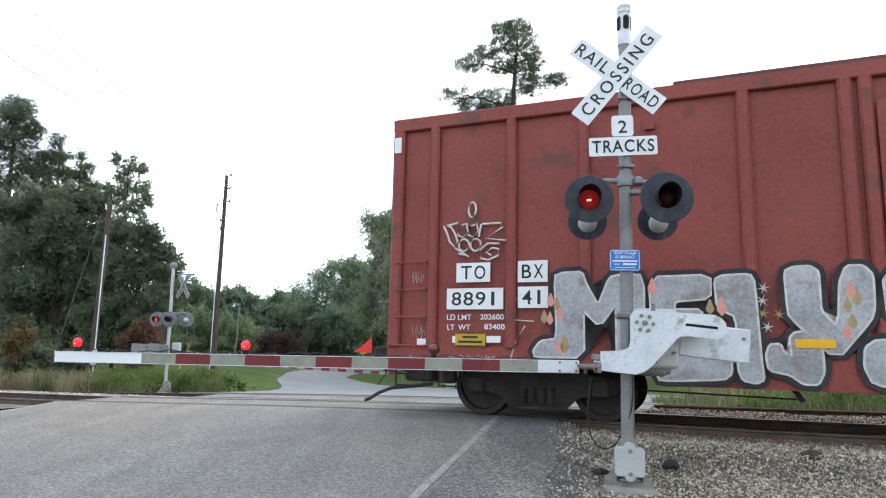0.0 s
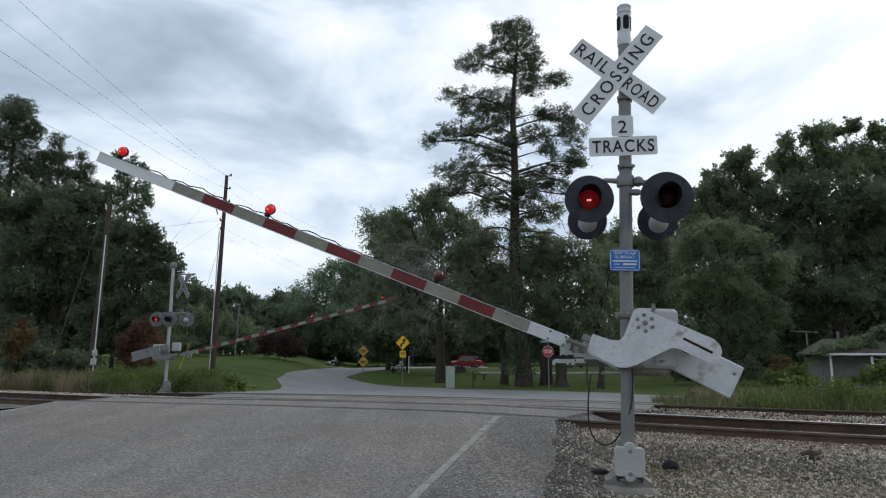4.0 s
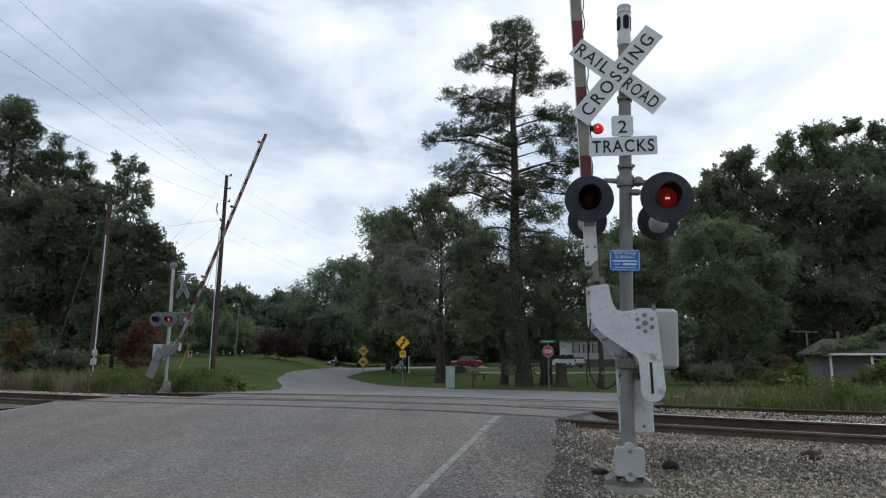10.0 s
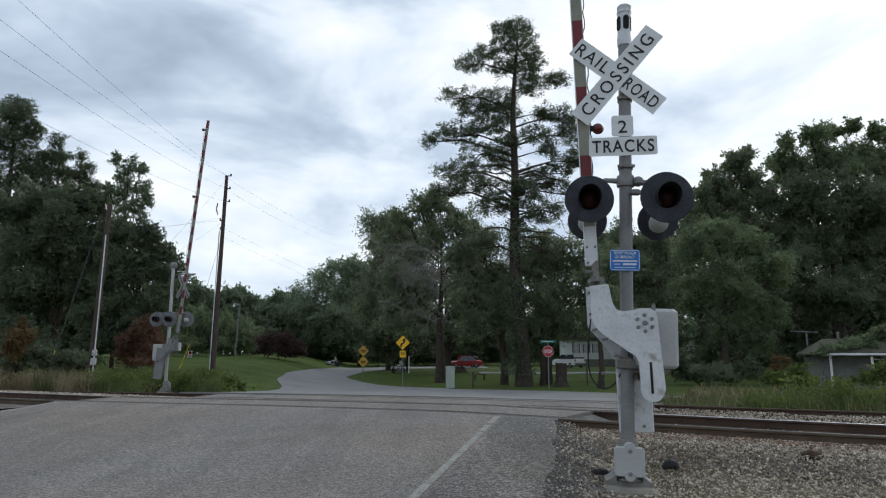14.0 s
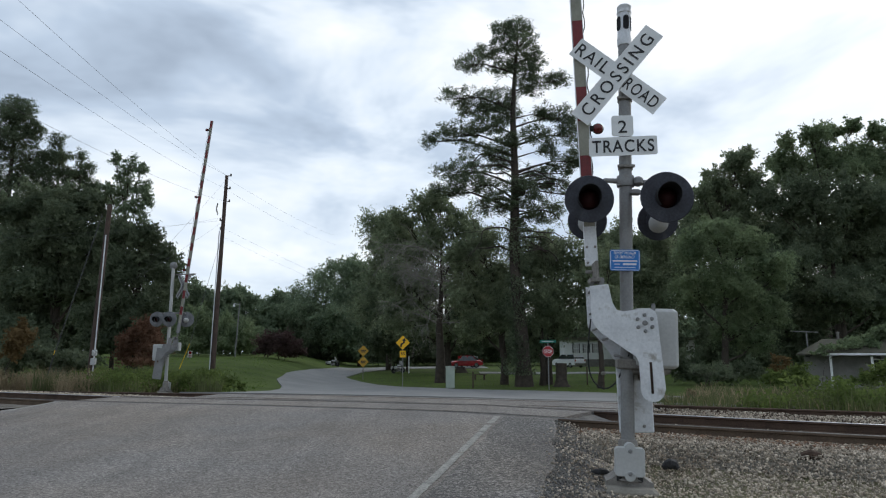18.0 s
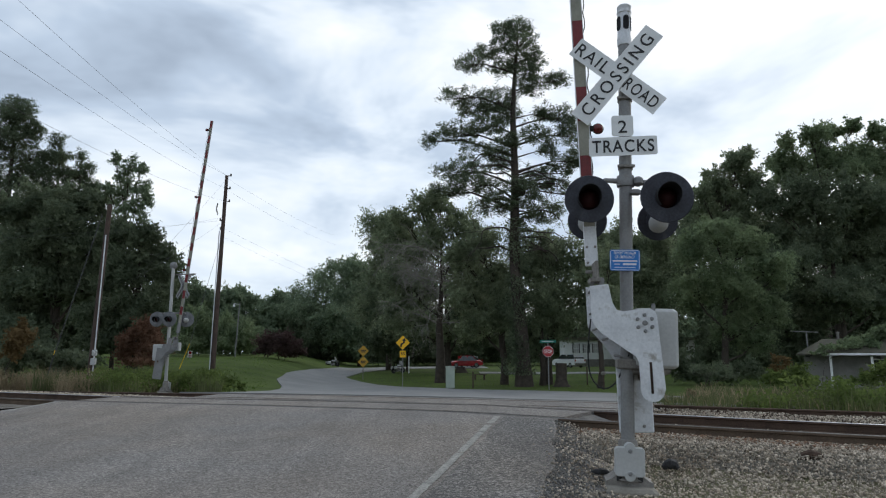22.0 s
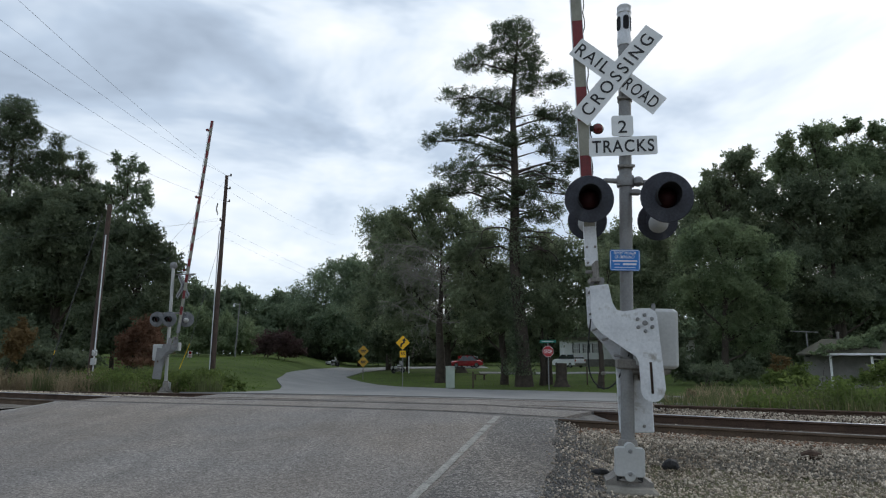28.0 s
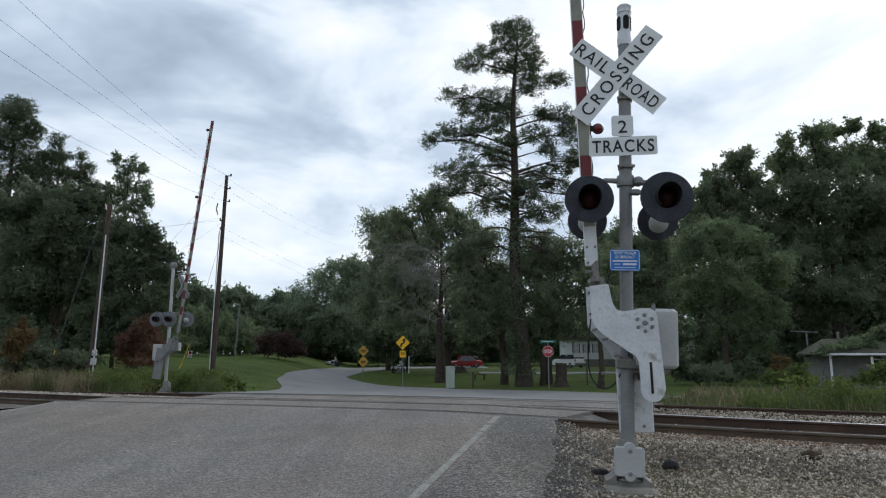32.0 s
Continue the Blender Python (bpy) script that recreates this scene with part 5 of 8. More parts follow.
    part("brake_rigging", Shape().tube([(5.18, -1.4, 0.66), (5.34, -1.4, 0.42)], 0.035, 6).tube([(2.9, -0.7, 0.45), (5.3, -1.3, 0.44)], 0.012, 5).tube([(5.0, -1.3, 0.6), (7.4, -1.3, 0.58)], 0.02, 5), CAR_UNDER, car)
    # trucks
    sets = []
    for cx in (2.1, L - 2.1):
        tr = Shape()
        for y in (-1.0, 1.0):
            fr = [(-1.15, 0.56), (-1.1, 0.38), (-0.75, 0.36), (-0.55, 0.30), (-0.40, 0.16), (0.40, 0.16), (0.55, 0.30), (0.75, 0.36), (1.1, 0.38), (1.15, 0.56), (0.7, 0.64), (0.4, 0.72), (-0.4, 0.72), (-0.7, 0.64)]
            tr.prism([(cx + a, z) for a, z in fr], y - 0.06, y + 0.06)
            for k in (-0.2, -0.07, 0.07, 0.2):
                tr.lathe([(0.045, 0.22), (0.05, 0.26), (0.045, 0.30), (0.05, 0.34), (0.045, 0.38), (0.05, 0.44)], "z", (cx + k, y - 0.09 * (1 if y < 0 else -1), 0), 10)
            for k in (-0.88, 0.88):
                tr.box((cx + k, y - 0.06 * (1 if y < 0 else -1), 0.45), (0.24, 0.14, 0.24), chamfer=0.03)
        tr.box((cx, 0, 0.5), (0.4, 2.1, 0.3), chamfer=0.03)
        truck = part("truck", tr, CAR_UNDER, car, "sooty black cast steel truck")
        for k in (-0.88, 0.88):
            ws = Shape().tube([(0, -0.8, 0), (0, 0.8, 0)], 0.075, 12)
            for y in (-0.75, 0.75):
                o = 1 if y > 0 else -1
                ws.lathe([(0.0, y + o * 0.07), (0.09, y + o * 0.07), (0.10, y + o * 0.02), (0.33, y + o * 0.01), (0.35, y + o * 0.065), (0.42, y + o * 0.065), (0.425, y - o * 0.04), (0.45, y - o * 0.065), (0.44, y - o * 0.08), (0.36, y - o * 0.075), (0.0, y - o * 0.03)], "y", (0, 0, 0), 28)
                for q in range(6):
                    a = q * math.pi / 3
                    ws.box((0.22 * math.cos(a), y + o * 0.012, 0.22 * math.sin(a)), (0.05, 0.02, 0.05))
            w = part("wheelset", ws, WHEEL_STEEL, truck, "dark steel wheels on their axle", smooth=True, at=pose(cx + k, 0, 0.42))
            sets.append((w, cx + k))
    # lettering boards
    yf = -W - 0.022
    for txt, x0, x1, z0, z1 in (("TO", 1.065, 1.57, 1.875, 2.15), ("8891", 0.925, 1.76, 1.495, 1.79), ("BX", 1.965, 2.38, 1.86, 2.155), ("41", 1.97, 2.385, 1.51, 1.80)):
        b = part("number_board", Shape().box(((x0 + x1) / 2, yf + 0.021, (z0 + z1) / 2), (x1 - x0, 0.006, z1 - z0)), DECAL_WHITE, car, "white board with black characters")
        n = len(txt)
        for q, ch in enumerate(txt):
            step_x = (x1 - x0) * (0.86 if n > 2 else 0.80) / n
            part("character", words(ch, step_x * (0.26 if ch == "1" else 0.80), 0.19, INK, 0.001, bold=0.008), None, b, "black character", at=pose((x0 + x1) / 2 + (q - (n - 1) / 2) * step_x, yf + 0.0165, (z0 + z1) / 2))
    for txt, x0, x1, z in (("LD LMT", 0.935, 1.30, 1.385), ("202600", 1.43, 1.77, 1.39), ("LT  WT", 0.94, 1.285, 1.245), ("83400", 1.49, 1.785, 1.255)):
        part("lettering", words(txt, x1 - x0, 0.075, DECAL_WHITE, 0.001, bold=0.008), None, car, "white stencilled data", at=pose((x0 + x1) / 2, yf + 0.018, z))
    yel = part("warning_label", Shape().box((1.295, yf + 0.01, 1.076), (0.44, 0.03, 0.186)), LABEL_YELLOW, car, "yellow warning label")
    part("text_bar", Shape().box((1.295, yf - 0.006, 1.11), (0.22, 0.002, 0.03)).box((1.295, yf - 0.006, 1.045), (0.36, 0.002, 0.03)).box((1.295, yf - 0.0055, 0.99), (0.43, 0.001, 0.012)).box((1.295, yf - 0.0055, 1.163), (0.43, 0.001, 0.012)), INK, yel, "black bars of small print")
    for px, py, pz, pw in ((1.63, 0.012, 1.085, 0.2), (1.05, 0.016, 1.075, 0.05), (0.575, 0.03, 1.035, 0.2)):
        part("label_patch", Shape().box((px, yf + py, pz), (pw, 0.02, 0.09)), DECAL_WHITE, car, "white label patch")
    part("label_patch", Shape().box((5.47, yf - 0.02, 1.087), (0.4, 0.02, 0.10)), ORANGE, car, "plain orange patch")
    # graffiti: black shadow, white outline, silver fill, sprayed over posts and panels alike
    yg = -W - 0.040
    def rounded(pts, keep=0.86):
        out = []
        for a, b in zip(pts, pts[1:] + pts[:1]):
            out += [(a[0] * keep + b[0] * (1 - keep), a[1] * keep + b[1] * (1 - keep)), (a[0] * (1 - keep) + b[0] * keep, a[1] * (1 - keep) + b[1] * keep)]
        return out
    def letter(outline):
        area = sum(a[0] * b[1] - b[0] * a[1] for a, b in zip(outline, outline[1:] + outline[:1]))
        if area < 0:
            outline = outline[::-1]
        outline = rounded(outline)
        def grown(d):
            out = []
            k = len(outline)
            for i, q in enumerate(outline):
                t = (Vector(outline[(i + 1) % k]) - Vector(outline[i - 1])).normalized()
                out.append((q[0] + t.y * d, q[1] - t.x * d))
            return out
        part("graffiti", Shape().prism(grown(0.085), yg + 0.006, yg + 0.012), SPRAY_BLACK, car, "black sprayed shadow")
        part("graffiti", Shape().prism(grown(0.026), yg + 0.003, yg + 0.010), SPRAY_WHITE, car, "white sprayed outline")
        part("graffiti", Shape().prism(outline, yg, yg + 0.008), SPRAY_SILVER, car, "silver sprayed letter fill")
    letter([(2.49, 1.93), (2.59, 1.96), (2.84, 1.97), (2.89, 1.81), (3.05, 1.52), (3.2, 1.89), (3.34, 1.92), (3.61, 1.91), (3.59, 0.84), (3.28, 0.83), (3.28, 1.58), (3.06, 1.28), (2.85, 1.49), (2.85, 0.88), (2.21, 0.87), (2.2, 0.94), (2.29, 1.06), (2.52, 1.1)])
    letter([(3.69, 1.88), (4.39, 1.89), (4.38, 1.62), (3.98, 1.59), (3.96, 1.47), (4.29, 1.47), (4.22, 1.3), (3.97, 1.27), (3.97, 0.97), (4.58, 1.0), (4.58, 0.73), (4.5, 0.66), (3.78, 0.62), (3.75, 0.7), (3.72, 1.12)])
    letter([(4.45, 1.84), (4.53, 1.88), (4.83, 1.89), (4.87, 1.8), (4.9, 0.87), (4.92, 0.67), (4.84, 0.63), (4.71, 0.66), (4.67, 0.77), (4.67, 1.4), (4.47, 1.5)])
    letter([(4.97, 0.94), (5.01, 1.06), (5.11, 1.07), (5.14, 0.98), (5.24, 0.93), (5.22, 1.14), (5.27, 1.2), (5.37, 1.22), (5.48, 1.14), (5.53, 0.98), (5.53, 0.77), (5.47, 0.64), (5.33, 0.64), (5.2, 0.74), (4.99, 0.78)])
    letter([(5.21, 1.92), (5.29, 1.96), (5.46, 1.97), (5.54, 1.91), (5.54, 1.65), (5.54, 1.46), (5.68, 1.28), (5.73, 1.4), (5.76, 1.78), (5.83, 1.96), (5.99, 1.96), (6.07, 1.86), (6.06, 1.49), (6.02, 1.36), (5.67, 0.92), (5.23, 1.4), (5.22, 1.53)])
    letter([(5.96, 1.05), (6.07, 1.13), (6.47, 1.12), (6.53, 0.85), (6.5, 0.61), (6.01, 0.66), (5.94, 0.84)])
    letter([(6.18, 1.87), (6.54, 1.92), (6.9, 1.9), (6.9, 1.4), (6.53, 1.38), (6.2, 1.33)])
    rnd = random.Random(4)
    for x, z, pink in ((2.43, 1.60, 1), (2.51, 1.55, 0), (2.55, 1.44, 1), (2.34, 1.38, 0), (2.42, 1.36, 1), (2.54, 0.99, 1), (2.61, 1.02, 0), (3.72, 1.75, 1), (4.51, 1.50, 1), (4.38, 1.50, 0), (5.85, 1.68, 1), (5.91, 1.60, 0), (5.81, 1.52, 0), (5.85, 1.33, 0), (5.79, 1.22, 1)):
        k = rnd.uniform(0.8, 1.15)
        part("graffiti", Shape().prism(rounded([(x - 0.06 * k, z - 0.02), (x, z - 0.10 * k), (x + 0.06 * k, z - 0.02), (x, z + 0.14 * k)]), yg - 0.003, yg + 0.003), SPRAY_PINK if pink else SPRAY_GOLD, car, "small sprayed drop")
    for x, z in ((4.97, 1.73), (4.95, 1.58), (4.95, 1.43), (4.99, 1.27), (5.12, 1.42)):
        spikes = [(x + r * math.cos(radians(30 * k + 10)), z + r * math.sin(radians(30 * k + 10))) for k in range(12) for r in ((0.078,) if k % 2 == 0 else (0.016,))]
        st = Shape().prism(spikes, yg - 0.002, yg + 0.004)
        part("graffiti", st, SPRAY_WHITE if z not in (1.43, 1.42) else SPRAY_GOLD, car, "small sprayed star")
    def scrawl(pts, r=0.018):
        part("graffiti", Shape().tube([(x + 0.09, yf + 0.024, z - 0.03) for x, z in pts], r, 6), SPRAY_WHITE, car, "thin pale sprayed scrawl", smooth=True)
    scrawl([(1.259, 2.946), (1.245, 2.874), (1.211, 2.835), (1.172, 2.848), (1.147, 2.908), (1.147, 2.985), (1.172, 3.044), (1.211, 3.057), (1.245, 3.019), (1.259, 2.946)], 0.016)
    scrawl([(0.762, 2.73), (0.816, 2.626), (0.86, 2.495), (0.94, 2.415), (0.984, 2.485), (0.948, 2.603), (0.878, 2.711), (0.816, 2.73), (0.984, 2.767)], 0.016)
    scrawl([(0.984, 2.579), (1.037, 2.73), (1.117, 2.744), (1.139, 2.626), (1.064, 2.551), (0.993, 2.579)], 0.016)
    scrawl([(1.143, 2.57), (1.183, 2.711), (1.272, 2.73), (1.294, 2.626), (1.214, 2.551), (1.152, 2.579)], 0.016)
    scrawl([(1.303, 2.551), (1.338, 2.73)], 0.016)
    scrawl([(1.36, 2.73), (1.626, 2.73), (1.657, 2.673), (1.405, 2.523), (1.702, 2.476)], 0.016)
    scrawl([(1.161, 2.438), (1.142, 2.381), (1.095, 2.351), (1.041, 2.361), (1.006, 2.408), (1.006, 2.469), (1.041, 2.516), (1.095, 2.526), (1.142, 2.496), (1.161, 2.438)], 0.016)
    scrawl([(1.338, 2.434), (1.32, 2.376), (1.272, 2.346), (1.219, 2.356), (1.184, 2.403), (1.184, 2.464), (1.219, 2.511), (1.272, 2.522), (1.32, 2.491), (1.338, 2.434)], 0.016)
    scrawl([(1.613, 2.438), (1.436, 2.448), (1.321, 2.354), (1.334, 2.241), (1.449, 2.213), (1.595, 2.269), (1.608, 2.363), (1.498, 2.382), (1.418, 2.321), (1.489, 2.279)], 0.016)
    scrawl([(0.948, 2.401), (1.152, 2.269)], 0.016)
    scrawl([(1.002, 2.316), (1.126, 2.288)], 0.016)
    for k, (cx, cz) in enumerate(((0.28, 1.98), (0.30, 1.20))):
        scrawl([(cx + 0.012 * i, cz + 0.13 * math.sin(i * 2.2 + k) * math.cos(i * 0.5)) for i in range(18)], 0.002)
    scrawl([(0.88 + 0.022 * i, 0.86 + 0.035 * math.sin(i * 2.6) * (1 + 0.4 * math.sin(i * 1.1))) for i in range(32)], 0.006)
    scrawl([(2.1, 1.36), (1.82, 1.38), (1.80, 1.6), (1.92, 1.72)], 0.01)
    scrawl([(1.98, 1.3), (1.85, 1.1), (1.78, 0.86)], 0.012)
    scrawl([(0.16, 0.86), (0.18, 0.72), (0.3, 0.86), (0.32, 0.74), (0.42, 0.86), (0.44, 0.74), (0.55, 0.84), (0.6, 0.72)], 0.012)
    return car, sets


BOXCAR, WHEELSETS = boxcar()


# ------------------------------------------------------------------ trees and plants
def leaf_quads(centres, size, rng, long=1.0, up_bias=0.0):
    n = len(centres)
    a = rng.normal(size=(n, 3))
    a /= np.linalg.norm(a, axis=1)[:, None]
    b = np.cross(a, rng.normal(size=(n, 3)))
    b /= np.linalg.norm(b, axis=1)[:, None] + 1e-9
    s = size * rng.uniform(0.55, 1.2, (n, 1))
    a, b = a * s * 0.5 * long, b * s * 0.36
    return np.stack([centres - a, centres + b, centres + a, centres - b], 1)


def leaf_tris(centres, size, rng, long=1.0):
    n = len(centres)
    a = rng.normal(size=(n, 3))
    a /= np.linalg.norm(a, axis=1)[:, None]
    b = np.cross(a, rng.normal(size=(n, 3)))
    b /= np.linalg.norm(b, axis=1)[:, None] + 1e-9
    s = size * rng.uniform(0.6, 1.3, (n, 1))
    a, b = a * s * 0.62 * long, b * s * 0.42
    return np.stack([centres - a * 0.8 - b, centres - a * 0.8 + b, centres + a], 1)


def leafy(name, x, y, trunk, lobes, size, mat, label, droop=0.30, cover=1.0):
    """A tree or bush: tapered trunk, limbs to every lobe, and in each lobe many small loose clumps of leaves with sprigs standing out of them. Lobes: offset along x, height, half width, half height."""
    seed = int(abs(x * 131 + y * 17)) % 9973
    rng = np.random.default_rng(seed)
    z0 = land_z(x, y)
    t = thing(name, pose(x, y, z0 - 0.05), label, name.replace("_", " ").split()[-1])
    top = max(l[1] for l in lobes)
    wood = Shape()
    lean = sum(l[0] for l in lobes) / len(lobes)
    spine = [(lean * f ** 2 * 0.6 + rng.normal() * 0.05, rng.normal() * 0.05, top * f * 0.92) for f in (0, 0.15, 0.3, 0.5, 0.7, 0.85, 1)]
    wood.tube(spine, [trunk * 1.3, trunk, trunk * 0.88, trunk * 0.7, trunk * 0.45, trunk * 0.28, trunk * 0.1], 9)
    leaf = size * 0.78
    clouds_of_leaves, inner = [], []
    for lx, lz, rx, rz in lobes:
        ly = rng.uniform(-0.45, 0.45) * rx
        mean = (rx * rz) ** 0.5
        m = int(7 + 7 * mean)
        d = rng.normal(size=(m, 3))
        d /= np.linalg.norm(d, axis=1)[:, None]
        d[:, 2] = np.where(d[:, 2] < -0.7, -d[:, 2], d[:, 2])
        r = rng.uniform(0.12, 1.16, (m, 1)) ** 0.6
        mid = np.array([lx, ly, lz]) + d * r * np.array([rx, rx, rz]) * 0.92
        small = mean * rng.uniform(0.20, 0.46, m)
        n = int(cover * 15.0 * math.pi * rx * rz / leaf ** 2)
        pick = rng.choice(m, n, p=small ** 2 / (small ** 2).sum())
        g = rng.normal(size=(n, 3)) * np.array([0.58, 0.58, 0.42])
        c = mid[pick] + g * small[pick][:, None]
        c[:, 2] -= droop * 0.8 * (g[:, 0] ** 2 + g[:, 1] ** 2) * small[pick]
        # sprigs: a fifth of the leaves run out along a few twigs from each clump
        k = n // 4
        twig = rng.normal(size=(m, 4, 3)) * 0.45 + d[:, None, :] + np.array([0, 0, 0.10])
        twig /= np.linalg.norm(twig, axis=2)[:, :, None]
        which, f = rng.integers(4, size=k), rng.uniform(0.5, 2.1, (k, 1))
        c[:k] = mid[pick[:k]] + twig[pick[:k], which] * f * small[pick[:k]][:, None] + rng.normal(size=(k, 3)) * 0.12 * small[pick[:k]][:, None]
        c[:k, 2] -= droop * 0.30 * (f[:, 0] ** 2) * small[pick[:k]]
        # the shaded inside of the lobe, in coarser leaves
        k = int(cover * cover * 7.0 * math.pi * rx * rz / (leaf * 2.2) ** 2)
        d = rng.normal(size=(k, 3))
        d *= rng.uniform(0, 0.80, (k, 1)) ** 0.5 / np.linalg.norm(d, axis=1)[:, None]
        inner.append(np.array([lx, ly, lz]) + d * np.array([rx, rx * 0.8, rz]))
        clouds_of_leaves.append(c)
        # limb to the lobe with boughs to some of its clumps
        f = min(0.95, max(0.12, (lz - rz * 0.9) / top * 0.8))
        i = min(5, int(f * 6))
        root = Vector(spine[i]).lerp(Vector(spine[i + 1]), f * 6 - i)
        end = Vector((lx, ly, lz))
        midp = root.lerp(end, 0.5) + Vector((rng.normal() * 0.15, rng.normal() * 0.15, -0.08 * (end - root).length))
        wood.tube([root, midp, end], [trunk * 0.38, trunk * 0.26, trunk * 0.10], 6)
        for q in mid[::2]:
            q = Vector(q)
            s0 = root.lerp(end, rng.uniform(0.5, 1.0))
            wood.tube([s0, s0.lerp(q, 0.5) + Vector((0, 0, -0.1)), q], [trunk * 0.13, trunk * 0.09, trunk * 0.03], 4, caps=False)
    part("trunk", wood, BARK, t, "brown bark trunk and limbs", smooth=True)
    c = np.concatenate(clouds_of_leaves)
    c[:, 2] = np.maximum(c[:, 2], 0.12)
    inner = np.concatenate(inner)
    inner[:, 2] = np.maximum(inner[:, 2], 0.3)
    part("crown", triangles("crown", np.concatenate([leaf_tris(c, leaf, rng, 1.15), leaf_tris(inner, leaf * 2.2, rng, 1.1)]), mat), None, t, "uneven leafy crown with gaps")
    return t


def far_woods():
    """The wood that closes the distance all round, past the single trees."""
    rng = np.random.default_rng(40)
    cs = []
    for k in range(430):
        # Behind the camera the wood is unseen, added to block low sky.
        a = rng.uniform(-68, 68) if k < 300 else rng.uniform(68, 292)
        r = rng.uniform(128, 165)
        x, y = r * math.sin(radians(a)), r * math.cos(radians(a))
        h = rng.uniform(6, 9.5) * (1 + 0.45 * smooth_step(15, 40, abs(a)))
        w = rng.uniform(4, 7)
        n = 260
        d = rng.normal(size=(n, 3))
        d /= np.linalg.norm(d, axis=1)[:, None]
        rr = rng.uniform(0.3, 1, (n, 1)) ** 0.4
        cs.append(np.array([x, y, land_z(x, y) + h * 0.52]) + d * rr * np.array([w, w, h * 0.55]))
    ob = new("far_woods", triangles("far_woods", leaf_tris(np.concatenate(cs), 1.5, rng), LEAF_FAR))
    tagged(ob, "distant green woods along the horizon, continued unseen behind the camera", "woods", kind="stuff")


def pine(x, y, height, boughs, label, seed, thick=0.52, bow=0.375, dead_limbs=0, ivy=0, fill=1.0):
    """A pine: straight trunk, one limb to each bough of (offset along x, height, half width, half height), flat plates of needle tufts on the boughs with sky between them, dead lower limbs, ivy below."""
    rng = np.random.default_rng(seed)
    z0 = land_z(x, y)
    t = thing("pine_tree", pose(x, y, z0 - 0.05), label, "tree")
    wood = Shape()
    axis = lambda h: Vector((-bow * math.sin(h / height * math.pi) + 0.10 * math.sin(h * 0.5), 0.0, h))
    hs = np.linspace(0, height, 16)
    wood.tube([axis(h) for h in hs], [thick * (1 - h / height) ** 0.8 + (0.22 if h < 0.5 else 0.03) for h in hs], 12)
    tufts = []
    for dx, h, rx, rz in boughs:
        far = abs(dx) + rx * 0.4
        by = rng.uniform(-0.75, 0.75) * rx
        p0 = axis(min(height - 0.3, max(1.0, h - rz * 0.5 - 0.16 * far)))
        end = Vector((dx, by, h - rz * 0.35))
        arch = Vector((0, 0, 0.10 * far + rng.normal() * 0.08))
        pts = [p0, p0.lerp(end, 0.3) + arch * 0.6, p0.lerp(end, 0.62) + arch, end]
        r0 = 0.035 + 0.016 * far
        wood.tube(pts, [r0, r0 * 0.75, r0 * 0.5, r0 * 0.3], 5, caps=False)
        for k in range(int(fill * 62 * rx * rz) + 10):
            d = rng.normal(size=3)
            d *= rng.uniform(0.15, 1.0) ** 0.45 / np.linalg.norm(d)
            q = Vector((dx + d[0] * rx * 1.22 + rng.normal() * 0.12, by + d[1] * rx * 1.1, h + d[2] * rz * 1.30 + rng.normal() * 0.14))
            tufts.append((*q, rng.uniform(0.20, 0.38)))
            if k % 3 == 0:
                s0 = pts[2].lerp(end, rng.uniform(0, 1))
                wood.tube([s0, s0.lerp(q, 0.6) + Vector((0, 0, -0.06)), q], [0.028, 0.018, 0.007], 3, caps=False)
    part("trunk", wood, BARK, t, "straight brown trunk and spreading limbs", smooth=True)
    if dead_limbs:
        dead = Shape()
        for k in range(dead_limbs):
            h = height * rng.uniform(0.34, 0.62)
            a = rng.uniform(-0.9, 0.9) + (math.pi if k % 3 == 0 else 0)
            reach = rng.uniform(2.5, 5.0)
            p0 = axis(h)
            pts = [p0]
            bend = rng.uniform(0.2, 0.6)
            for f in (0.2, 0.4, 0.6, 0.8, 1.0):
                pts.append(p0 + Vector((math.cos(a) * reach * math.sin(f * 1.5), math.sin(a) * reach * f, reach * (1.2 * f * bend - 1.9 * f * f * bend) + rng.normal() * 0.10)))
            dead.tube(pts, [0.085, 0.07, 0.055, 0.045, 0.03, 0.01], 5, caps=False)
            for _ in range(6):
                b = pts[int(rng.integers(1, 6))]
                dead.tube([b, b + Vector((rng.normal() * 0.5, rng.normal() * 0.5, rng.normal() * 0.5 - 0.2)), b + Vector((rng.normal() * 0.9, rng.normal() * 0.9, rng.normal() * 0.8 - 0.5))], [0.022, 0.014, 0.005], 3, caps=False)
        part("dead_limb", dead, BARK, t, "bare dark dead limbs")
    tf = np.array(tufts)
    rep = np.repeat(tf, 40, 0)
    n = len(rep)
    d = rng.normal(size=(n, 3))
    d[:, 2] = np.abs(d[:, 2]) * 0.85 - 0.15
    d /= np.linalg.norm(d, axis=1)[:, None]
    side = np.cross(d, rng.normal(size=(n, 3)))
    side /= np.linalg.norm(side, axis=1)[:, None] + 1e-9
    root = rep[:, :3] + rng.normal(size=(n, 3)) * np.array([0.16, 0.16, 0.12])
    tip = root + d * rep[:, 3:4] * rng.uniform(0.5, 1.0, (n, 1))
    side = side * 0.030
    part("crown", triangles("crown", np.stack([root - side, root + side, tip], 1), NEEDLE), None, t, "flat puffs of dark green needles")
    if ivy:
        h = rng.uniform(0.9, height * 0.44, ivy)
        a = rng.uniform(0, 2 * math.pi, ivy)
        r = np.abs(rng.normal(0.5, 0.3, ivy)) * (1.1 + 0.4 * np.sin(h * 1.3) + 0.3 * np.sin(h * 2.9 + a))
        c = np.stack([np.cos(a) * r - 0.3, np.sin(a) * r, h], 1)
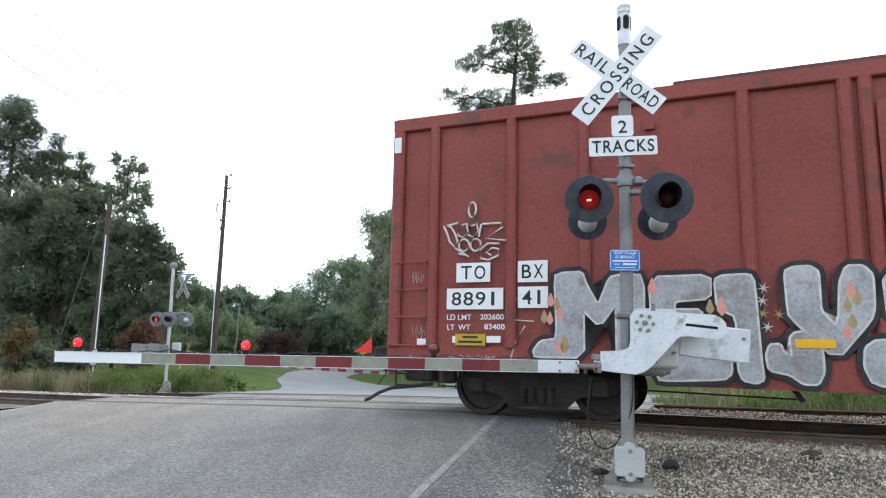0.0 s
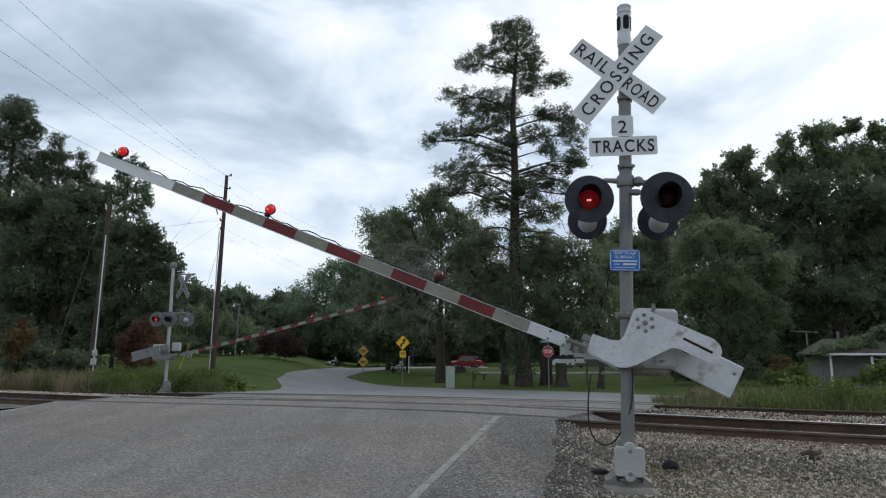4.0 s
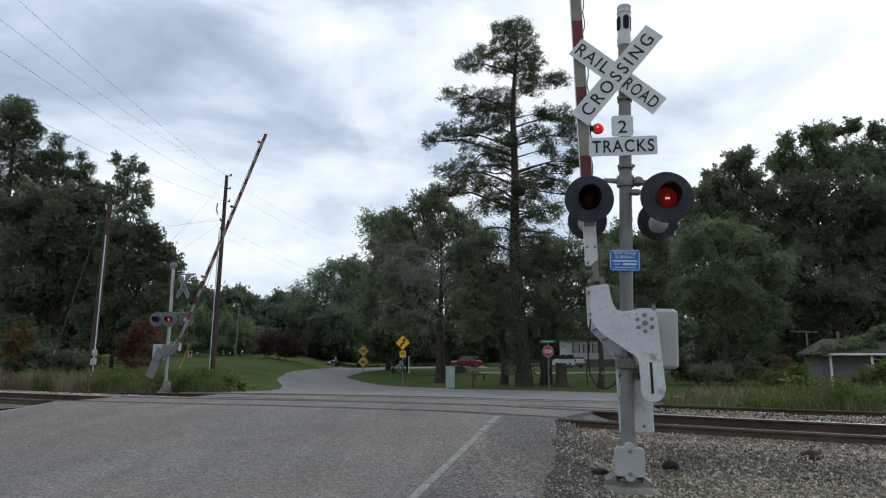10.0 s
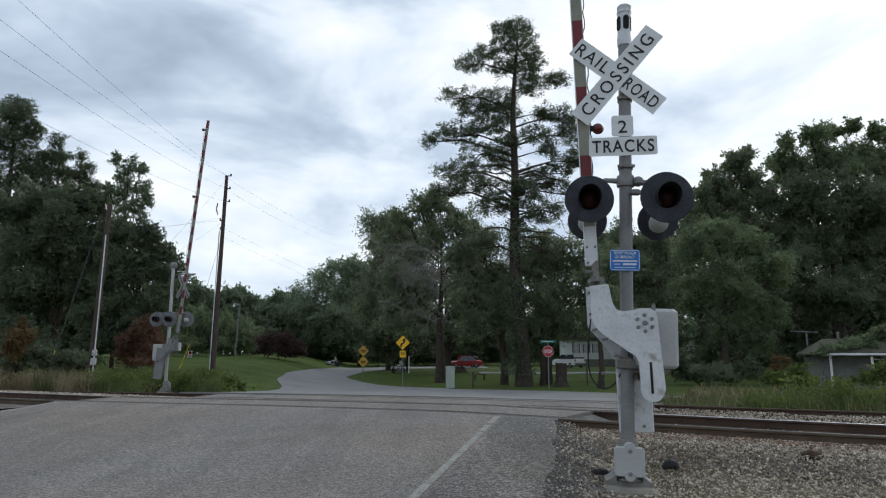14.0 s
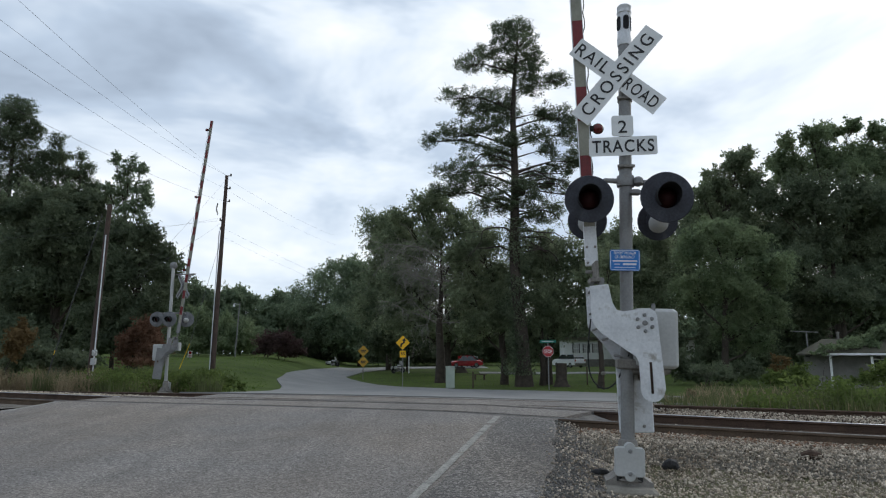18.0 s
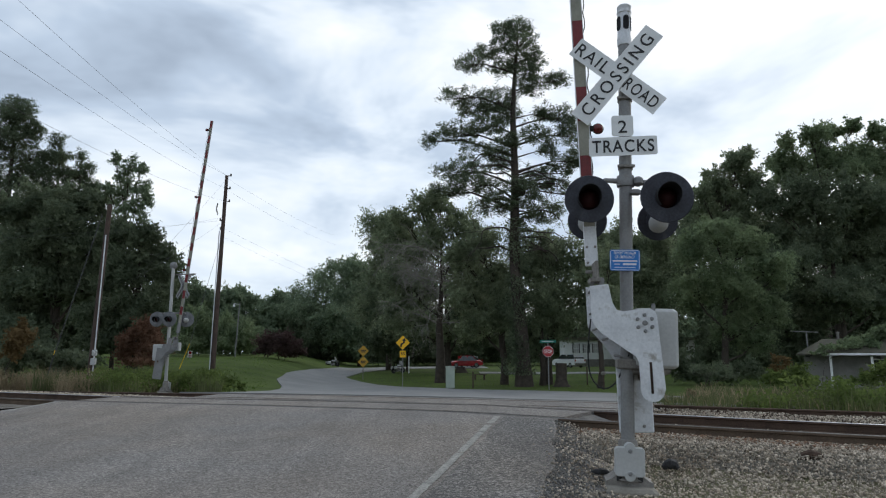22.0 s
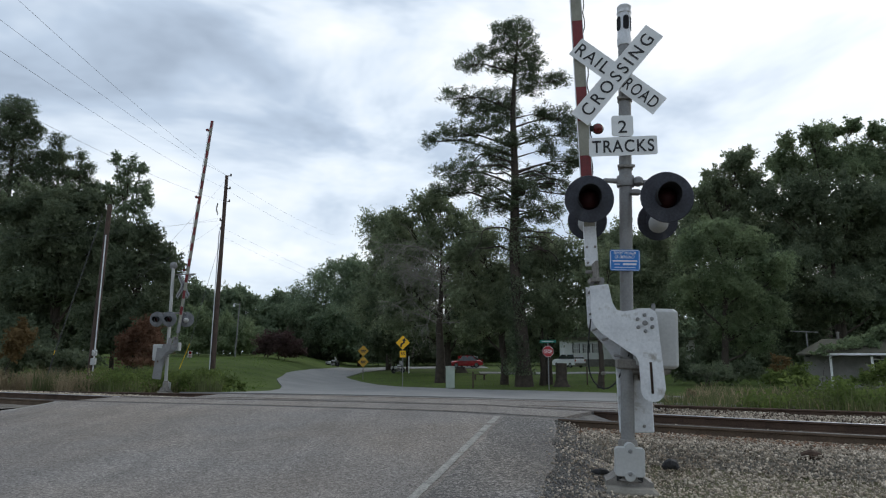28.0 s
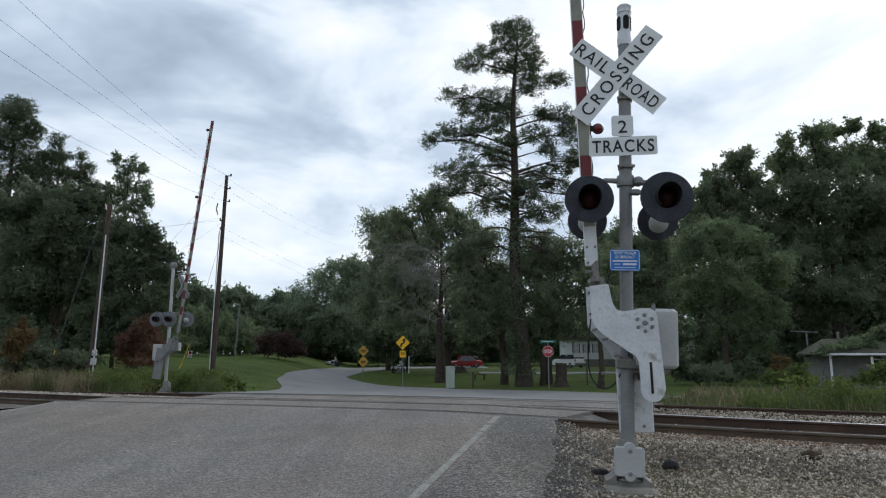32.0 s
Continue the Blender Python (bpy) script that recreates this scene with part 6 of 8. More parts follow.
        part("ivy", quads("ivy", leaf_quads(c, 0.16, rng), LEAF_SHADED), None, t, "dark ivy round the lower trunk")
    return t


def bare_tree(x, y, seed, trunk, lo, hi, reach, lift, sag, limbs, label):
    """A leafless tree: limbs leave the trunk between lo and hi, then sag or rise into fine twigs."""
    rng = np.random.default_rng(seed)
    t = thing("bare_tree", pose(x, y, land_z(x, y) - 0.05), label, "tree")
    wood = Shape()
    wood.tube([(0, 0, 0), (0.05, 0, hi * 0.2), (-0.08, 0, hi * 0.42), (0.1, 0, hi * 0.7), (0.1, 0, hi)], [trunk * 1.35, trunk, trunk * 0.8, trunk * 0.5, trunk * 0.18], 9)
    twigs = Shape()
    def grow(p, d, length, r, level):
        pts = [p]
        for _ in range(5):
            d = (d + Vector((rng.normal() * 0.20, rng.normal() * 0.20, rng.normal() * 0.14 - (sag if level else sag * 0.5)))).normalized()
            pts.append(pts[-1] + d * length / 5)
        twigs.tube(pts, [r, r * 0.85, r * 0.7, r * 0.5, r * 0.35, r * 0.15], 5 if level < 1 else 3, caps=False)
        if level < 2:
            for _ in range(8):
                q = pts[int(rng.integers(1, 6))]
                e = (d + Vector((rng.normal() * 0.7, rng.normal() * 0.7, rng.normal() * 0.5))).normalized()
                grow(q, e, length * rng.uniform(0.35, 0.6), max(0.012, r * 0.42), level + 1)
    for k in range(limbs):
        a = 2 * math.pi * k / limbs + rng.uniform(-0.2, 0.2)
        grow(Vector((0, 0, rng.uniform(lo, hi))), Vector((math.cos(a), math.sin(a), rng.uniform(lift - 0.3, lift + 0.3))).normalized(), reach * rng.uniform(0.75, 1.15), 0.055, 0)
    part("trunk", wood, BARK, t, "dark trunk", smooth=True)
    part("twig_crown", twigs, DEAD_BARK, t, "grey bare twigs")


def stump(x, y, r, h, name, label):
    sh = Shape().lathe([(r * 1.7, 0.0), (r * 1.25, 0.25), (r * 1.02, 0.6), (r, h * 0.6), (r * 0.95, h), (0, h + 0.03)], "z", sides=14)
    for i, v in enumerate(sh.v):
        k = 1 + 0.12 * noise.noise(Vector((v[0] * 3, v[1] * 3, v[2])))
        sh.v[i] = (v[0] * k, v[1] * k, v[2])
    t = thing(name, pose(x, y, land_z(x, y) - 0.05), label, "tree stump" if name == "tree_stump" else "tree")
    part("trunk", sh, BARK, t, smooth=True)
    return t


def blades(name, spots, heights, width, mat, label, category, lean=0.35, seed=3):
    """Grass or weed blades as narrow bent strips in one mesh."""
    rng = np.random.default_rng(seed)
    n = len(spots)
    a = rng.uniform(0, 2 * math.pi, n)
    d = np.stack([np.cos(a), np.sin(a), np.zeros(n)], 1)
    sd = np.stack([-np.sin(a), np.cos(a), np.zeros(n)], 1) * (width * rng.uniform(0.6, 1.3, (n, 1)))
    hh = heights[:, None]
    up = np.array([0, 0, 1.0])
    ln_ = lean * rng.uniform(0.1, 1.0, (n, 1))
    mid = spots + up * hh * 0.55 + d * hh * ln_ * 0.35
    tip = spots + up * hh * (1 - 0.25 * ln_) + d * hh * ln_
    q1 = np.stack([spots - sd, spots + sd, mid + sd * 0.8, mid - sd * 0.8], 1)
    q2 = np.stack([mid - sd * 0.8, mid + sd * 0.8, tip + sd * 0.1, tip - sd * 0.1], 1)
    ob = new(name, quads(name, np.concatenate([q1, q2]), mat))
    return tagged(ob, label, category, kind="stuff")


def field(count, s_lim, n_lim, rng, keep=None):
    s, n = rng.uniform(*s_lim, count), rng.uniform(*n_lim, count)
    out = []
    for a, b in zip(s, n):
        x, y = place(a, b)
        if keep is None or keep(x, y, a, b):
            out.append((x, y, land_z(x, y) - 0.02))
    return np.array(out)


def make_weeds():
    rng = np.random.default_rng(21)
    patch = lambda x, y: noise.noise(Vector((x * 0.35, y * 0.35, 1.5)))
    right = lambda x, y, s, n: x > 0.315 * y
    left = lambda x, y, s, n: x < -0.335 * y and s < edge_at(min(n, 21), 0) - 1.2 - 0.32 * max(0, n - 16) and not (abs(x + 10.5 - (25 - y) * 0.42) < 0.9 and y < 25.6)
    p = field(34000, (-4.0, 26), (15.8, 33), rng, lambda x, y, s, n: right(x, y, s, n) and patch(x, y) > -0.25)
    blades("weeds", p, rng.uniform(0.2, 0.75, len(p)) * np.array([(0.8 + 0.9 * patch(a[0], a[1])) * (0.6 + 0.6 * smooth_step(0.35, 0.6, a[0] / a[1])) for a in p]), 0.012, WEED, "tall green weeds beside the tracks", "weeds")
    p = field(6500, (-4, 26), (15.9, 32), rng, lambda x, y, s, n: right(x, y, s, n) and patch(x + 9, y) > 0.0)
    blades("dry_grass", p, rng.uniform(0.15, 0.55, len(p)), 0.007, STRAW, "dry straw-coloured grass beside the tracks", "grass", 0.8, 4)
    p = field(20000, (-34, -14), (16.4, 24), rng, lambda x, y, s, n: left(x, y, s, n) and patch(x, y) > -0.3 and (x > -0.56 * y or patch(x * 2, y) > 0.3))
    blades("weeds", p, rng.uniform(0.3, 1.0, len(p)) * (0.8 + 0.7 * np.array([patch(a[0], a[1]) for a in p])), 0.014, WEED, "tall green weeds along the far track", "weeds", seed=6)
    p = field(17000, (-36, -15), (16.2, 21), rng, lambda x, y, s, n: left(x, y, s, n) and patch(x + 9, y) > -0.05)
    blades("dry_grass", p, rng.uniform(0.45, 1.25, len(p)) * np.array([0.6 + 0.4 * (1 - smooth_step(-0.62, -0.50, a[0] / a[1])) for a in p]) * rng.uniform(0.5, 1.0, len(p)), 0.010, STRAW, "tall dry straw-coloured grass", "grass", 0.9, 7)
    p = field(9000, (-36, -15), (16.3, 18.6), rng, lambda x, y, s, n: left(x, y, s, n) and x < -0.535 * y and patch(x * 1.6, y * 1.6) > -0.12)
    blades("dry_grass", p, rng.uniform(0.5, 1.35, len(p)) * np.array([0.85 + 0.6 * patch(a[0] * 1.6, a[1] * 1.6) for a in p]), 0.008, STRAW, "feathery pale straw grass in loose tufts", "grass", 1.1, 17)
    p = field(22000, (-6, 20), (22, 40), rng, lambda x, y, s, n: x > 0.37 * y and x < 0.62 * y and patch(x + 4, y) > -0.35)
    blades("weeds", p, rng.uniform(0.3, 0.95, len(p)) * np.array([0.75 + 0.6 * patch(a[0] + 2, a[1]) for a in p]), 0.016, WEED, "rough grass and weeds before the shed", "weeds", 0.6, 14)
    p = field(7000, (-6, 20), (22, 40), rng, lambda x, y, s, n: 0.37 * y < x < 0.56 * y and patch(x + 7, y) > -0.1)
    blades("dry_grass", p, rng.uniform(0.3, 0.9, len(p)), 0.013, STRAW, "dry grass heads before the shed", "grass", 0.7, 15)
    # broad-leaved weeds among the grass
    for seed, s_lim, n_lim, keep, mat, label in ((8, (-2, 20), (17.0, 22.5), right, WEED_BRIGHT, "bright green broad-leaved weeds"), (9, (-32, -15), (17, 23), lambda x, y, s, n: left(x, y, s, n) and x > -0.56 * y, WEED_BRIGHT, "leafy green weeds")):
        rr = np.random.default_rng(seed)
        roots = field(800 if seed == 8 else 700, s_lim, n_lim, rr, lambda x, y, s, n: keep(x, y, s, n) and patch(x + 3, y * 1.3) > (-0.12 if seed == 9 or x > 0.45 * y else 0.25))
        cs = []
        for r in roots:
            h = rr.uniform(0.25, 0.8 if seed == 8 else 0.95) * (0.65 + 1.0 * smooth_step(0.45, 0.54, r[0] / r[1]) - 0.65 * smooth_step(0.57, 0.62, r[0] / r[1]) if seed == 8 else 1)
            k = int(110 * h)
            f = rr.uniform(0.1, 1, k)
            cs.append(np.stack([r[0] + rr.normal(size=k) * 0.2, r[1] + rr.normal(size=k) * 0.2, r[2] + f * h], 1))
        c = np.concatenate(cs)
        tagged(new("broadleaf_weeds", quads("broadleaf_weeds", leaf_quads(c, 0.10, rr, 1.4), mat)), label, "weeds", kind="stuff")
    # mown lawn, as short blades on its nearer edges
    rr = np.random.default_rng(31)
    lx, ly = rr.uniform(-10, 26, 14000), rr.uniform(41, 72, 14000)
    ok = [(a, b, land_z(a, b) - 0.01) for a, b in zip(lx, ly) if not (a > 12 and b < 58) and b > 46.5 - 0.42 * a * (1 if a > 0 else 0.9) and a > -9.5 + 0.0 * b and not (b > 62 and a < -9) and (a > -3 or b > 48.8 - (a + 3) * 2.4)]
    p = np.array(ok)
    blades("lawn_grass", p, rr.uniform(0.03, 0.07, len(p)), 0.02, GRASS, "short mown lawn grass", "grass", 0.6, 11)
    lx, ly = rr.uniform(-40, -8, 14000), rr.uniform(27, 75, 14000)
    ok = [(a, b, land_z(a, b) - 0.01) for a, b in zip(lx, ly) if a < table(((27, -8.2), (32, -8.8), (39.6, -10.4), (46, -12.4), (54, -13.6), (75, -17)), b) - 0.2]
    p = np.array(ok)
    blades("lawn_grass", p, rr.uniform(0.03, 0.09, len(p)), 0.02, GRASS, "short mown grass on the rising lawn", "grass", 0.6, 12)


leafy("oak_tree", -26.39, 44, 0.35, [(-3.3, 10.6, 2.0, 1.2), (-0.8, 10.9, 2.0, 1.2), (1.2, 11.2, 1.6, 1.1), (-2.6, 7.9, 2.7, 1.8), (0.4, 8.7, 2.3, 1.8), (2.4, 9.1, 1.4, 1.6), (-0.3, 5.5, 3.1, 1.7), (-3.0, 4.2, 2.3, 1.7), (2.0, 5.7, 1.7, 1.7), (-1.3, 2.5, 2.1, 1.3)], 0.19, LEAF_SHADED, "large dark green oak with a dense crown")
leafy("oak_tree", -19.92, 42, 0.3, [(-1.4, 9.0, 1.2, 1.0), (0.0, 8.7, 1.2, 1.1), (1.3, 7.7, 0.9, 1.0), (-0.7, 6.5, 1.9, 1.5), (1.4, 5.7, 1.3, 1.5), (-1.6, 4.6, 1.5, 1.5), (0.7, 3.9, 1.6, 1.5), (-0.7, 2.4, 1.6, 1.2), (2.1, 6.4, 0.5, 1.0), (-2.6, 2.2, 1.2, 1.3)], 0.18, LEAF_SHADED, "dark green oak leaning towards the tracks")
leafy("wood_tree", -36.0, 58, 0.3, [(-4.5, 9.5, 2.6, 2.4), (0.5, 9.5, 2.6, 2.4), (4.5, 9.0, 2.2, 2.2), (-4.0, 5.2, 2.8, 2.4), (0.8, 5.2, 2.8, 2.4), (5.2, 5.0, 2.6, 2.2), (-3.0, 2.2, 2.6, 1.8), (2.5, 2.2, 2.6, 1.8), (7.5, 2.4, 2.6, 1.8)], 0.34, LEAF_SHADED, "shadowy tree behind the oaks")
leafy("bush", -9.0, 25.6, 0.02, [(-0.3, 0.55, 0.45, 0.4), (0.5, 0.4, 0.4, 0.3), (-0.9, 0.4, 0.4, 0.3), (1.1, 0.25, 0.3, 0.2)], 0.07, WEED_BRIGHT, "low olive green brush beside the far track", cover=0.35)
leafy("slender_tree", -22.0, 43.5, 0.12, [(-0.9, 14.5, 0.35, 0.7), (0.1, 14.1, 0.5, 0.7), (-0.4, 13.1, 0.7, 0.8), (1.0, 13.7, 0.5, 0.7), (0.8, 12.6, 0.8, 0.8), (1.5, 11.6, 0.6, 0.8), (-0.2, 11.9, 0.8, 0.8), (0.8, 10.9, 0.9, 0.8), (-1.2, 12.3, 0.5, 0.7)], 0.11, LEAF_FAR, "slender tree with sparse pale leaves", cover=0.5)
leafy("bush", -24.53, 36, 0.05, [(0.5, 2.1, 1.4, 1.2), (2.0, 1.3, 1.6, 0.9), (3.6, 0.9, 1.6, 0.8)], 0.16, LEAF_SHADED, "loose green bush beside the far track")
leafy("bush", -21.99, 33, 0.03, [(0.5, 2.0, 0.5, 1.1), (0.6, 2.6, 0.3, 0.7)], 0.14, LEAF_DRY, "small bush with brown dead leaves")
leafy("bush", -17.64, 37, 0.05, [(0.4, 2.0, 1.25, 1.15), (-0.4, 1.8, 0.6, 0.9), (1.2, 1.9, 0.6, 1.0), (0.3, 2.8, 0.85, 0.55), (0.4, 1.0, 1.1, 0.4)], 0.13, LEAF_RED, "round bush with rust-brown foliage", cover=0.7)
leafy("far_tree", -36.7, 95, 0.2, [(-0.0, 9.1, 2.2, 1.6), (1.7, 8.0, 1.7, 1.5), (-1.0, 5.0, 3.2, 3.4)], 0.42, LEAF_FAR, "far green tree in the tree line")
leafy("far_tree", -32.25, 100, 0.2, [(0.1, 8.7, 2.5, 1.6), (2.1, 7.5, 2.1, 1.5), (-1.3, 5.2, 3.8, 3.2), (2.3, 3.6, 3.4, 2.9)], 0.42, LEAF_FAR, "far green tree in the tree line")
leafy("far_tree", -29.63, 110, 0.2, [(-0.7, 7.8, 2.4, 1.6), (2.2, 8.7, 2.1, 1.7), (0.4, 4.8, 4.7, 3.1), (5.2, 5.6, 4.7, 3.2)], 0.42, LEAF_FAR, "far green tree in the tree line")
leafy("far_tree", -19.4, 105, 0.25, [(-1.4, 13.3, 2.0, 1.6), (-4.0, 10.4, 2.0, 2.0), (1.4, 14.9, 2.2, 1.6), (3.9, 14.6, 2.2, 1.6), (0.7, 11.3, 4.0, 2.4), (4.5, 11.5, 3.0, 2.4), (-2.0, 7.6, 3.8, 2.6), (3.6, 6.0, 5.0, 3.2)], 0.3, LEAF_FAR, "far spreading tree above the bend of the road", cover=0.42)
leafy("far_tree", -12.76, 100, 0.25, [(-0.8, 14.2, 2.7, 2.7), (1.0, 11.1, 3.5, 4.4), (-1.6, 7.6, 4.4, 4.4), (0.2, 4.2, 4.3, 3.5)], 0.4, LEAF_FAR, "far green tree in the tree line")
leafy("hedge", -28.58, 84, 0.05, [(0.2, 2.2, 2.8, 2.3), (-3.1, 2.9, 2.8, 2.9), (2.7, 2.2, 2.5, 2.2)], 0.22, LEAF_MID, "loose green hedge on the lawn")
leafy("thicket", -17.7, 103, 0.06, [(-2.7, 2.0, 2.7, 2.7), (1.3, 1.6, 3.2, 2.7), (4.8, 1.8, 3.2, 2.8), (0.3, 4.9, 3.9, 3.0), (-4.6, 3.6, 2.7, 3.0)], 0.36, LEAF_SHADED, "dark thicket beyond the bend of the road")
leafy("bush", -18.62, 74, 0.05, [(-1.2, 1.4, 1.2, 1.2), (0.3, 1.6, 1.5, 1.4), (1.6, 1.0, 1.2, 1.2), (0.5, 2.6, 1.0, 0.6)], 0.2, LEAF_MAROON, "round maroon-brown bush beside the bend")
leafy("oak_tree", -6.66, 80, 0.3, [(-0.2, 18.0, 2.6, 2.5), (-1.5, 15.8, 1.6, 1.9), (1.4, 15.1, 3.2, 3.3), (0.0, 10.8, 3.5, 3.6), (-0.6, 6.6, 3.5, 3.9)], 0.25, LEAF_DARK, "broad dark tree beside the road bend", cover=0.75)
leafy("oak_tree", 0.6, 64, 0.3, [(-4.8, 15.6, 1.5, 1.3), (-5.8, 13.7, 1.0, 1.3), (-2.9, 16.5, 1.8, 1.3), (-0.9, 17.1, 1.8, 1.3), (-4.1, 12.6, 2.4, 2.0), (-1.4, 13.2, 2.6, 2.3), (-4.8, 9.6, 2.1, 2.0), (-1.8, 8.6, 2.8, 2.5), (-5.3, 6.2, 2.0, 2.0), (-2.5, 4.6, 2.5, 1.6), (1.1, 14.9, 2.1, 2.1), (1.9, 10.9, 2.5, 2.5), (2.7, 6.9, 2.5, 2.2), (1.0, 4.4, 2.2, 1.4)], 0.22, LEAF_DARK, "broad dark tree with low branches", cover=0.62)
leafy("oak_tree", 4.9, 52, 0.28, [(-1.8, 11.3, 1.9, 1.6), (-3.4, 10.2, 1.4, 1.4), (-1.0, 8.1, 2.0, 1.8), (-2.1, 4.9, 1.8, 1.5), (0.1, 5.4, 1.6, 1.6), (-3.2, 7.2, 1.5, 1.6)], 0.20, LEAF_DARK, "leafy tree on the lawn beside the pine", cover=0.75)
leafy("ivy_tree", 7.68, 50.5, 0.22, [(-0.7, 9.2, 1.4, 1.5), (0.2, 6.2, 1.6, 1.9), (-0.8, 3.7, 1.0, 1.3), (1.2, 4.6, 1.1, 1.6), (-2.3, 7.1, 1.2, 1.8)], 0.17, LEAF_DARK, "slim tree hung with dark ivy beside the pine", droop=0.5, cover=0.75)
leafy("oak_tree", 8.34, 52, 0.28, [(-0.2, 10.9, 1.6, 1.9), (0.9, 9.5, 2.1, 2.8), (3.4, 8.6, 2.1, 2.8), (1.0, 6.3, 2.3, 2.3), (4.2, 6.5, 2.1, 2.1), (5.3, 9.0, 1.8, 2.3)], 0.23, LEAF_DARK, "leafy dark tree near the stop sign", cover=0.55)
leafy("oak_tree", 11.2, 46.6, 0.2, [(-0.3, 4.8, 1.1, 1.2), (0.5, 6.6, 1.4, 1.4), (-0.6, 8.0, 1.1, 1.0), (0.9, 8.6, 0.9, 0.9)], 0.2, LEAF_DARK, "slim dark tree beside the mailbox", cover=0.6)
leafy("oak_tree", 13.82, 108, 0.25, [(-3.7, 5.0, 4.4, 3.9), (1.5, 4.1, 4.3, 3.5), (8.4, 4.1, 5.2, 3.0), (-10.7, 4.1, 4.3, 3.5), (-15.9, 3.3, 4.3, 3.0)], 0.34, LEAF_SHADED, "tall dark tree shading the parked cars")
leafy("oak_tree", 21.66, 75, 0.3, [(-0.3, 12.1, 3.0, 4.1), (1.5, 8.8, 3.0, 4.7), (-2.3, 14.2, 2.1, 2.4), (1.3, 4.9, 3.3, 3.3), (2.7, 13.5, 2.7, 3.4)], 0.26, LEAF_DARK, "leafy dark oak past the stop sign")
leafy("oak_tree", 31.21, 70, 0.35, [(-2.7, 19.5, 1.4, 1.1), (-0.8, 21.0, 1.4, 1.3), (1.6, 23.0, 1.8, 1.5), (3.2, 24.2, 0.9, 0.8), (0.7, 19.7, 2.5, 2.0), (3.6, 20.4, 1.5, 2.1), (-2.0, 17.0, 2.2, 1.9), (1.4, 16.2, 2.6, 2.2)], 0.25, LEAF_DARK, "tall dark oak in the wood beside the shed")
leafy("oak_tree", 42.68, 72, 0.4, [(-3.7, 23.7, 1.3, 1.3), (-2.5, 26.1, 1.2, 1.0), (-0.1, 26.7, 1.6, 1.2), (2.6, 27.6, 1.4, 1.1), (5.1, 28.1, 1.1, 0.9), (-1.8, 22.9, 2.5, 2.0), (2.2, 23.6, 3.1, 2.5), (6.1, 23.9, 2.5, 2.2), (8.2, 27.4, 1.3, 1.2), (11.1, 27.2, 2.4, 2.0), (10.0, 23.1, 2.6, 2.6), (7.5, 19.5, 3.0, 2.6)], 0.25, LEAF_MID, "tall oak with a high uneven crown")
leafy("oak_tree", 40.26, 66, 0.4, [(-2.5, 17.3, 2.8, 2.4), (2.2, 17.0, 3.3, 2.6), (5.7, 16.4, 2.7, 3.0), (-1.8, 12.8, 2.8, 2.3), (2.9, 12.2, 3.2, 2.5), (5.9, 11.0, 2.5, 2.7), (-5.8, 17.6, 1.5, 1.8), (-5.0, 13.5, 2.2, 2.4)], 0.25, LEAF_SHADED, "broad shadowy oak filling the wood")
leafy("oak_tree", 37.12, 60, 0.3, [(-2.5, 7.8, 2.2, 1.7), (1.2, 7.5, 2.8, 1.9), (4.0, 6.8, 2.0, 1.7), (-1.2, 5.4, 1.6, 1.0), (-4.4, 10.0, 2.0, 1.8)], 0.23, LEAF_SHADED, "shadowy lower tree behind the shed")
leafy("willow_oak", 23.81, 55, 0.3, [(-0.7, 12.6, 2.1, 1.2), (1.9, 11.5, 1.9, 1.4), (-2.4, 11.0, 1.5, 1.7), (3.8, 9.6, 1.9, 1.4), (0.3, 8.5, 2.5, 1.9), (5.2, 8.5, 1.1, 1.0), (-2.6, 7.6, 1.6, 1.6), (2.5, 6.1, 2.2, 1.8), (0.6, 4.6, 1.9, 1.3), (4.5, 6.1, 1.0, 1.4), (2.7, 3.3, 1.4, 1.1)], 0.17, LEAF_MID, "broad green oak with soft drooping branches", droop=1.0, cover=0.85)
leafy("thicket", 19.8, 49, 0.05, [(-2.4, 1.8, 1.1, 1.0), (-0.7, 0.8, 1.3, 0.6), (1.2, 0.9, 1.2, 0.6), (3.0, 1.2, 1.1, 0.7)], 0.18, LEAF_SHADED, "shady thicket beside the shed")
leafy("wood_tree", 39.63, 84, 0.35, [(-5.5, 17.1, 4.5, 3.7), (1.2, 16.3, 4.5, 4.1), (7.9, 16.3, 4.5, 4.1), (-6.0, 9.6, 4.4, 3.7), (0.6, 8.9, 4.4, 3.7), (7.2, 8.1, 4.4, 3.7), (-3.4, 3.7, 3.6, 2.9), (5.3, 3.4, 4.4, 2.9)], 0.4, LEAF_SHADED, "shadowy tree deep in the wood")
leafy("wood_tree", 55.5, 84, 0.35, [(-1.3, 15.6, 4.5, 4.5), (4.7, 15.6, 4.5, 4.5), (-2.2, 7.4, 4.4, 3.7), (3.0, 7.4, 3.7, 3.7), (-3.3, 3.7, 3.6, 2.9)], 0.4, LEAF_SHADED, "shadowy tree deep in the wood")
leafy("wood_tree", 26.9, 84, 0.3, [(0.2, 12.6, 3.7, 3.7), (-0.1, 6.6, 3.7, 3.3), (0.8, 3.0, 3.4, 2.6)], 0.4, LEAF_SHADED, "shadowy tree deep in the wood")
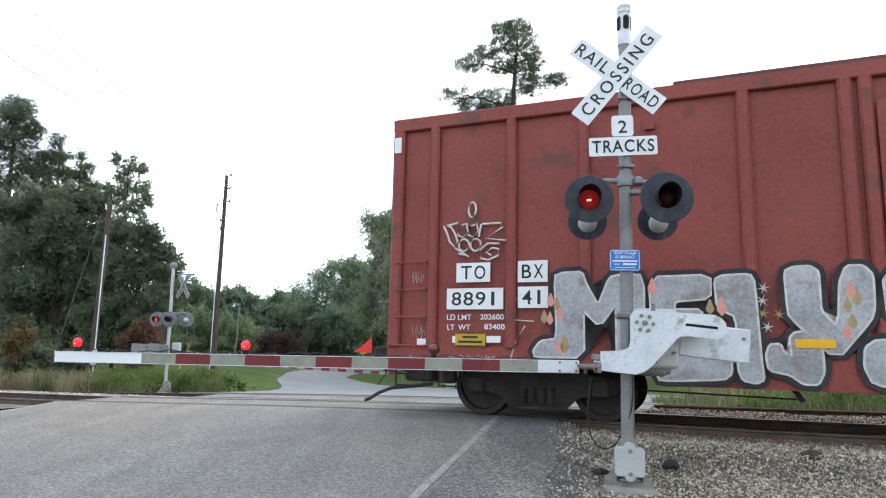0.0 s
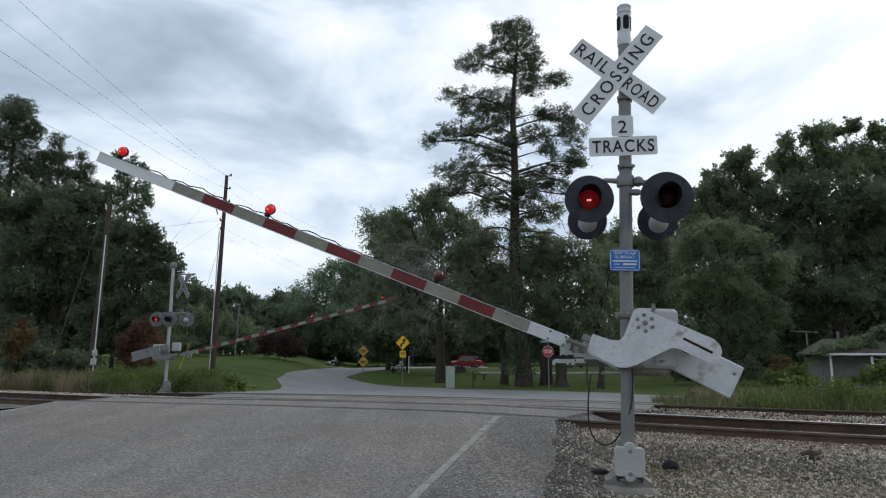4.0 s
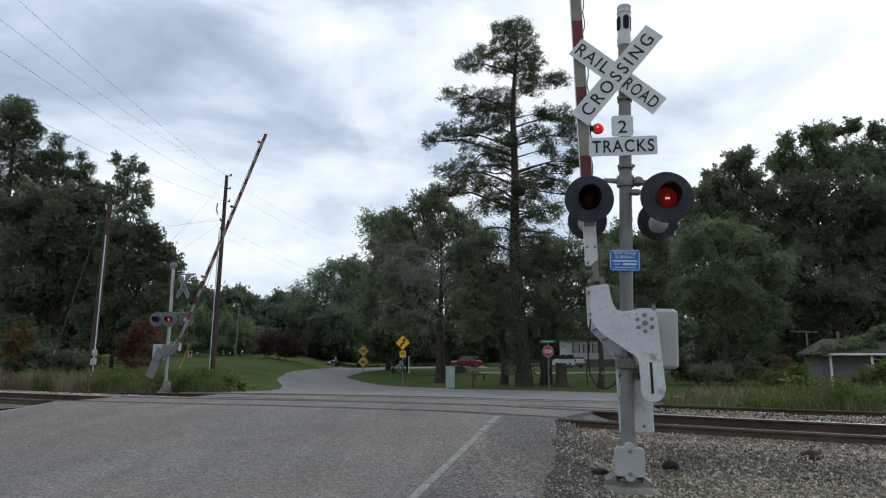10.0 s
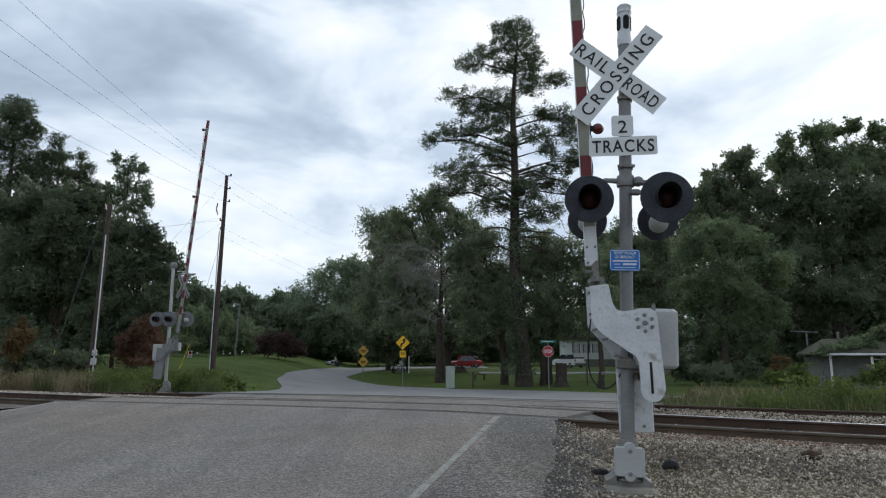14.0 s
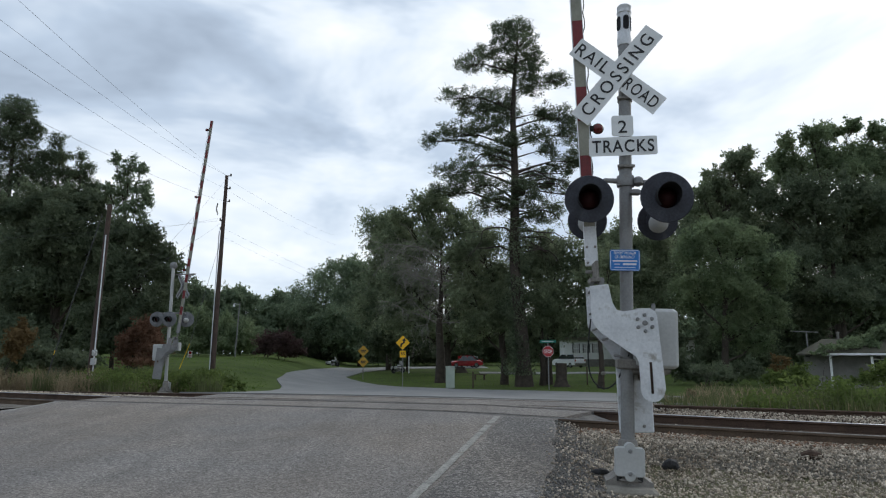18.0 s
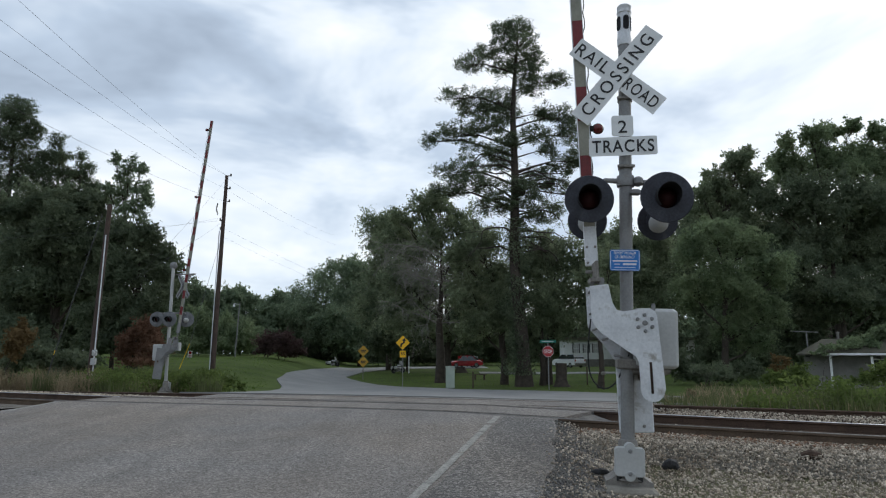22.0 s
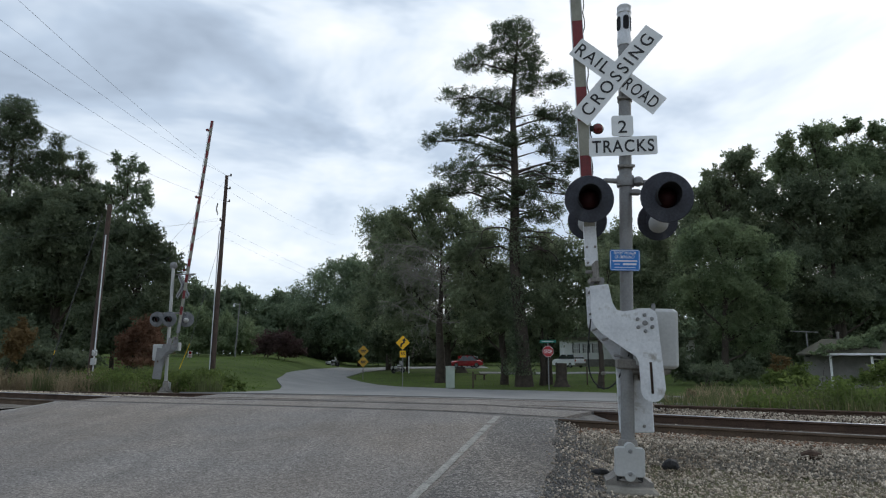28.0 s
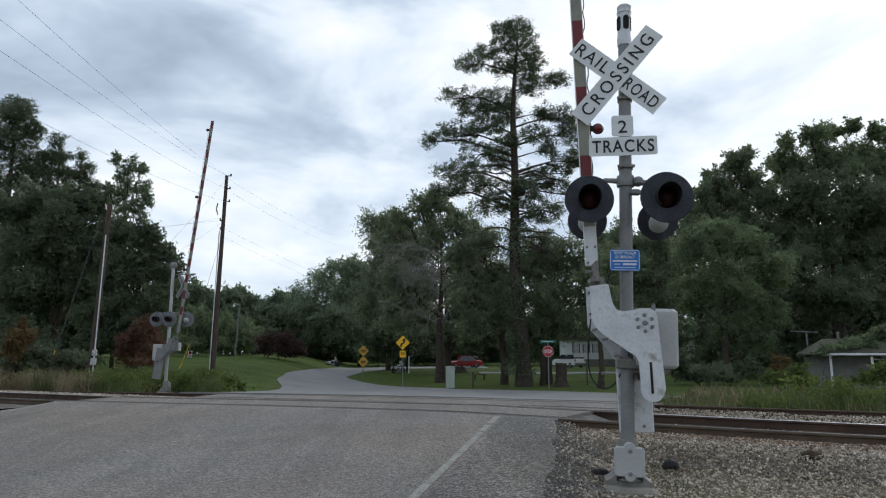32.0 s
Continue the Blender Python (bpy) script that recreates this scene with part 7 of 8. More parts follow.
leafy("thicket", -4.2, 76, 0.1, [(-3.0, 3.6, 2.0, 2.2), (0.0, 4.3, 2.4, 2.6), (2.9, 3.6, 2.2, 2.2), (-2.0, 6.3, 2.4, 2.3), (0.9, 7.6, 2.4, 2.4), (5.3, 4.3, 2.4, 2.4), (8.6, 5.0, 2.6, 2.2), (7.3, 7.6, 2.7, 2.4)], 0.34, LEAF_SHADED, "dark understorey behind the lawn trees")
leafy("thicket", 26.7, 62, 0.06, [(-0.0, 2.4, 2.4, 1.9), (2.7, 2.6, 2.4, 1.9), (0.4, 4.5, 2.2, 1.6)], 0.24, LEAF_SHADED, "shady thicket under the wood's edge")
leafy("thicket", 32.19, 62, 0.06, [(-1.8, 2.5, 2.2, 2.1), (0.4, 2.8, 2.2, 2.4), (2.6, 3.3, 2.2, 2.1), (0.1, 5.0, 2.2, 1.6)], 0.24, LEAF_SHADED, "shady thicket behind the shed")
leafy("thicket", -7.74, 104, 0.06, [(-3.5, 3.4, 3.6, 2.7), (0.2, 2.9, 3.6, 2.7), (4.2, 3.2, 3.6, 2.9), (8.3, 3.4, 3.6, 2.9)], 0.36, LEAF_SHADED, "dark thicket closing the lawn behind the cars")
leafy("thicket", 10.89, 106, 0.06, [(-6.7, 3.4, 3.7, 2.9), (-3.0, 3.2, 3.7, 2.9), (1.2, 3.4, 3.7, 2.9), (5.3, 3.8, 3.3, 2.7)], 0.36, LEAF_SHADED, "dark thicket beside the mobile home")
leafy("thicket", 29.12, 104, 0.06, [(-2.4, 3.3, 2.7, 2.7), (1.2, 3.1, 3.6, 3.0), (4.8, 3.3, 3.6, 3.1)], 0.36, LEAF_SHADED, "dark thicket at the end of the lawn")
leafy("bush", 14.3, 36, 0.03, [(-0.4, 1.6, 0.4, 0.4), (0.2, 1.4, 0.4, 0.4), (0.8, 1.7, 0.4, 0.4), (1.3, 1.3, 0.4, 0.4)], 0.09, LEAF_SHADED, "sparse scrubby grey-green bush beyond the tracks", cover=0.15)
leafy("bush", 20.4, 38, 0.02, [(-0.9, 1.7, 0.3, 0.7), (-0.5, 2.0, 0.2, 0.6)], 0.12, LEAF_DRY, "brown dead weed bush beyond the tracks", cover=0.5)
leafy("bush", 16.3, 30, 0.02, [(-1.2, 1.2, 0.6, 0.4), (-0.3, 1.3, 0.7, 0.6), (0.5, 1.0, 0.5, 0.3)], 0.1, WEED_BRIGHT, "bright green bush beside the tracks", cover=0.5)
leafy("bush", 19.9, 29, 0.02, [(-1.1, 1.1, 0.6, 0.4), (-0.3, 1.4, 0.7, 0.7)], 0.1, WEED_BRIGHT, "bright green bush beside the tracks", cover=0.5)
leafy("weed_clump", 8.3, 22.0, 0.01, [(0.0, 0.45, 0.12, 0.10), (0.12, 0.36, 0.10, 0.08), (-0.12, 0.34, 0.10, 0.08)], 0.06, STRAW, "pale dried flower heads beside the tracks", cover=0.5)
leafy("weed_clump", 10.3, 22.2, 0.01, [(0.0, 0.40, 0.12, 0.10), (0.15, 0.32, 0.10, 0.08)], 0.06, STRAW, "pale dried flower heads beside the tracks", cover=0.5)
leafy("vine", 23.9, 41.5, 0.02, [(-0.1, 2.5, 0.5, 0.15), (0.6, 2.8, 0.6, 0.2), (1.6, 2.9, 0.6, 0.25), (2.5, 3.0, 0.6, 0.3), (3.4, 3.1, 0.6, 0.3)], 0.11, LEAF_MID, "vine and moss spreading over the shed roof", cover=0.6)
leafy("vine", 28.72, 42.6, 0.03, [(-3.1, 2.9, 0.5, 0.1), (-2.4, 3.0, 0.6, 0.2), (-1.8, 3.2, 0.7, 0.2), (-1.1, 3.3, 0.7, 0.3), (-0.4, 3.6, 0.8, 0.3), (0.3, 3.7, 0.8, 0.3), (1.0, 3.9, 0.9, 0.4), (-0.1, 4.0, 0.7, 0.2), (-1.4, 3.0, 0.5, 0.1), (-0.6, 3.1, 0.5, 0.1)], 0.12, LEAF_MID, "vine growing over the shed roof")

far_woods()
pine(6.04, 48.9, 29.2, [(0.1, 28.9, 0.9, 0.7), (-1.3, 28.2, 0.9, 0.6), (-2.2, 26.8, 1.1, 0.5), (-4.0, 25.7, 1.1, 0.5), (0.0, 27.1, 1.3, 0.9), (1.3, 26.2, 0.8, 0.7), (-0.9, 25.7, 1.3, 0.7), (0.6, 24.7, 1.0, 0.6), (3.0, 24.0, 1.0, 0.5), (-1.8, 22.7, 1.5, 0.8), (-4.8, 22.7, 1.2, 0.5), (-3.3, 22.0, 1.3, 0.6), (-0.9, 21.4, 1.1, 0.8), (3.6, 21.1, 1.1, 0.6), (2.0, 21.5, 0.9, 0.5), (-4.8, 19.7, 1.7, 0.6), (-2.6, 20.4, 1.3, 0.6), (-7.1, 19.1, 0.5, 0.3), (-1.0, 19.1, 0.9, 0.6), (1.3, 19.4, 1.1, 0.6), (4.1, 19.7, 1.0, 0.7), (4.5, 17.7, 0.7, 0.9), (-3.0, 18.1, 1.7, 0.6), (-1.2, 17.5, 1.1, 0.6), (-4.7, 16.6, 1.8, 0.6), (-3.5, 15.3, 2.0, 0.6), (-5.9, 14.8, 1.2, 0.5), (2.2, 18.3, 0.8, 0.5), (3.5, 17.3, 1.1, 0.6), (1.5, 16.5, 0.9, 0.5), (2.9, 15.5, 1.1, 0.5), (1.0, 23.5, 0.9, 0.6), (0.3, 14.9, 1.3, 0.8), (-1.7, 14.0, 1.7, 0.8), (1.8, 13.4, 1.5, 0.8)], "tall ragged pine with layered limbs on the lawn", 77, bow=0.5, dead_limbs=26, ivy=13000)
pine(-41.5, 60, 25.0, [(-0.7, 24.5, 1.7, 0.8), (0.8, 23.3, 1.4, 0.7), (-1.3, 22.7, 1.6, 1.0), (1.8, 21.8, 0.9, 0.7), (0.2, 21.0, 1.9, 0.8), (-1.3, 19.9, 1.4, 0.9), (1.6, 19.2, 1.5, 0.7), (-0.3, 18.0, 1.9, 0.8), (2.7, 17.6, 0.8, 0.5), (1.2, 16.5, 1.6, 0.6), (-2.0, 16.5, 1.4, 0.8), (-3.2, 21.9, 1.1, 0.8), (-1.3, 15.1, 1.6, 0.8), (1.2, 14.2, 1.8, 0.9)], "tall dark pine with a ragged crown beyond the track", 21, 0.4, 0.2, fill=1.3)
pine(-37.6, 61, 21.4, [(-0.4, 21.1, 0.6, 0.6), (-1.0, 19.9, 0.9, 0.6), (0.4, 19.4, 0.8, 0.6), (-0.4, 18.3, 1.3, 0.6), (1.3, 17.9, 0.7, 0.5), (0.3, 16.8, 1.4, 0.7), (-1.0, 15.9, 1.1, 0.5), (1.4, 15.8, 1.0, 0.5), (0.2, 14.4, 1.6, 0.8)], "dark pine with a pointed crown beyond the track", 22, 0.3, 0.1, fill=1.3)
pine(-34.9, 60, 19.5, [(-0.1, 19.3, 0.4, 0.5), (0.5, 18.1, 0.7, 0.5), (-0.5, 17.5, 0.8, 0.5), (0.9, 16.8, 0.8, 0.4), (1.5, 16.1, 0.6, 0.4), (0.1, 16.1, 1.1, 0.5), (0.4, 14.6, 1.4, 0.8)], "smaller dark pine with a pointed crown beyond the track", 23, 0.28, 0.1, fill=1.3)
bare_tree(-0.25, 55.0, 12, 0.36, 4.8, 11.0, 5.2, 0.5, 0.13, 24, "half-dead tree with drooping bare grey branches")
stump(8.8, 48.7, 0.42, 1.75, "tree_stump", "tall weathered stump on the lawn beside the stop sign")
stump(2.0, 72, 0.5, 0.7, "tree_stump", "low dark stump on the lawn before the red car")
make_weeds()


# ------------------------------------------------------------------ poles, signs, wires
def utility_poles():
    p1 = thing("utility_pole", pose(-15.6, 28.96, -0.6), "short brown wooden pole with a meter box and conduit", "utility pole", "utility poles")
    part("pole", Shape().tube([(0, 0, 0), (0.12, 0, 4), (0.26, 0, 8.35)], [0.135, 0.12, 0.10], 12), POLE_WOOD, p1, smooth=True)
    part("conduit", Shape().tube([(0.16, -0.08, 0), (0.20, -0.10, 3.0), (0.24, -0.10, 6.9)], 0.028, 8), ALU, p1, "grey conduit up the pole", smooth=True)
    part("meter_box", Shape().box((0.20, -0.16, 1.22), (0.22, 0.14, 0.30), chamfer=0.02).box((0.22, -0.16, 1.6), (0.19, 0.14, 0.26), chamfer=0.02).lathe([(0, -0.29), (0.06, -0.28), (0.075, -0.23)], "y", (0.22, 0, 1.6), 14), CASE, p1, "grey electric meter boxes")
    part("guy_wire", Shape().tube([(-0.05, 0, 7.9), (-1.45, -0.3, 1.6), (-1.68, -0.35, 0.5)], 0.018, 5), WIRE, p1)
    part("guy_guard", Shape().tube([(-1.44, -0.3, 1.72), (-1.49, -0.31, 1.50)], 0.017, 6), YELLOW_GUARD, p1, "yellow guard on the guy wire")
    p2 = thing("utility_pole", pose(-14.87, 42.28, -0.45), "tall brown wooden utility pole with insulators", "utility pole", "utility poles")
    part("pole", Shape().tube([(0, 0, 0), (0.08, 0, 6), (0.22, 0, 13.35)], [0.165, 0.145, 0.11], 12), POLE_WOOD, p2, smooth=True)
    part("conduit", Shape().tube([(-0.17, -0.1, 0.2), (-0.09, -0.1, 6.0), (-0.04, -0.1, 9.5)], 0.035, 8), ALU, p2, "grey conduit up the pole", smooth=True)
    for z, dx in ((13.3, 0.3), (12.4, 0.28), (11.5, 0.28), (10.2, -0.25), (9.6, -0.2)):
        part("insulator", Shape().tube([(0.2, 0, z), (0.2 + dx, 0, z + 0.05)], 0.035, 6).lathe([(0.03, z), (0.07, z + 0.05), (0.04, z + 0.1), (0.07, z + 0.15), (0.0, z + 0.2)], "z", (0.2 + dx, 0, 0), 10), CAST, p2, "bracket with a grey insulator", smooth=True)
    part("transformer_fuse", Shape().tube([(-0.2, -0.1, 10.6), (-0.31, -0.12, 11.0), (-0.25, -0.1, 11.4)], 0.04, 6), CAST, p2)
    part("guy_guard", Shape().tube([(-0.43, -4.28, 0.55), (0.09, -4.28, 2.0)], 0.022, 6), YELLOW_GUARD, p2, "yellow guard on the guy wire")
    part("guy_wire", Shape().tube([(0.09, -4.28, 2.0), (0.12, -0.1, 9.0)], 0.010, 5), WIRE, p2)
    p3 = thing("street_lamp", pose(-24.0, 75.3, 0.5), "thin grey pole with a small lamp above the lawn", "street lamp")
    part("pole", Shape().tube([(0, 0, 0), (0.25, 0, 6.4)], [0.1, 0.07], 8), GALV, p3, smooth=True)
    part("lamp_head", Shape().tube([(0.25, 0, 6.2), (-0.35, 0, 6.3)], 0.03, 6).lathe([(0.16, 5.95), (0.12, 6.15), (0.05, 6.3), (0, 6.32)], "z", (-0.4, 0, 0), 12), SIGN_WHITE, p3, "white lamp head", smooth=True)
    # line wires
    top = Vector((-14.65, 42.28, 0))
    spans = []
    for z, end in ((12.9, (-10.0, 14.0, 9.16)), (12.9, (-10.36, 14.0, 8.65)), (12.0, (-10.28, 14.0, 7.88)), (11.1, (-10.14, 14.0, 6.64))):
        spans.append(((top.x, top.y, z), end, 0.25))
    spans += [((-14.75, 42.28, 10.0), (-24, 39, 8.0), 0.2), ((-14.75, 42.28, 9.8), (-30, 33, 6.6), 0.2), ((-14.75, 42.28, 9.7), (-17.2, 34.5, 4.6), 0.1), ((-14.75, 42.28, 12.8), (-10.6, 62, 12.4), 0.3), ((-14.75, 42.28, 12.0), (-10.5, 62, 11.5), 0.3), ((-14.75, 42.28, 9.3), (-5, 96, 7.5), 0.5), ((-14.75, 42.28, 8.7), (-5, 96, 6.8), 0.5), ((-14.75, 42.28, 12.5), (-16.9, 36.0, 5.6), 0.1), ((-15.4, 28.9, 7.4), (-26, 26, 3.4), 0.1)]
    for a, b, sag in spans:
        a, b = Vector(a), Vector(b)
        pts = []
        for i in range(13):
            f = i / 12 * (1.35 if b.y == 14.0 else 1.0)
            p = a.lerp(b, f)
            p.z -= sag * 4 * f * (1 - f)
            pts.append(p)
        solid("overhead_wire", Shape().tube(pts, 0.0042, 5), WIRE, pose(0, 0, 0), "thin dark overhead wire on the poles", "wire", "overhead wires")


def diamond(size, t=0.006):
    h = size / 2
    return Shape().prism([(0, -h), (h, 0), (0, h), (-h, 0)], 0, t)


def road_signs():
    s = thing("curve_sign", pose(-3.05, 49.45, -1.5, 0, 0, -3), "yellow diamond winding-road sign with a speed plate", "road sign", "road signs")
    part("post", Shape().box((0, 0.03, 1.65), (0.06, 0.04, 3.3)), GALV, s)
    d = part("plate", diamond(1.08), SIGN_YELLOW, s, "yellow diamond plate", at=pose(0, 0, 3.32))
    part("arrow", Shape().prism([(-0.20, -0.30), (-0.08, -0.32), (-0.05, -0.16), (0.15, -0.02), (0.15, 0.13), (0.26, 0.10), (0.12, 0.36), (-0.10, 0.17), (0.03, 0.15), (0.03, 0.03), (-0.18, -0.09)], -0.004, -0.001), INK, d, "black winding arrow")
    p = part("speed_plate", panel(0.46, 0.5, 0.005, 0.03), SIGN_YELLOW, s, "yellow speed plate", at=pose(0, 0, 2.47))
    part("lettering", words("35", 0.30, 0.24, INK, bold=0.01), None, p, "black figures", at=pose(0, -0.004, 0.03))
    s = thing("warning_sign", pose(-7.45, 61.0, -1.4, 0, 0, -4), "pair of faded yellow diamond warning signs on one post", "road sign", "road signs")
    part("post", Shape().box((0, 0.03, 1.6), (0.07, 0.05, 3.2)), CAST, s)
    for z in (2.66, 1.66):
        d = part("plate", diamond(1.05), SIGN_FADED, s, "faded yellow diamond plate", at=pose(0, 0, z))
        part("text_bar", Shape().box((0, -0.003, 0.06), (0.45, 0.002, 0.09)).box((0, -0.003, -0.09), (0.4, 0.002, 0.09)), INK, d, "dark bars of worn lettering")
    s = thing("stop_sign", pose(7.2, 44.7, -1.48, 0, 0, -14), "red octagonal stop sign with a green street name plate", "road sign", "road signs")
    part("post", Shape().box((0, 0.03, 1.65), (0.06, 0.04, 3.3)), GALV, s)
    r = 0.375
    octo = lambda q, y0, y1: Shape().prism([(q * math.cos(radians(22.5 + 45 * k)), q * math.sin(radians(22.5 + 45 * k))) for k in range(8)], y0, y1)
    d = part("plate", octo(r, 0, 0.006), SIGN_RED, s, "red octagonal plate", at=pose(0, 0, 2.62))
    part("rim", octo(r + 0.02, 0.002, 0.008), SIGN_WHITE, d, "white border")
    part("lettering", words("STOP", 0.53, 0.25, SIGN_WHITE, bold=0.01), None, d, "white lettering", at=pose(0, -0.003, 0))
    n = part("street_plate", Shape().box((0, 0, 0), (1.1, 0.01, 0.2)), SIGN_GREEN, s, "green street name plate", at=pose(-0.0, 0.0, 3.3))
    part("text_bar", Shape().box((0, -0.007, 0), (0.8, 0.002, 0.06)), CASE, n, "white bar of lettering")
    s = thing("small_sign", pose(-24.3, 62.7, 0.02), "small white notice on a low post in the grass", "sign")
    part("post", Shape().box((0, 0.02, 0.5), (0.05, 0.04, 1.0)), GALV, s)
    part("plate", panel(0.44, 0.62, 0.005, 0.03), SIGN_WHITE, s, "white plate", at=pose(0, 0, 0.95))
    part("text_bar", Shape().lathe([(0, -0.004), (0.15, -0.004), (0.15, -0.001)], "y", (0, 0, 1.08), 16).box((0, -0.003, 0.78), (0.3, 0.002, 0.1)), SIGN_RED, s, "red mark")
    m = thing("marker_post", pose(-17.6, 50.0, -0.1), "pale plastic marker post in the grass", "post")
    part("post", Shape().box((0, 0, 0.8), (0.12, 0.05, 1.6), chamfer=0.02), SIGN_WHITE, m)
    c = thing("utility_cabinet", pose(0.52, 47.4, -1.46, 0, 0, 4), "pale grey-green utility cabinet on the lawn", "cabinet")
    part("body", Shape().box((0, 0, 0.75), (0.62, 0.5, 1.5), chamfer=0.03), CABINET_GREEN, c, bevel=0.01)
    part("lid", Shape().box((0, 0, 1.53), (0.68, 0.56, 0.06), chamfer=0.015), CABINET_GREEN, c)
    part("door", Shape().box((0, -0.255, 0.75), (0.52, 0.02, 1.3), chamfer=0.008), CABINET_GREEN, c)
    for x, y, h in ((2.16, 47.2, 1.2),):
        solid("wooden_post", Shape().box((0, 0, h / 2), (0.1, 0.1, h), chamfer=0.01), POLE_WOOD, pose(x, y, land_z(x, y) - 0.03), "short weathered wooden post on the lawn", "post", "posts on the lawn")
    x, y = 3.3, 59.0
    b = thing("bench", pose(x, y, land_z(x, y) - 0.02, 0, 0, 12), "low weathered wooden bench on the shaded lawn", "bench")
    for k in range(3):
        part("plank", Shape().box((0, -0.17 + 0.17 * k, 0.5), (1.15, 0.15, 0.05), chamfer=0.01), POLE_WOOD, b)
    for q in (-0.42, 0.42):
        part("leg", Shape().box((q, 0, 0.24), (0.08, 0.42, 0.48), chamfer=0.01), POLE_WOOD, b)
    mb = thing("mailbox", pose(10.95, 44.8, -1.48), "dark mailbox on a post beside the side road", "mailbox")
    part("post", Shape().box((0, 0, 0.5), (0.1, 0.1, 1.05)), POLE_WOOD, mb)
    part("box", Shape().box((0, 0, 1.15), (0.24, 0.5, 0.22), chamfer=0.05), CAST, mb)
    solid("wooden_post", Shape().box((0, 0, 0.7), (0.09, 0.09, 1.4), chamfer=0.01), POLE_WOOD, pose(11.2, 51.0, land_z(11.2, 51.0) - 0.03), "thin dark post on the lawn", "post", "posts on the lawn")


# ------------------------------------------------------------------ houses and parked vehicles
def buildings():
    h = thing("shed", pose(24.95, 44.5, -1.22, 0, 0, -24), "weathered grey shed with a white-framed porch and mossy roof", "house")
    part("wall", Shape().box((3.2, 1.6, 0.85), (6.4, 3.6, 2.3)).prism([(-0.0, 2.0), (6.4, 2.0), (3.2, 3.2)], -0.2, 3.4), OLD_WOOD, h, "grey board wall")
    part("porch_floor", Shape().box((3.2, -1.4, -0.05), (6.4, 2.4, 0.5)), OLD_WOOD, h)
    for k in range(7):
        part("wall_board", Shape().box((-0.012, 1.6, 0.25 + k * 0.27), (0.03, 3.6, 0.22), chamfer=0.008), OLD_WOOD, h)
    for x in (0.95, 3.2, 6.3):
        part("porch_post", Shape().box((x, -2.5, 1.03), (0.13, 0.13, 2.06)), SIGN_WHITE, h, "white porch post")
    part("porch_beam", Shape().box((3.75, -2.86, 2.17), (6.0, 0.08, 0.13)), SIGN_WHITE, h, "white porch beam")
    rf = Shape()
    rf.add([(-0.5, -2.8, 2.1), (6.9, -2.8, 2.28), (6.9, 0.5, 3.2), (0.9, 0.5, 3.1), (-0.5, -2.8, 2.19), (6.9, -2.8, 2.37), (6.9, 0.5, 3.29), (0.9, 0.5, 3.19)], [(0, 1, 2, 3), (4, 7, 6, 5), (0, 4, 5, 1), (3, 2, 6, 7), (0, 3, 7, 4), (1, 5, 6, 2)])
    rf.add([(0.9, 0.5, 3.1), (6.9, 0.5, 3.2), (6.9, 3.8, 2.2), (-0.5, 3.8, 2.1), (0.9, 0.5, 3.19), (6.9, 0.5, 3.29), (6.9, 3.8, 2.29), (-0.5, 3.8, 2.19)], [(0, 1, 2, 3), (4, 7, 6, 5), (0, 4, 5, 1), (3, 2, 6, 7), (0, 3, 7, 4), (1, 5, 6, 2)])
    rf.add([(-0.5, -2.8, 2.1), (0.9, 0.5, 3.1), (-0.5, 3.8, 2.1), (-0.5, -2.8, 2.19), (0.9, 0.5, 3.19), (-0.5, 3.8, 2.19)], [(0, 1, 2), (3, 5, 4), (0, 3, 4, 1), (1, 4, 5, 2), (2, 5, 3, 0)])
    part("roof", rf, ROOF_GREY, h, "mossy shingle roof")
    w = part("window", Shape().box((4.3, -0.22, 1.3), (1.3, 0.06, 1.0)), GLASS_DARK, h, "dark window")
    part("frame", Shape().box((4.3, -0.25, 1.83), (1.45, 0.05, 0.08)).box((4.3, -0.25, 0.77), (1.45, 0.05, 0.08)).box((3.62, -0.25, 1.3), (0.08, 0.05, 1.1)).box((4.98, -0.25, 1.3), (0.08, 0.05, 1.1)), SIGN_WHITE, w, "white window frame")
    part("door", Shape().box((1.6, -0.22, 1.05), (0.95, 0.06, 1.9)), OLD_WOOD, h)
    part("stove_pipe", Shape().lathe([(0.08, 2.6), (0.08, 3.6), (0.11, 3.6), (0.11, 3.68), (0, 3.7)], "z", (1.9, 0.8, 0), 12), CAST, h)
    a = thing("aerial", pose(26.3, 47.0, -1.4), "bare metal aerial mast with a crossbar", "aerial")
    part("mast", Shape().tube([(0, 0, 0), (0, 0, 4.0)], 0.045, 8), GALV, a)
    part("crossbar", Shape().tube([(-1.15, 0, 4.0), (0.85, 0, 3.92)], 0.03, 6), GALV, a)
    m = thing("mobile_home", pose(17.9, 96, -0.45), "long pale mobile home with shuttered windows behind the trees", "house")
    part("wall", Shape().box((9.6, 2, 2.1), (19.2, 4, 2.8)), SIDING, m, "pale siding wall")
    part("skirt", Shape().box((9.6, 2, 0.15), (19.0, 3.9, 1.1)), CAST, m, "dark skirting")
    part("roof", Shape().prism([(-0.4, 3.5), (19.6, 3.5), (19.3, 3.9), (-0.1, 3.9)], -0.4, 4.4), ROOF_GREY, m)
    for x in (1.7, 3.2, 4.6, 9.0, 13.5):
        w = part("window", Shape().box((x, -0.03, 2.3), (0.75, 0.06, 1.3)), CLEAR_LENS, m, "pale window")
        for q in (-0.47, 0.47):
            part("shutter", Shape().box((x + q, -0.04, 2.3), (0.13, 0.05, 1.35)), INK, w, "black shutter")
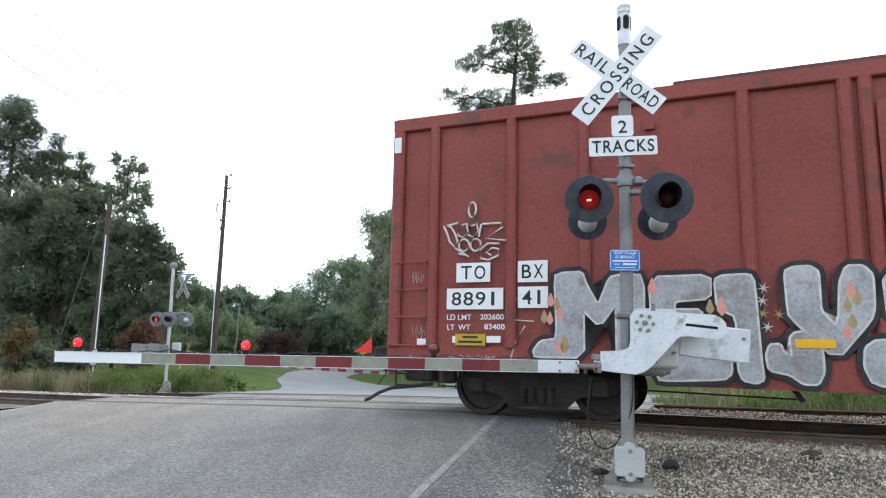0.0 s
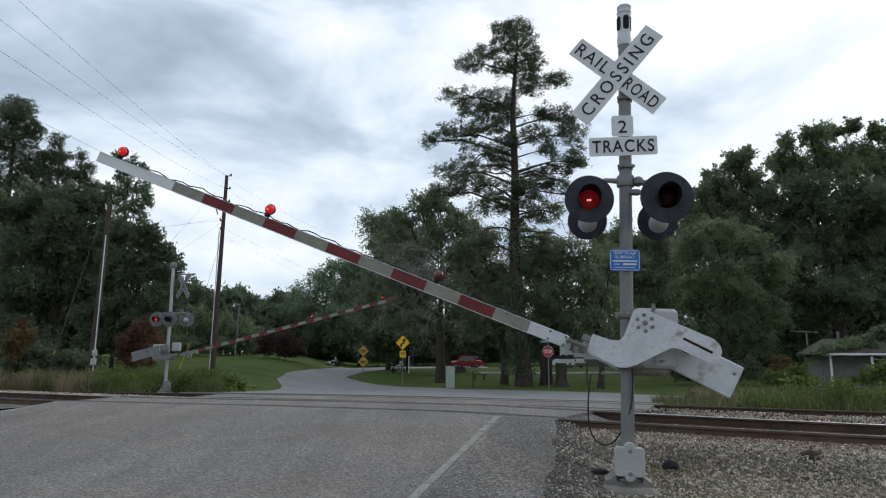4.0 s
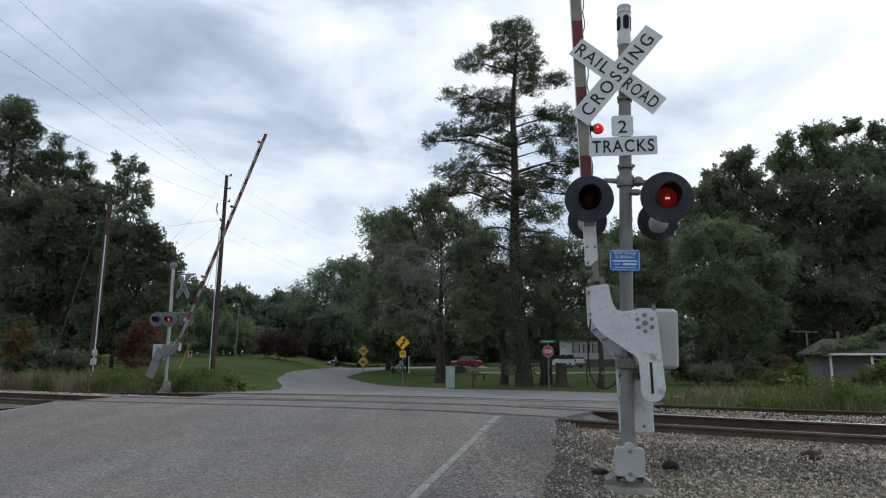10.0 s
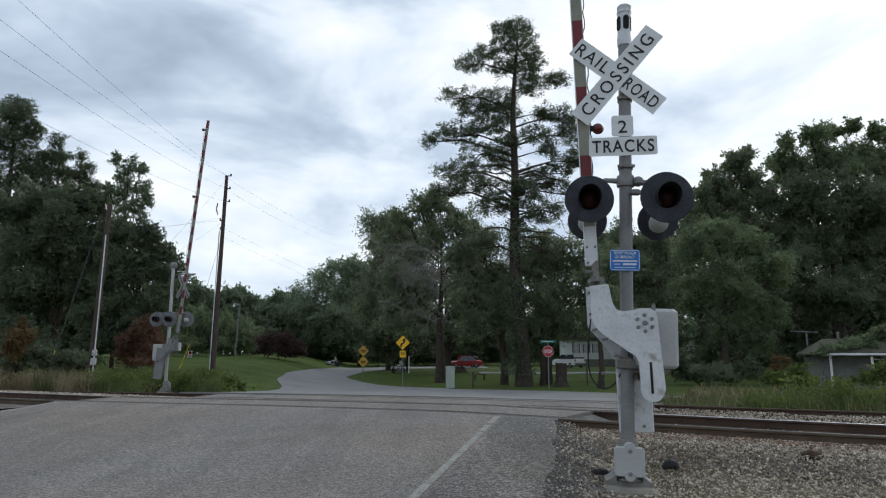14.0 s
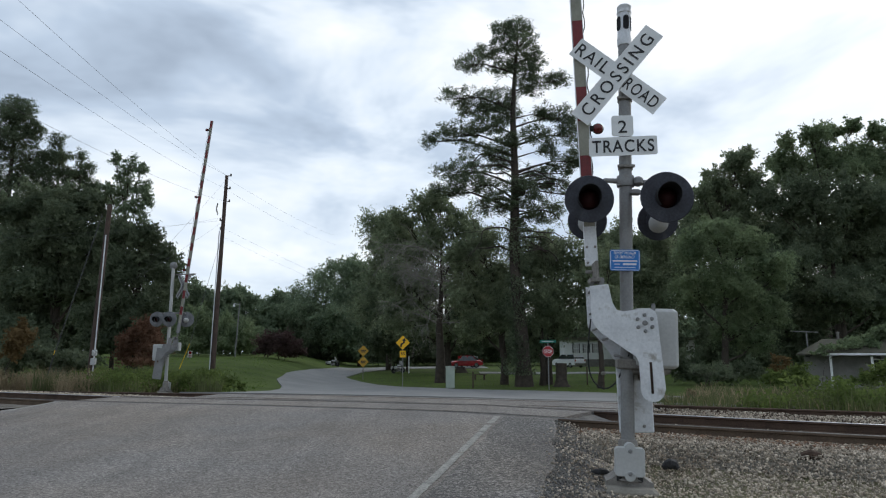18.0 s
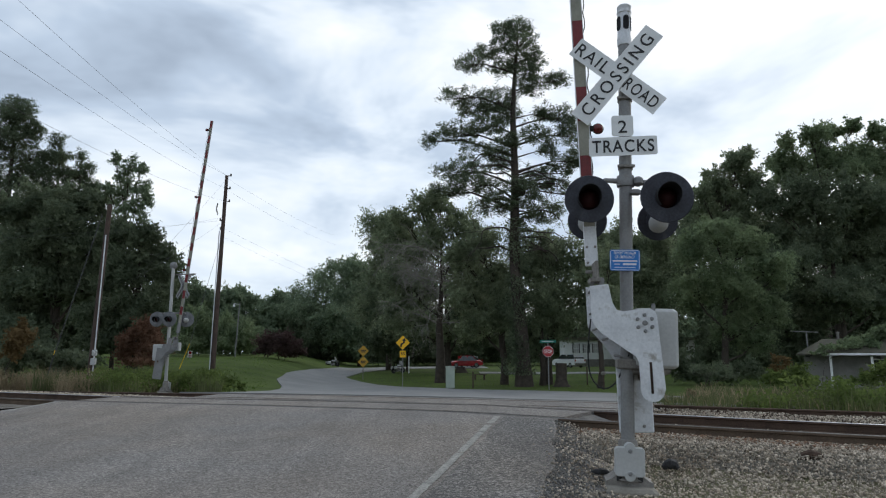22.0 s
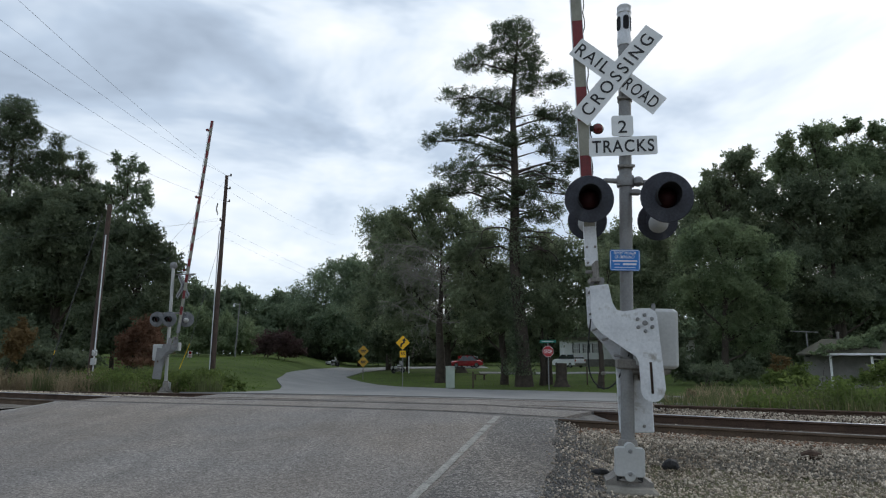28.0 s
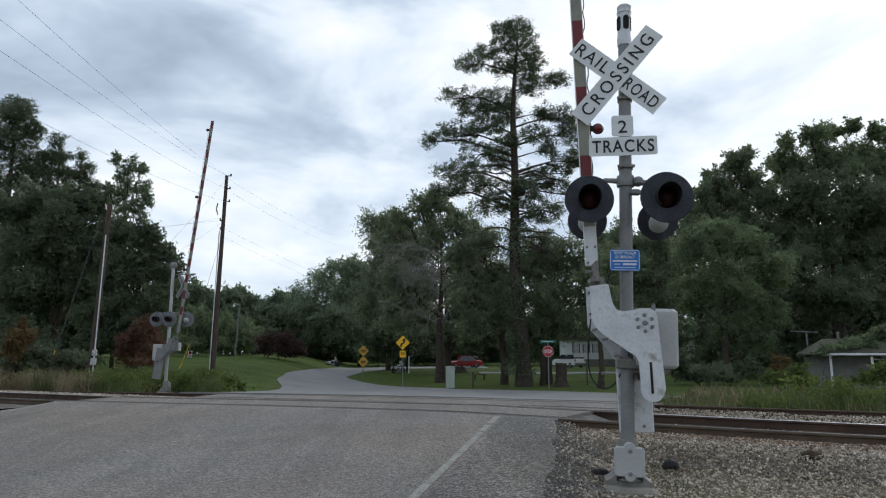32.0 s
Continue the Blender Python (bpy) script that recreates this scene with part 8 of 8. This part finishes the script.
        part("glazing_bar", Shape().box((x, -0.065, 2.3), (0.75, 0.02, 0.07)).box((x, -0.065, 2.3), (0.05, 0.02, 1.3)), SIGN_WHITE, w)
    for k in range(9):
        part("siding_board", Shape().box((9.6, -0.015, 0.85 + k * 0.3), (19.2, 0.03, 0.02)), SIDING, m)


def vehicle(name, m, length, width, height, outline, cabin, paint, label, hub=0.33):
    v = thing(name, m, label, "car", "parked cars")
    body = Shape()
    for f, y in ((0.9, -width / 2), (1.0, -width / 2 + 0.12), (1.0, width / 2 - 0.12), (0.9, width / 2)):
        body.v += [(x, y, 0.3 + (z - 0.3) * f) for x, z in outline]
    n = len(outline)
    for k in range(3):
        body.f += [(k * n + i, k * n + (i + 1) % n, (k + 1) * n + (i + 1) % n, (k + 1) * n + i) for i in range(n)]
    body.f += [tuple(range(n)), tuple(reversed(range(3 * n, 4 * n)))]
    body.m = [0] * len(body.f)
    part("body", body, paint, v, smooth=True)
    gl = Shape()
    w0, w1 = width / 2 - 0.02, width / 2 - 0.22
    (x0, x1, z0), (x2, x3, z1) = cabin
    gl.add([(x0, -w0, z0), (x1, -w0, z0), (x1, w0, z0), (x0, w0, z0), (x2, -w1, z1), (x3, -w1, z1), (x3, w1, z1), (x2, w1, z1)], [(3, 2, 1, 0), (4, 5, 6, 7), (0, 1, 5, 4), (1, 2, 6, 5), (2, 3, 7, 6), (3, 0, 4, 7)])
    part("windows", gl, GLASS_DARK, v, "dark glass")
    part("roof", Shape().box(((x2 + x3) / 2, 0, z1 + 0.02), (x3 - x2 + 0.06, 2 * w1 + 0.06, 0.06), chamfer=0.02), paint, v)
    for px in (x0 + (x2 - x0) * 0.5, (x0 + x1) / 2, x1 + (x3 - x1) * 0.5):
        part("pillar", Shape().box((px, 0, (z0 + z1) / 2), (0.07, width - 0.30, z1 - z0)), paint, v)
    for x in (length * 0.2, length * 0.8):
        for y in (-width / 2 + 0.1, width / 2 - 0.1):
            wheel = part("wheel", Shape().lathe([(0.0, y - 0.1), (hub * 0.6, y - 0.11), (hub * 0.95, y - 0.1), (hub, y - 0.06), (hub, y + 0.06), (hub * 0.95, y + 0.1), (0, y + 0.1)], "y", (x, 0, hub), 20), RUBBER, v, "black tyre", smooth=True)
            part("rim", Shape().lathe([(0, y - 0.125), (hub * 0.58, y - 0.12), (hub * 0.6, y - 0.1)], "y", (x, 0, hub), 16).lathe([(0, y + 0.125), (hub * 0.58, y + 0.12), (hub * 0.6, y + 0.1)], "y", (x, 0, hub), 16), GALV, wheel, "grey wheel rim")
    part("bumper", Shape().box((0.0, 0, 0.5), (0.14, width - 0.1, 0.2), chamfer=0.04).box((length, 0, 0.5), (0.14, width - 0.1, 0.2), chamfer=0.04), CAST, v)
    for y in (-width / 2 + 0.14, width / 2 - 0.14):
        part("tail_light", Shape().box((length - 0.02, y, 0.95), (0.1, 0.14, 0.26), chamfer=0.02), SIGN_RED, v, "red tail light")
        part("headlight", Shape().box((0.03, y, 0.72), (0.1, 0.2, 0.13), chamfer=0.02), CLEAR_LENS, v)
    return v


def vehicles():
    suv = [(0.0, 0.45), (0.05, 0.85), (0.25, 1.05), (1.25, 1.16), (4.55, 1.18), (4.68, 0.95), (4.7, 0.45), (4.3, 0.32), (0.3, 0.32)]
    vehicle("suv", pose(15.5, 88.5, -0.76, 0, 0, -62), 4.7, 1.85, 1.78, suv, ((1.2, 4.5, 1.14), (1.8, 4.25, 1.70)), PAINT_WHITE, "white sport utility vehicle parked by the mobile home")
    saloon = [(0.0, 0.42), (0.0, 0.60), (0.12, 0.72), (0.5, 0.82), (1.4, 0.93), (2.6, 0.97), (3.7, 0.98), (4.35, 0.93), (4.56, 0.80), (4.6, 0.6), (4.55, 0.38), (4.0, 0.28), (0.3, 0.28)]
    vehicle("car", pose(0.6, 86, -0.78, 0, 0, 14), 4.6, 1.8, 1.6, saloon, ((1.3, 3.7, 0.9), (2.0, 3.2, 1.52)), PAINT_RED, "red car parked on the grass")
    vehicle("car", pose(3.1, 88.8, -0.75, 0, 0, 72), 4.6, 1.8, 1.5, saloon, ((1.2, 3.8, 0.9), (1.8, 3.2, 1.42)), PAINT_SILVER, "silver car parked beside the red one")
    # motorcycles beside the bend
    for m, label in ((pose(-4.95, 72.5, -1.12, 0, 0, 48), "grey touring motorcycle parked on the lawn"), (pose(-14.6, 86.5, -0.72, 0, 0, 35), "dark motorcycle parked beside the far road")):
        mc = thing("motorcycle", m, label, "motorcycle", "motorcycles")
        for x in (-0.7, 0.7):
            w = part("wheel", Shape().lathe([(0.22, -0.06), (0.30, -0.06), (0.33, 0), (0.30, 0.06), (0.22, 0.06), (0.22, -0.06)], "y", (x, 0, 0.33), 22), RUBBER, mc, "black tyre", smooth=True)
            part("hub", Shape().lathe([(0, -0.05), (0.06, -0.05), (0.06, 0.05), (0, 0.05)], "y", (x, 0, 0.33), 10).box((x, 0, 0.33), (0.5, 0.02, 0.03)).box((x, 0, 0.33), (0.03, 0.02, 0.5)), GALV, w)
        part("windscreen", Shape().prism([(0.42, 0.95), (0.50, 0.95), (0.36, 1.36), (0.30, 1.36)], -0.2, 0.2), CLEAR_LENS, mc, "pale windscreen")
        part("pannier", Shape().box((-0.62, -0.26, 0.62), (0.5, 0.16, 0.32), chamfer=0.05).box((-0.62, 0.26, 0.62), (0.5, 0.16, 0.32), chamfer=0.05), CASE, mc, "grey pannier box")
        part("exhaust", Shape().tube([(0.2, -0.22, 0.3), (-0.3, -0.24, 0.24), (-0.95, -0.24, 0.28)], 0.045, 8), GALV, mc, "dull chrome exhaust")
        part("headlight", Shape().lathe([(0.0, 0.56), (0.08, 0.55), (0.1, 0.5), (0.06, 0.42), (0, 0.4)], "x", (0, 0, 0.92), 12), GALV, mc)
        part("mudguard", Shape().box((0.72, 0, 0.70), (0.5, 0.14, 0.05), chamfer=0.02).box((-0.75, 0, 0.70), (0.5, 0.16, 0.05), chamfer=0.02), CAST, mc)
        part("engine", Shape().box((0.0, 0, 0.42), (0.5, 0.34, 0.36), chamfer=0.06), GALV, mc)
        part("tank", Shape().box((0.12, 0, 0.82), (0.55, 0.3, 0.24), chamfer=0.09), CASE, mc)
        part("saddle", Shape().box((-0.42, 0, 0.74), (0.65, 0.28, 0.12), chamfer=0.04), RUBBER, mc)
        part("fork", Shape().tube([(0.7, 0.1, 0.33), (0.45, 0.1, 1.0)], 0.03, 6).tube([(0.7, -0.1, 0.33), (0.45, -0.1, 1.0)], 0.03, 6).tube([(0.4, -0.4, 1.1), (0.48, 0, 1.0), (0.4, 0.4, 1.1)], 0.018, 6), GALV, mc)
    x, y = -3.75, 72.0
    solid("marker_post", Shape().box((0, 0, 0.95), (0.12, 0.06, 1.9), chamfer=0.02), SIGN_WHITE, pose(x, y, land_z(x, y) - 0.03), "thin white marker post on the lawn", "post")


utility_poles()
road_signs()
buildings()
vehicles()


# ------------------------------------------------------------------ what moves
FLASH = [0.57 + 0.66 * k for k in range(17)]          # moments at which the lamps change over
LAMPS_OFF = 11.74


def motions():
    # the last car of the train rolls away along the near track
    s0 = -5.12
    path = ((0, 0.0), (0.2, 1.80), (0.3, 2.62), (0.5, 4.30), (0.6, 5.12), (0.7, 5.92), (1.0, 8.2), (32.0, 240.0))
    rows = []
    for t, s in path:
        k = smooth_step(6.0, 40.0, s)
        x, y = place(s0 + s, (9.72 + 0.073 * min(s, 6.0)) * (1 - k) + 9.95 * k)
        rows.append((t, pose(x, y, 0.08 - 0.13 * min(1.0, s / 5.0), 0, 1.3 - 1.0 * min(1.0, s / 8.0), -22.4 - 2.6 * min(1.0, s / 4.0) + (TRACK_TURN + 25.0) * k)))
    walk(BOXCAR, rows)
    for w, cx in WHEELSETS:
        rows, t = [], 0.0
        while t < 32.0:
            rows.append((t, pose(cx, 0, 0.42, 0, math.degrees(table(path, t) / 0.42), 0)))
            t += 2 / 30
        rows.append((32.0, pose(cx, 0, 0.42, 0, math.degrees(table(path, 32.0) / 0.42), 0)))
        walk(w, rows)
    # gates
    near = ((0, -1.0), (2.3, -1.0), (2.45, -0.3), (2.6, 1.1), (2.8, 4.1), (3.0, 6.7), (3.2, 9.4), (3.4, 12.2), (5.5, 38.2), (6.0, 44.7), (6.5, 50.0), (7.0, 56.4), (7.5, 62.8), (8.0, 69.4), (8.5, 76.6), (9.0, 83.2), (9.3, 86.0), (9.5, 86.9), (9.8, 86.6), (32, 86.6))
    g = NEAR_GATE.matrix_basis.translation.copy()
    walk(NEAR_ARM, [(t, pose(*g, 0, a, 3.5)) for t, a in near])
    # the slack cable hangs lower while the arm lies level
    walk(NEAR_CABLE, [(t, pose(0, 0, -0.62 * math.cos(radians(a)))) for t, a in near])
    # the long arm sags a little on its bracket while it lies level
    walk(NEAR_GATE, [(t, pose(*g, 0, a + 6.2 * math.cos(radians(a)), 0)) for t, a in near])
    far = ((0, -3.2), (2.5, -3.2), (2.6, -2.4), (3.0, 4.2), (3.4, 8.4), (5.5, 28.6), (6.0, 33.7), (6.5, 38.5), (7.0, 42.7), (7.5, 46.9), (8.0, 51.2), (8.5, 55.5), (9.0, 60.0), (9.5, 64.4), (10.0, 68.8), (10.5, 73.6), (11.0, 79.0), (11.5, 84.6), (12.0, 88.4), (12.3, 88.6), (13.0, 85.3), (14.0, 85.1), (16.5, 84.4), (17.0, 85.2), (18.0, 84.1), (19.0, 84.3), (20.0, 83.7), (22.0, 84.1), (24.0, 83.7), (28.0, 84.0), (32, 83.9))
    g = FAR_GATE.matrix_basis.translation.copy()
    walk(FAR_ARM, [(t, pose(*g, 0, a, 0)) for t, a in far])
    walk(FAR_GATE, [(t, pose(*g, 0, a, 0)) for t, a in far])
    # flashing lamps: each lens turns its lit half to the front and away again
    def flash(balls, lit_first):
        rows, a = [(0.0, 0 if lit_first else 180)], 0 if lit_first else 180
        for t in FLASH:
            rows += [(t - 0.0667, a), (t - 0.0333, a + 45), (t, a + 90), (t + 0.0333, a + 135), (t + 0.0667, a + 180)]
            a += 180
        if a % 360 == 0:
            rows += [(LAMPS_OFF, a), (LAMPS_OFF + 0.0333, a + 60), (LAMPS_OFF + 0.0667, a + 120), (LAMPS_OFF + 0.1, a + 180)]
            a += 180
        rows.append((32.0, a))
        for b in balls:
            c = b.matrix_basis.translation.copy()
            walk(b, [(t, pose(*c, 0, 0, d)) for t, d in rows])
    flash(TURN_LEFT, True)
    flash(TURN_RIGHT, False)
    for b in STEADY:
        c = b.matrix_basis.translation.copy()
        rows = [(0.0, 0), (LAMPS_OFF - 0.7, 0), (LAMPS_OFF - 0.66, 60), (LAMPS_OFF - 0.62, 120), (LAMPS_OFF - 0.58, 180), (32.0, 180)]
        walk(b, [(t, pose(*c, 0, 0, d)) for t, d in rows])


motions()
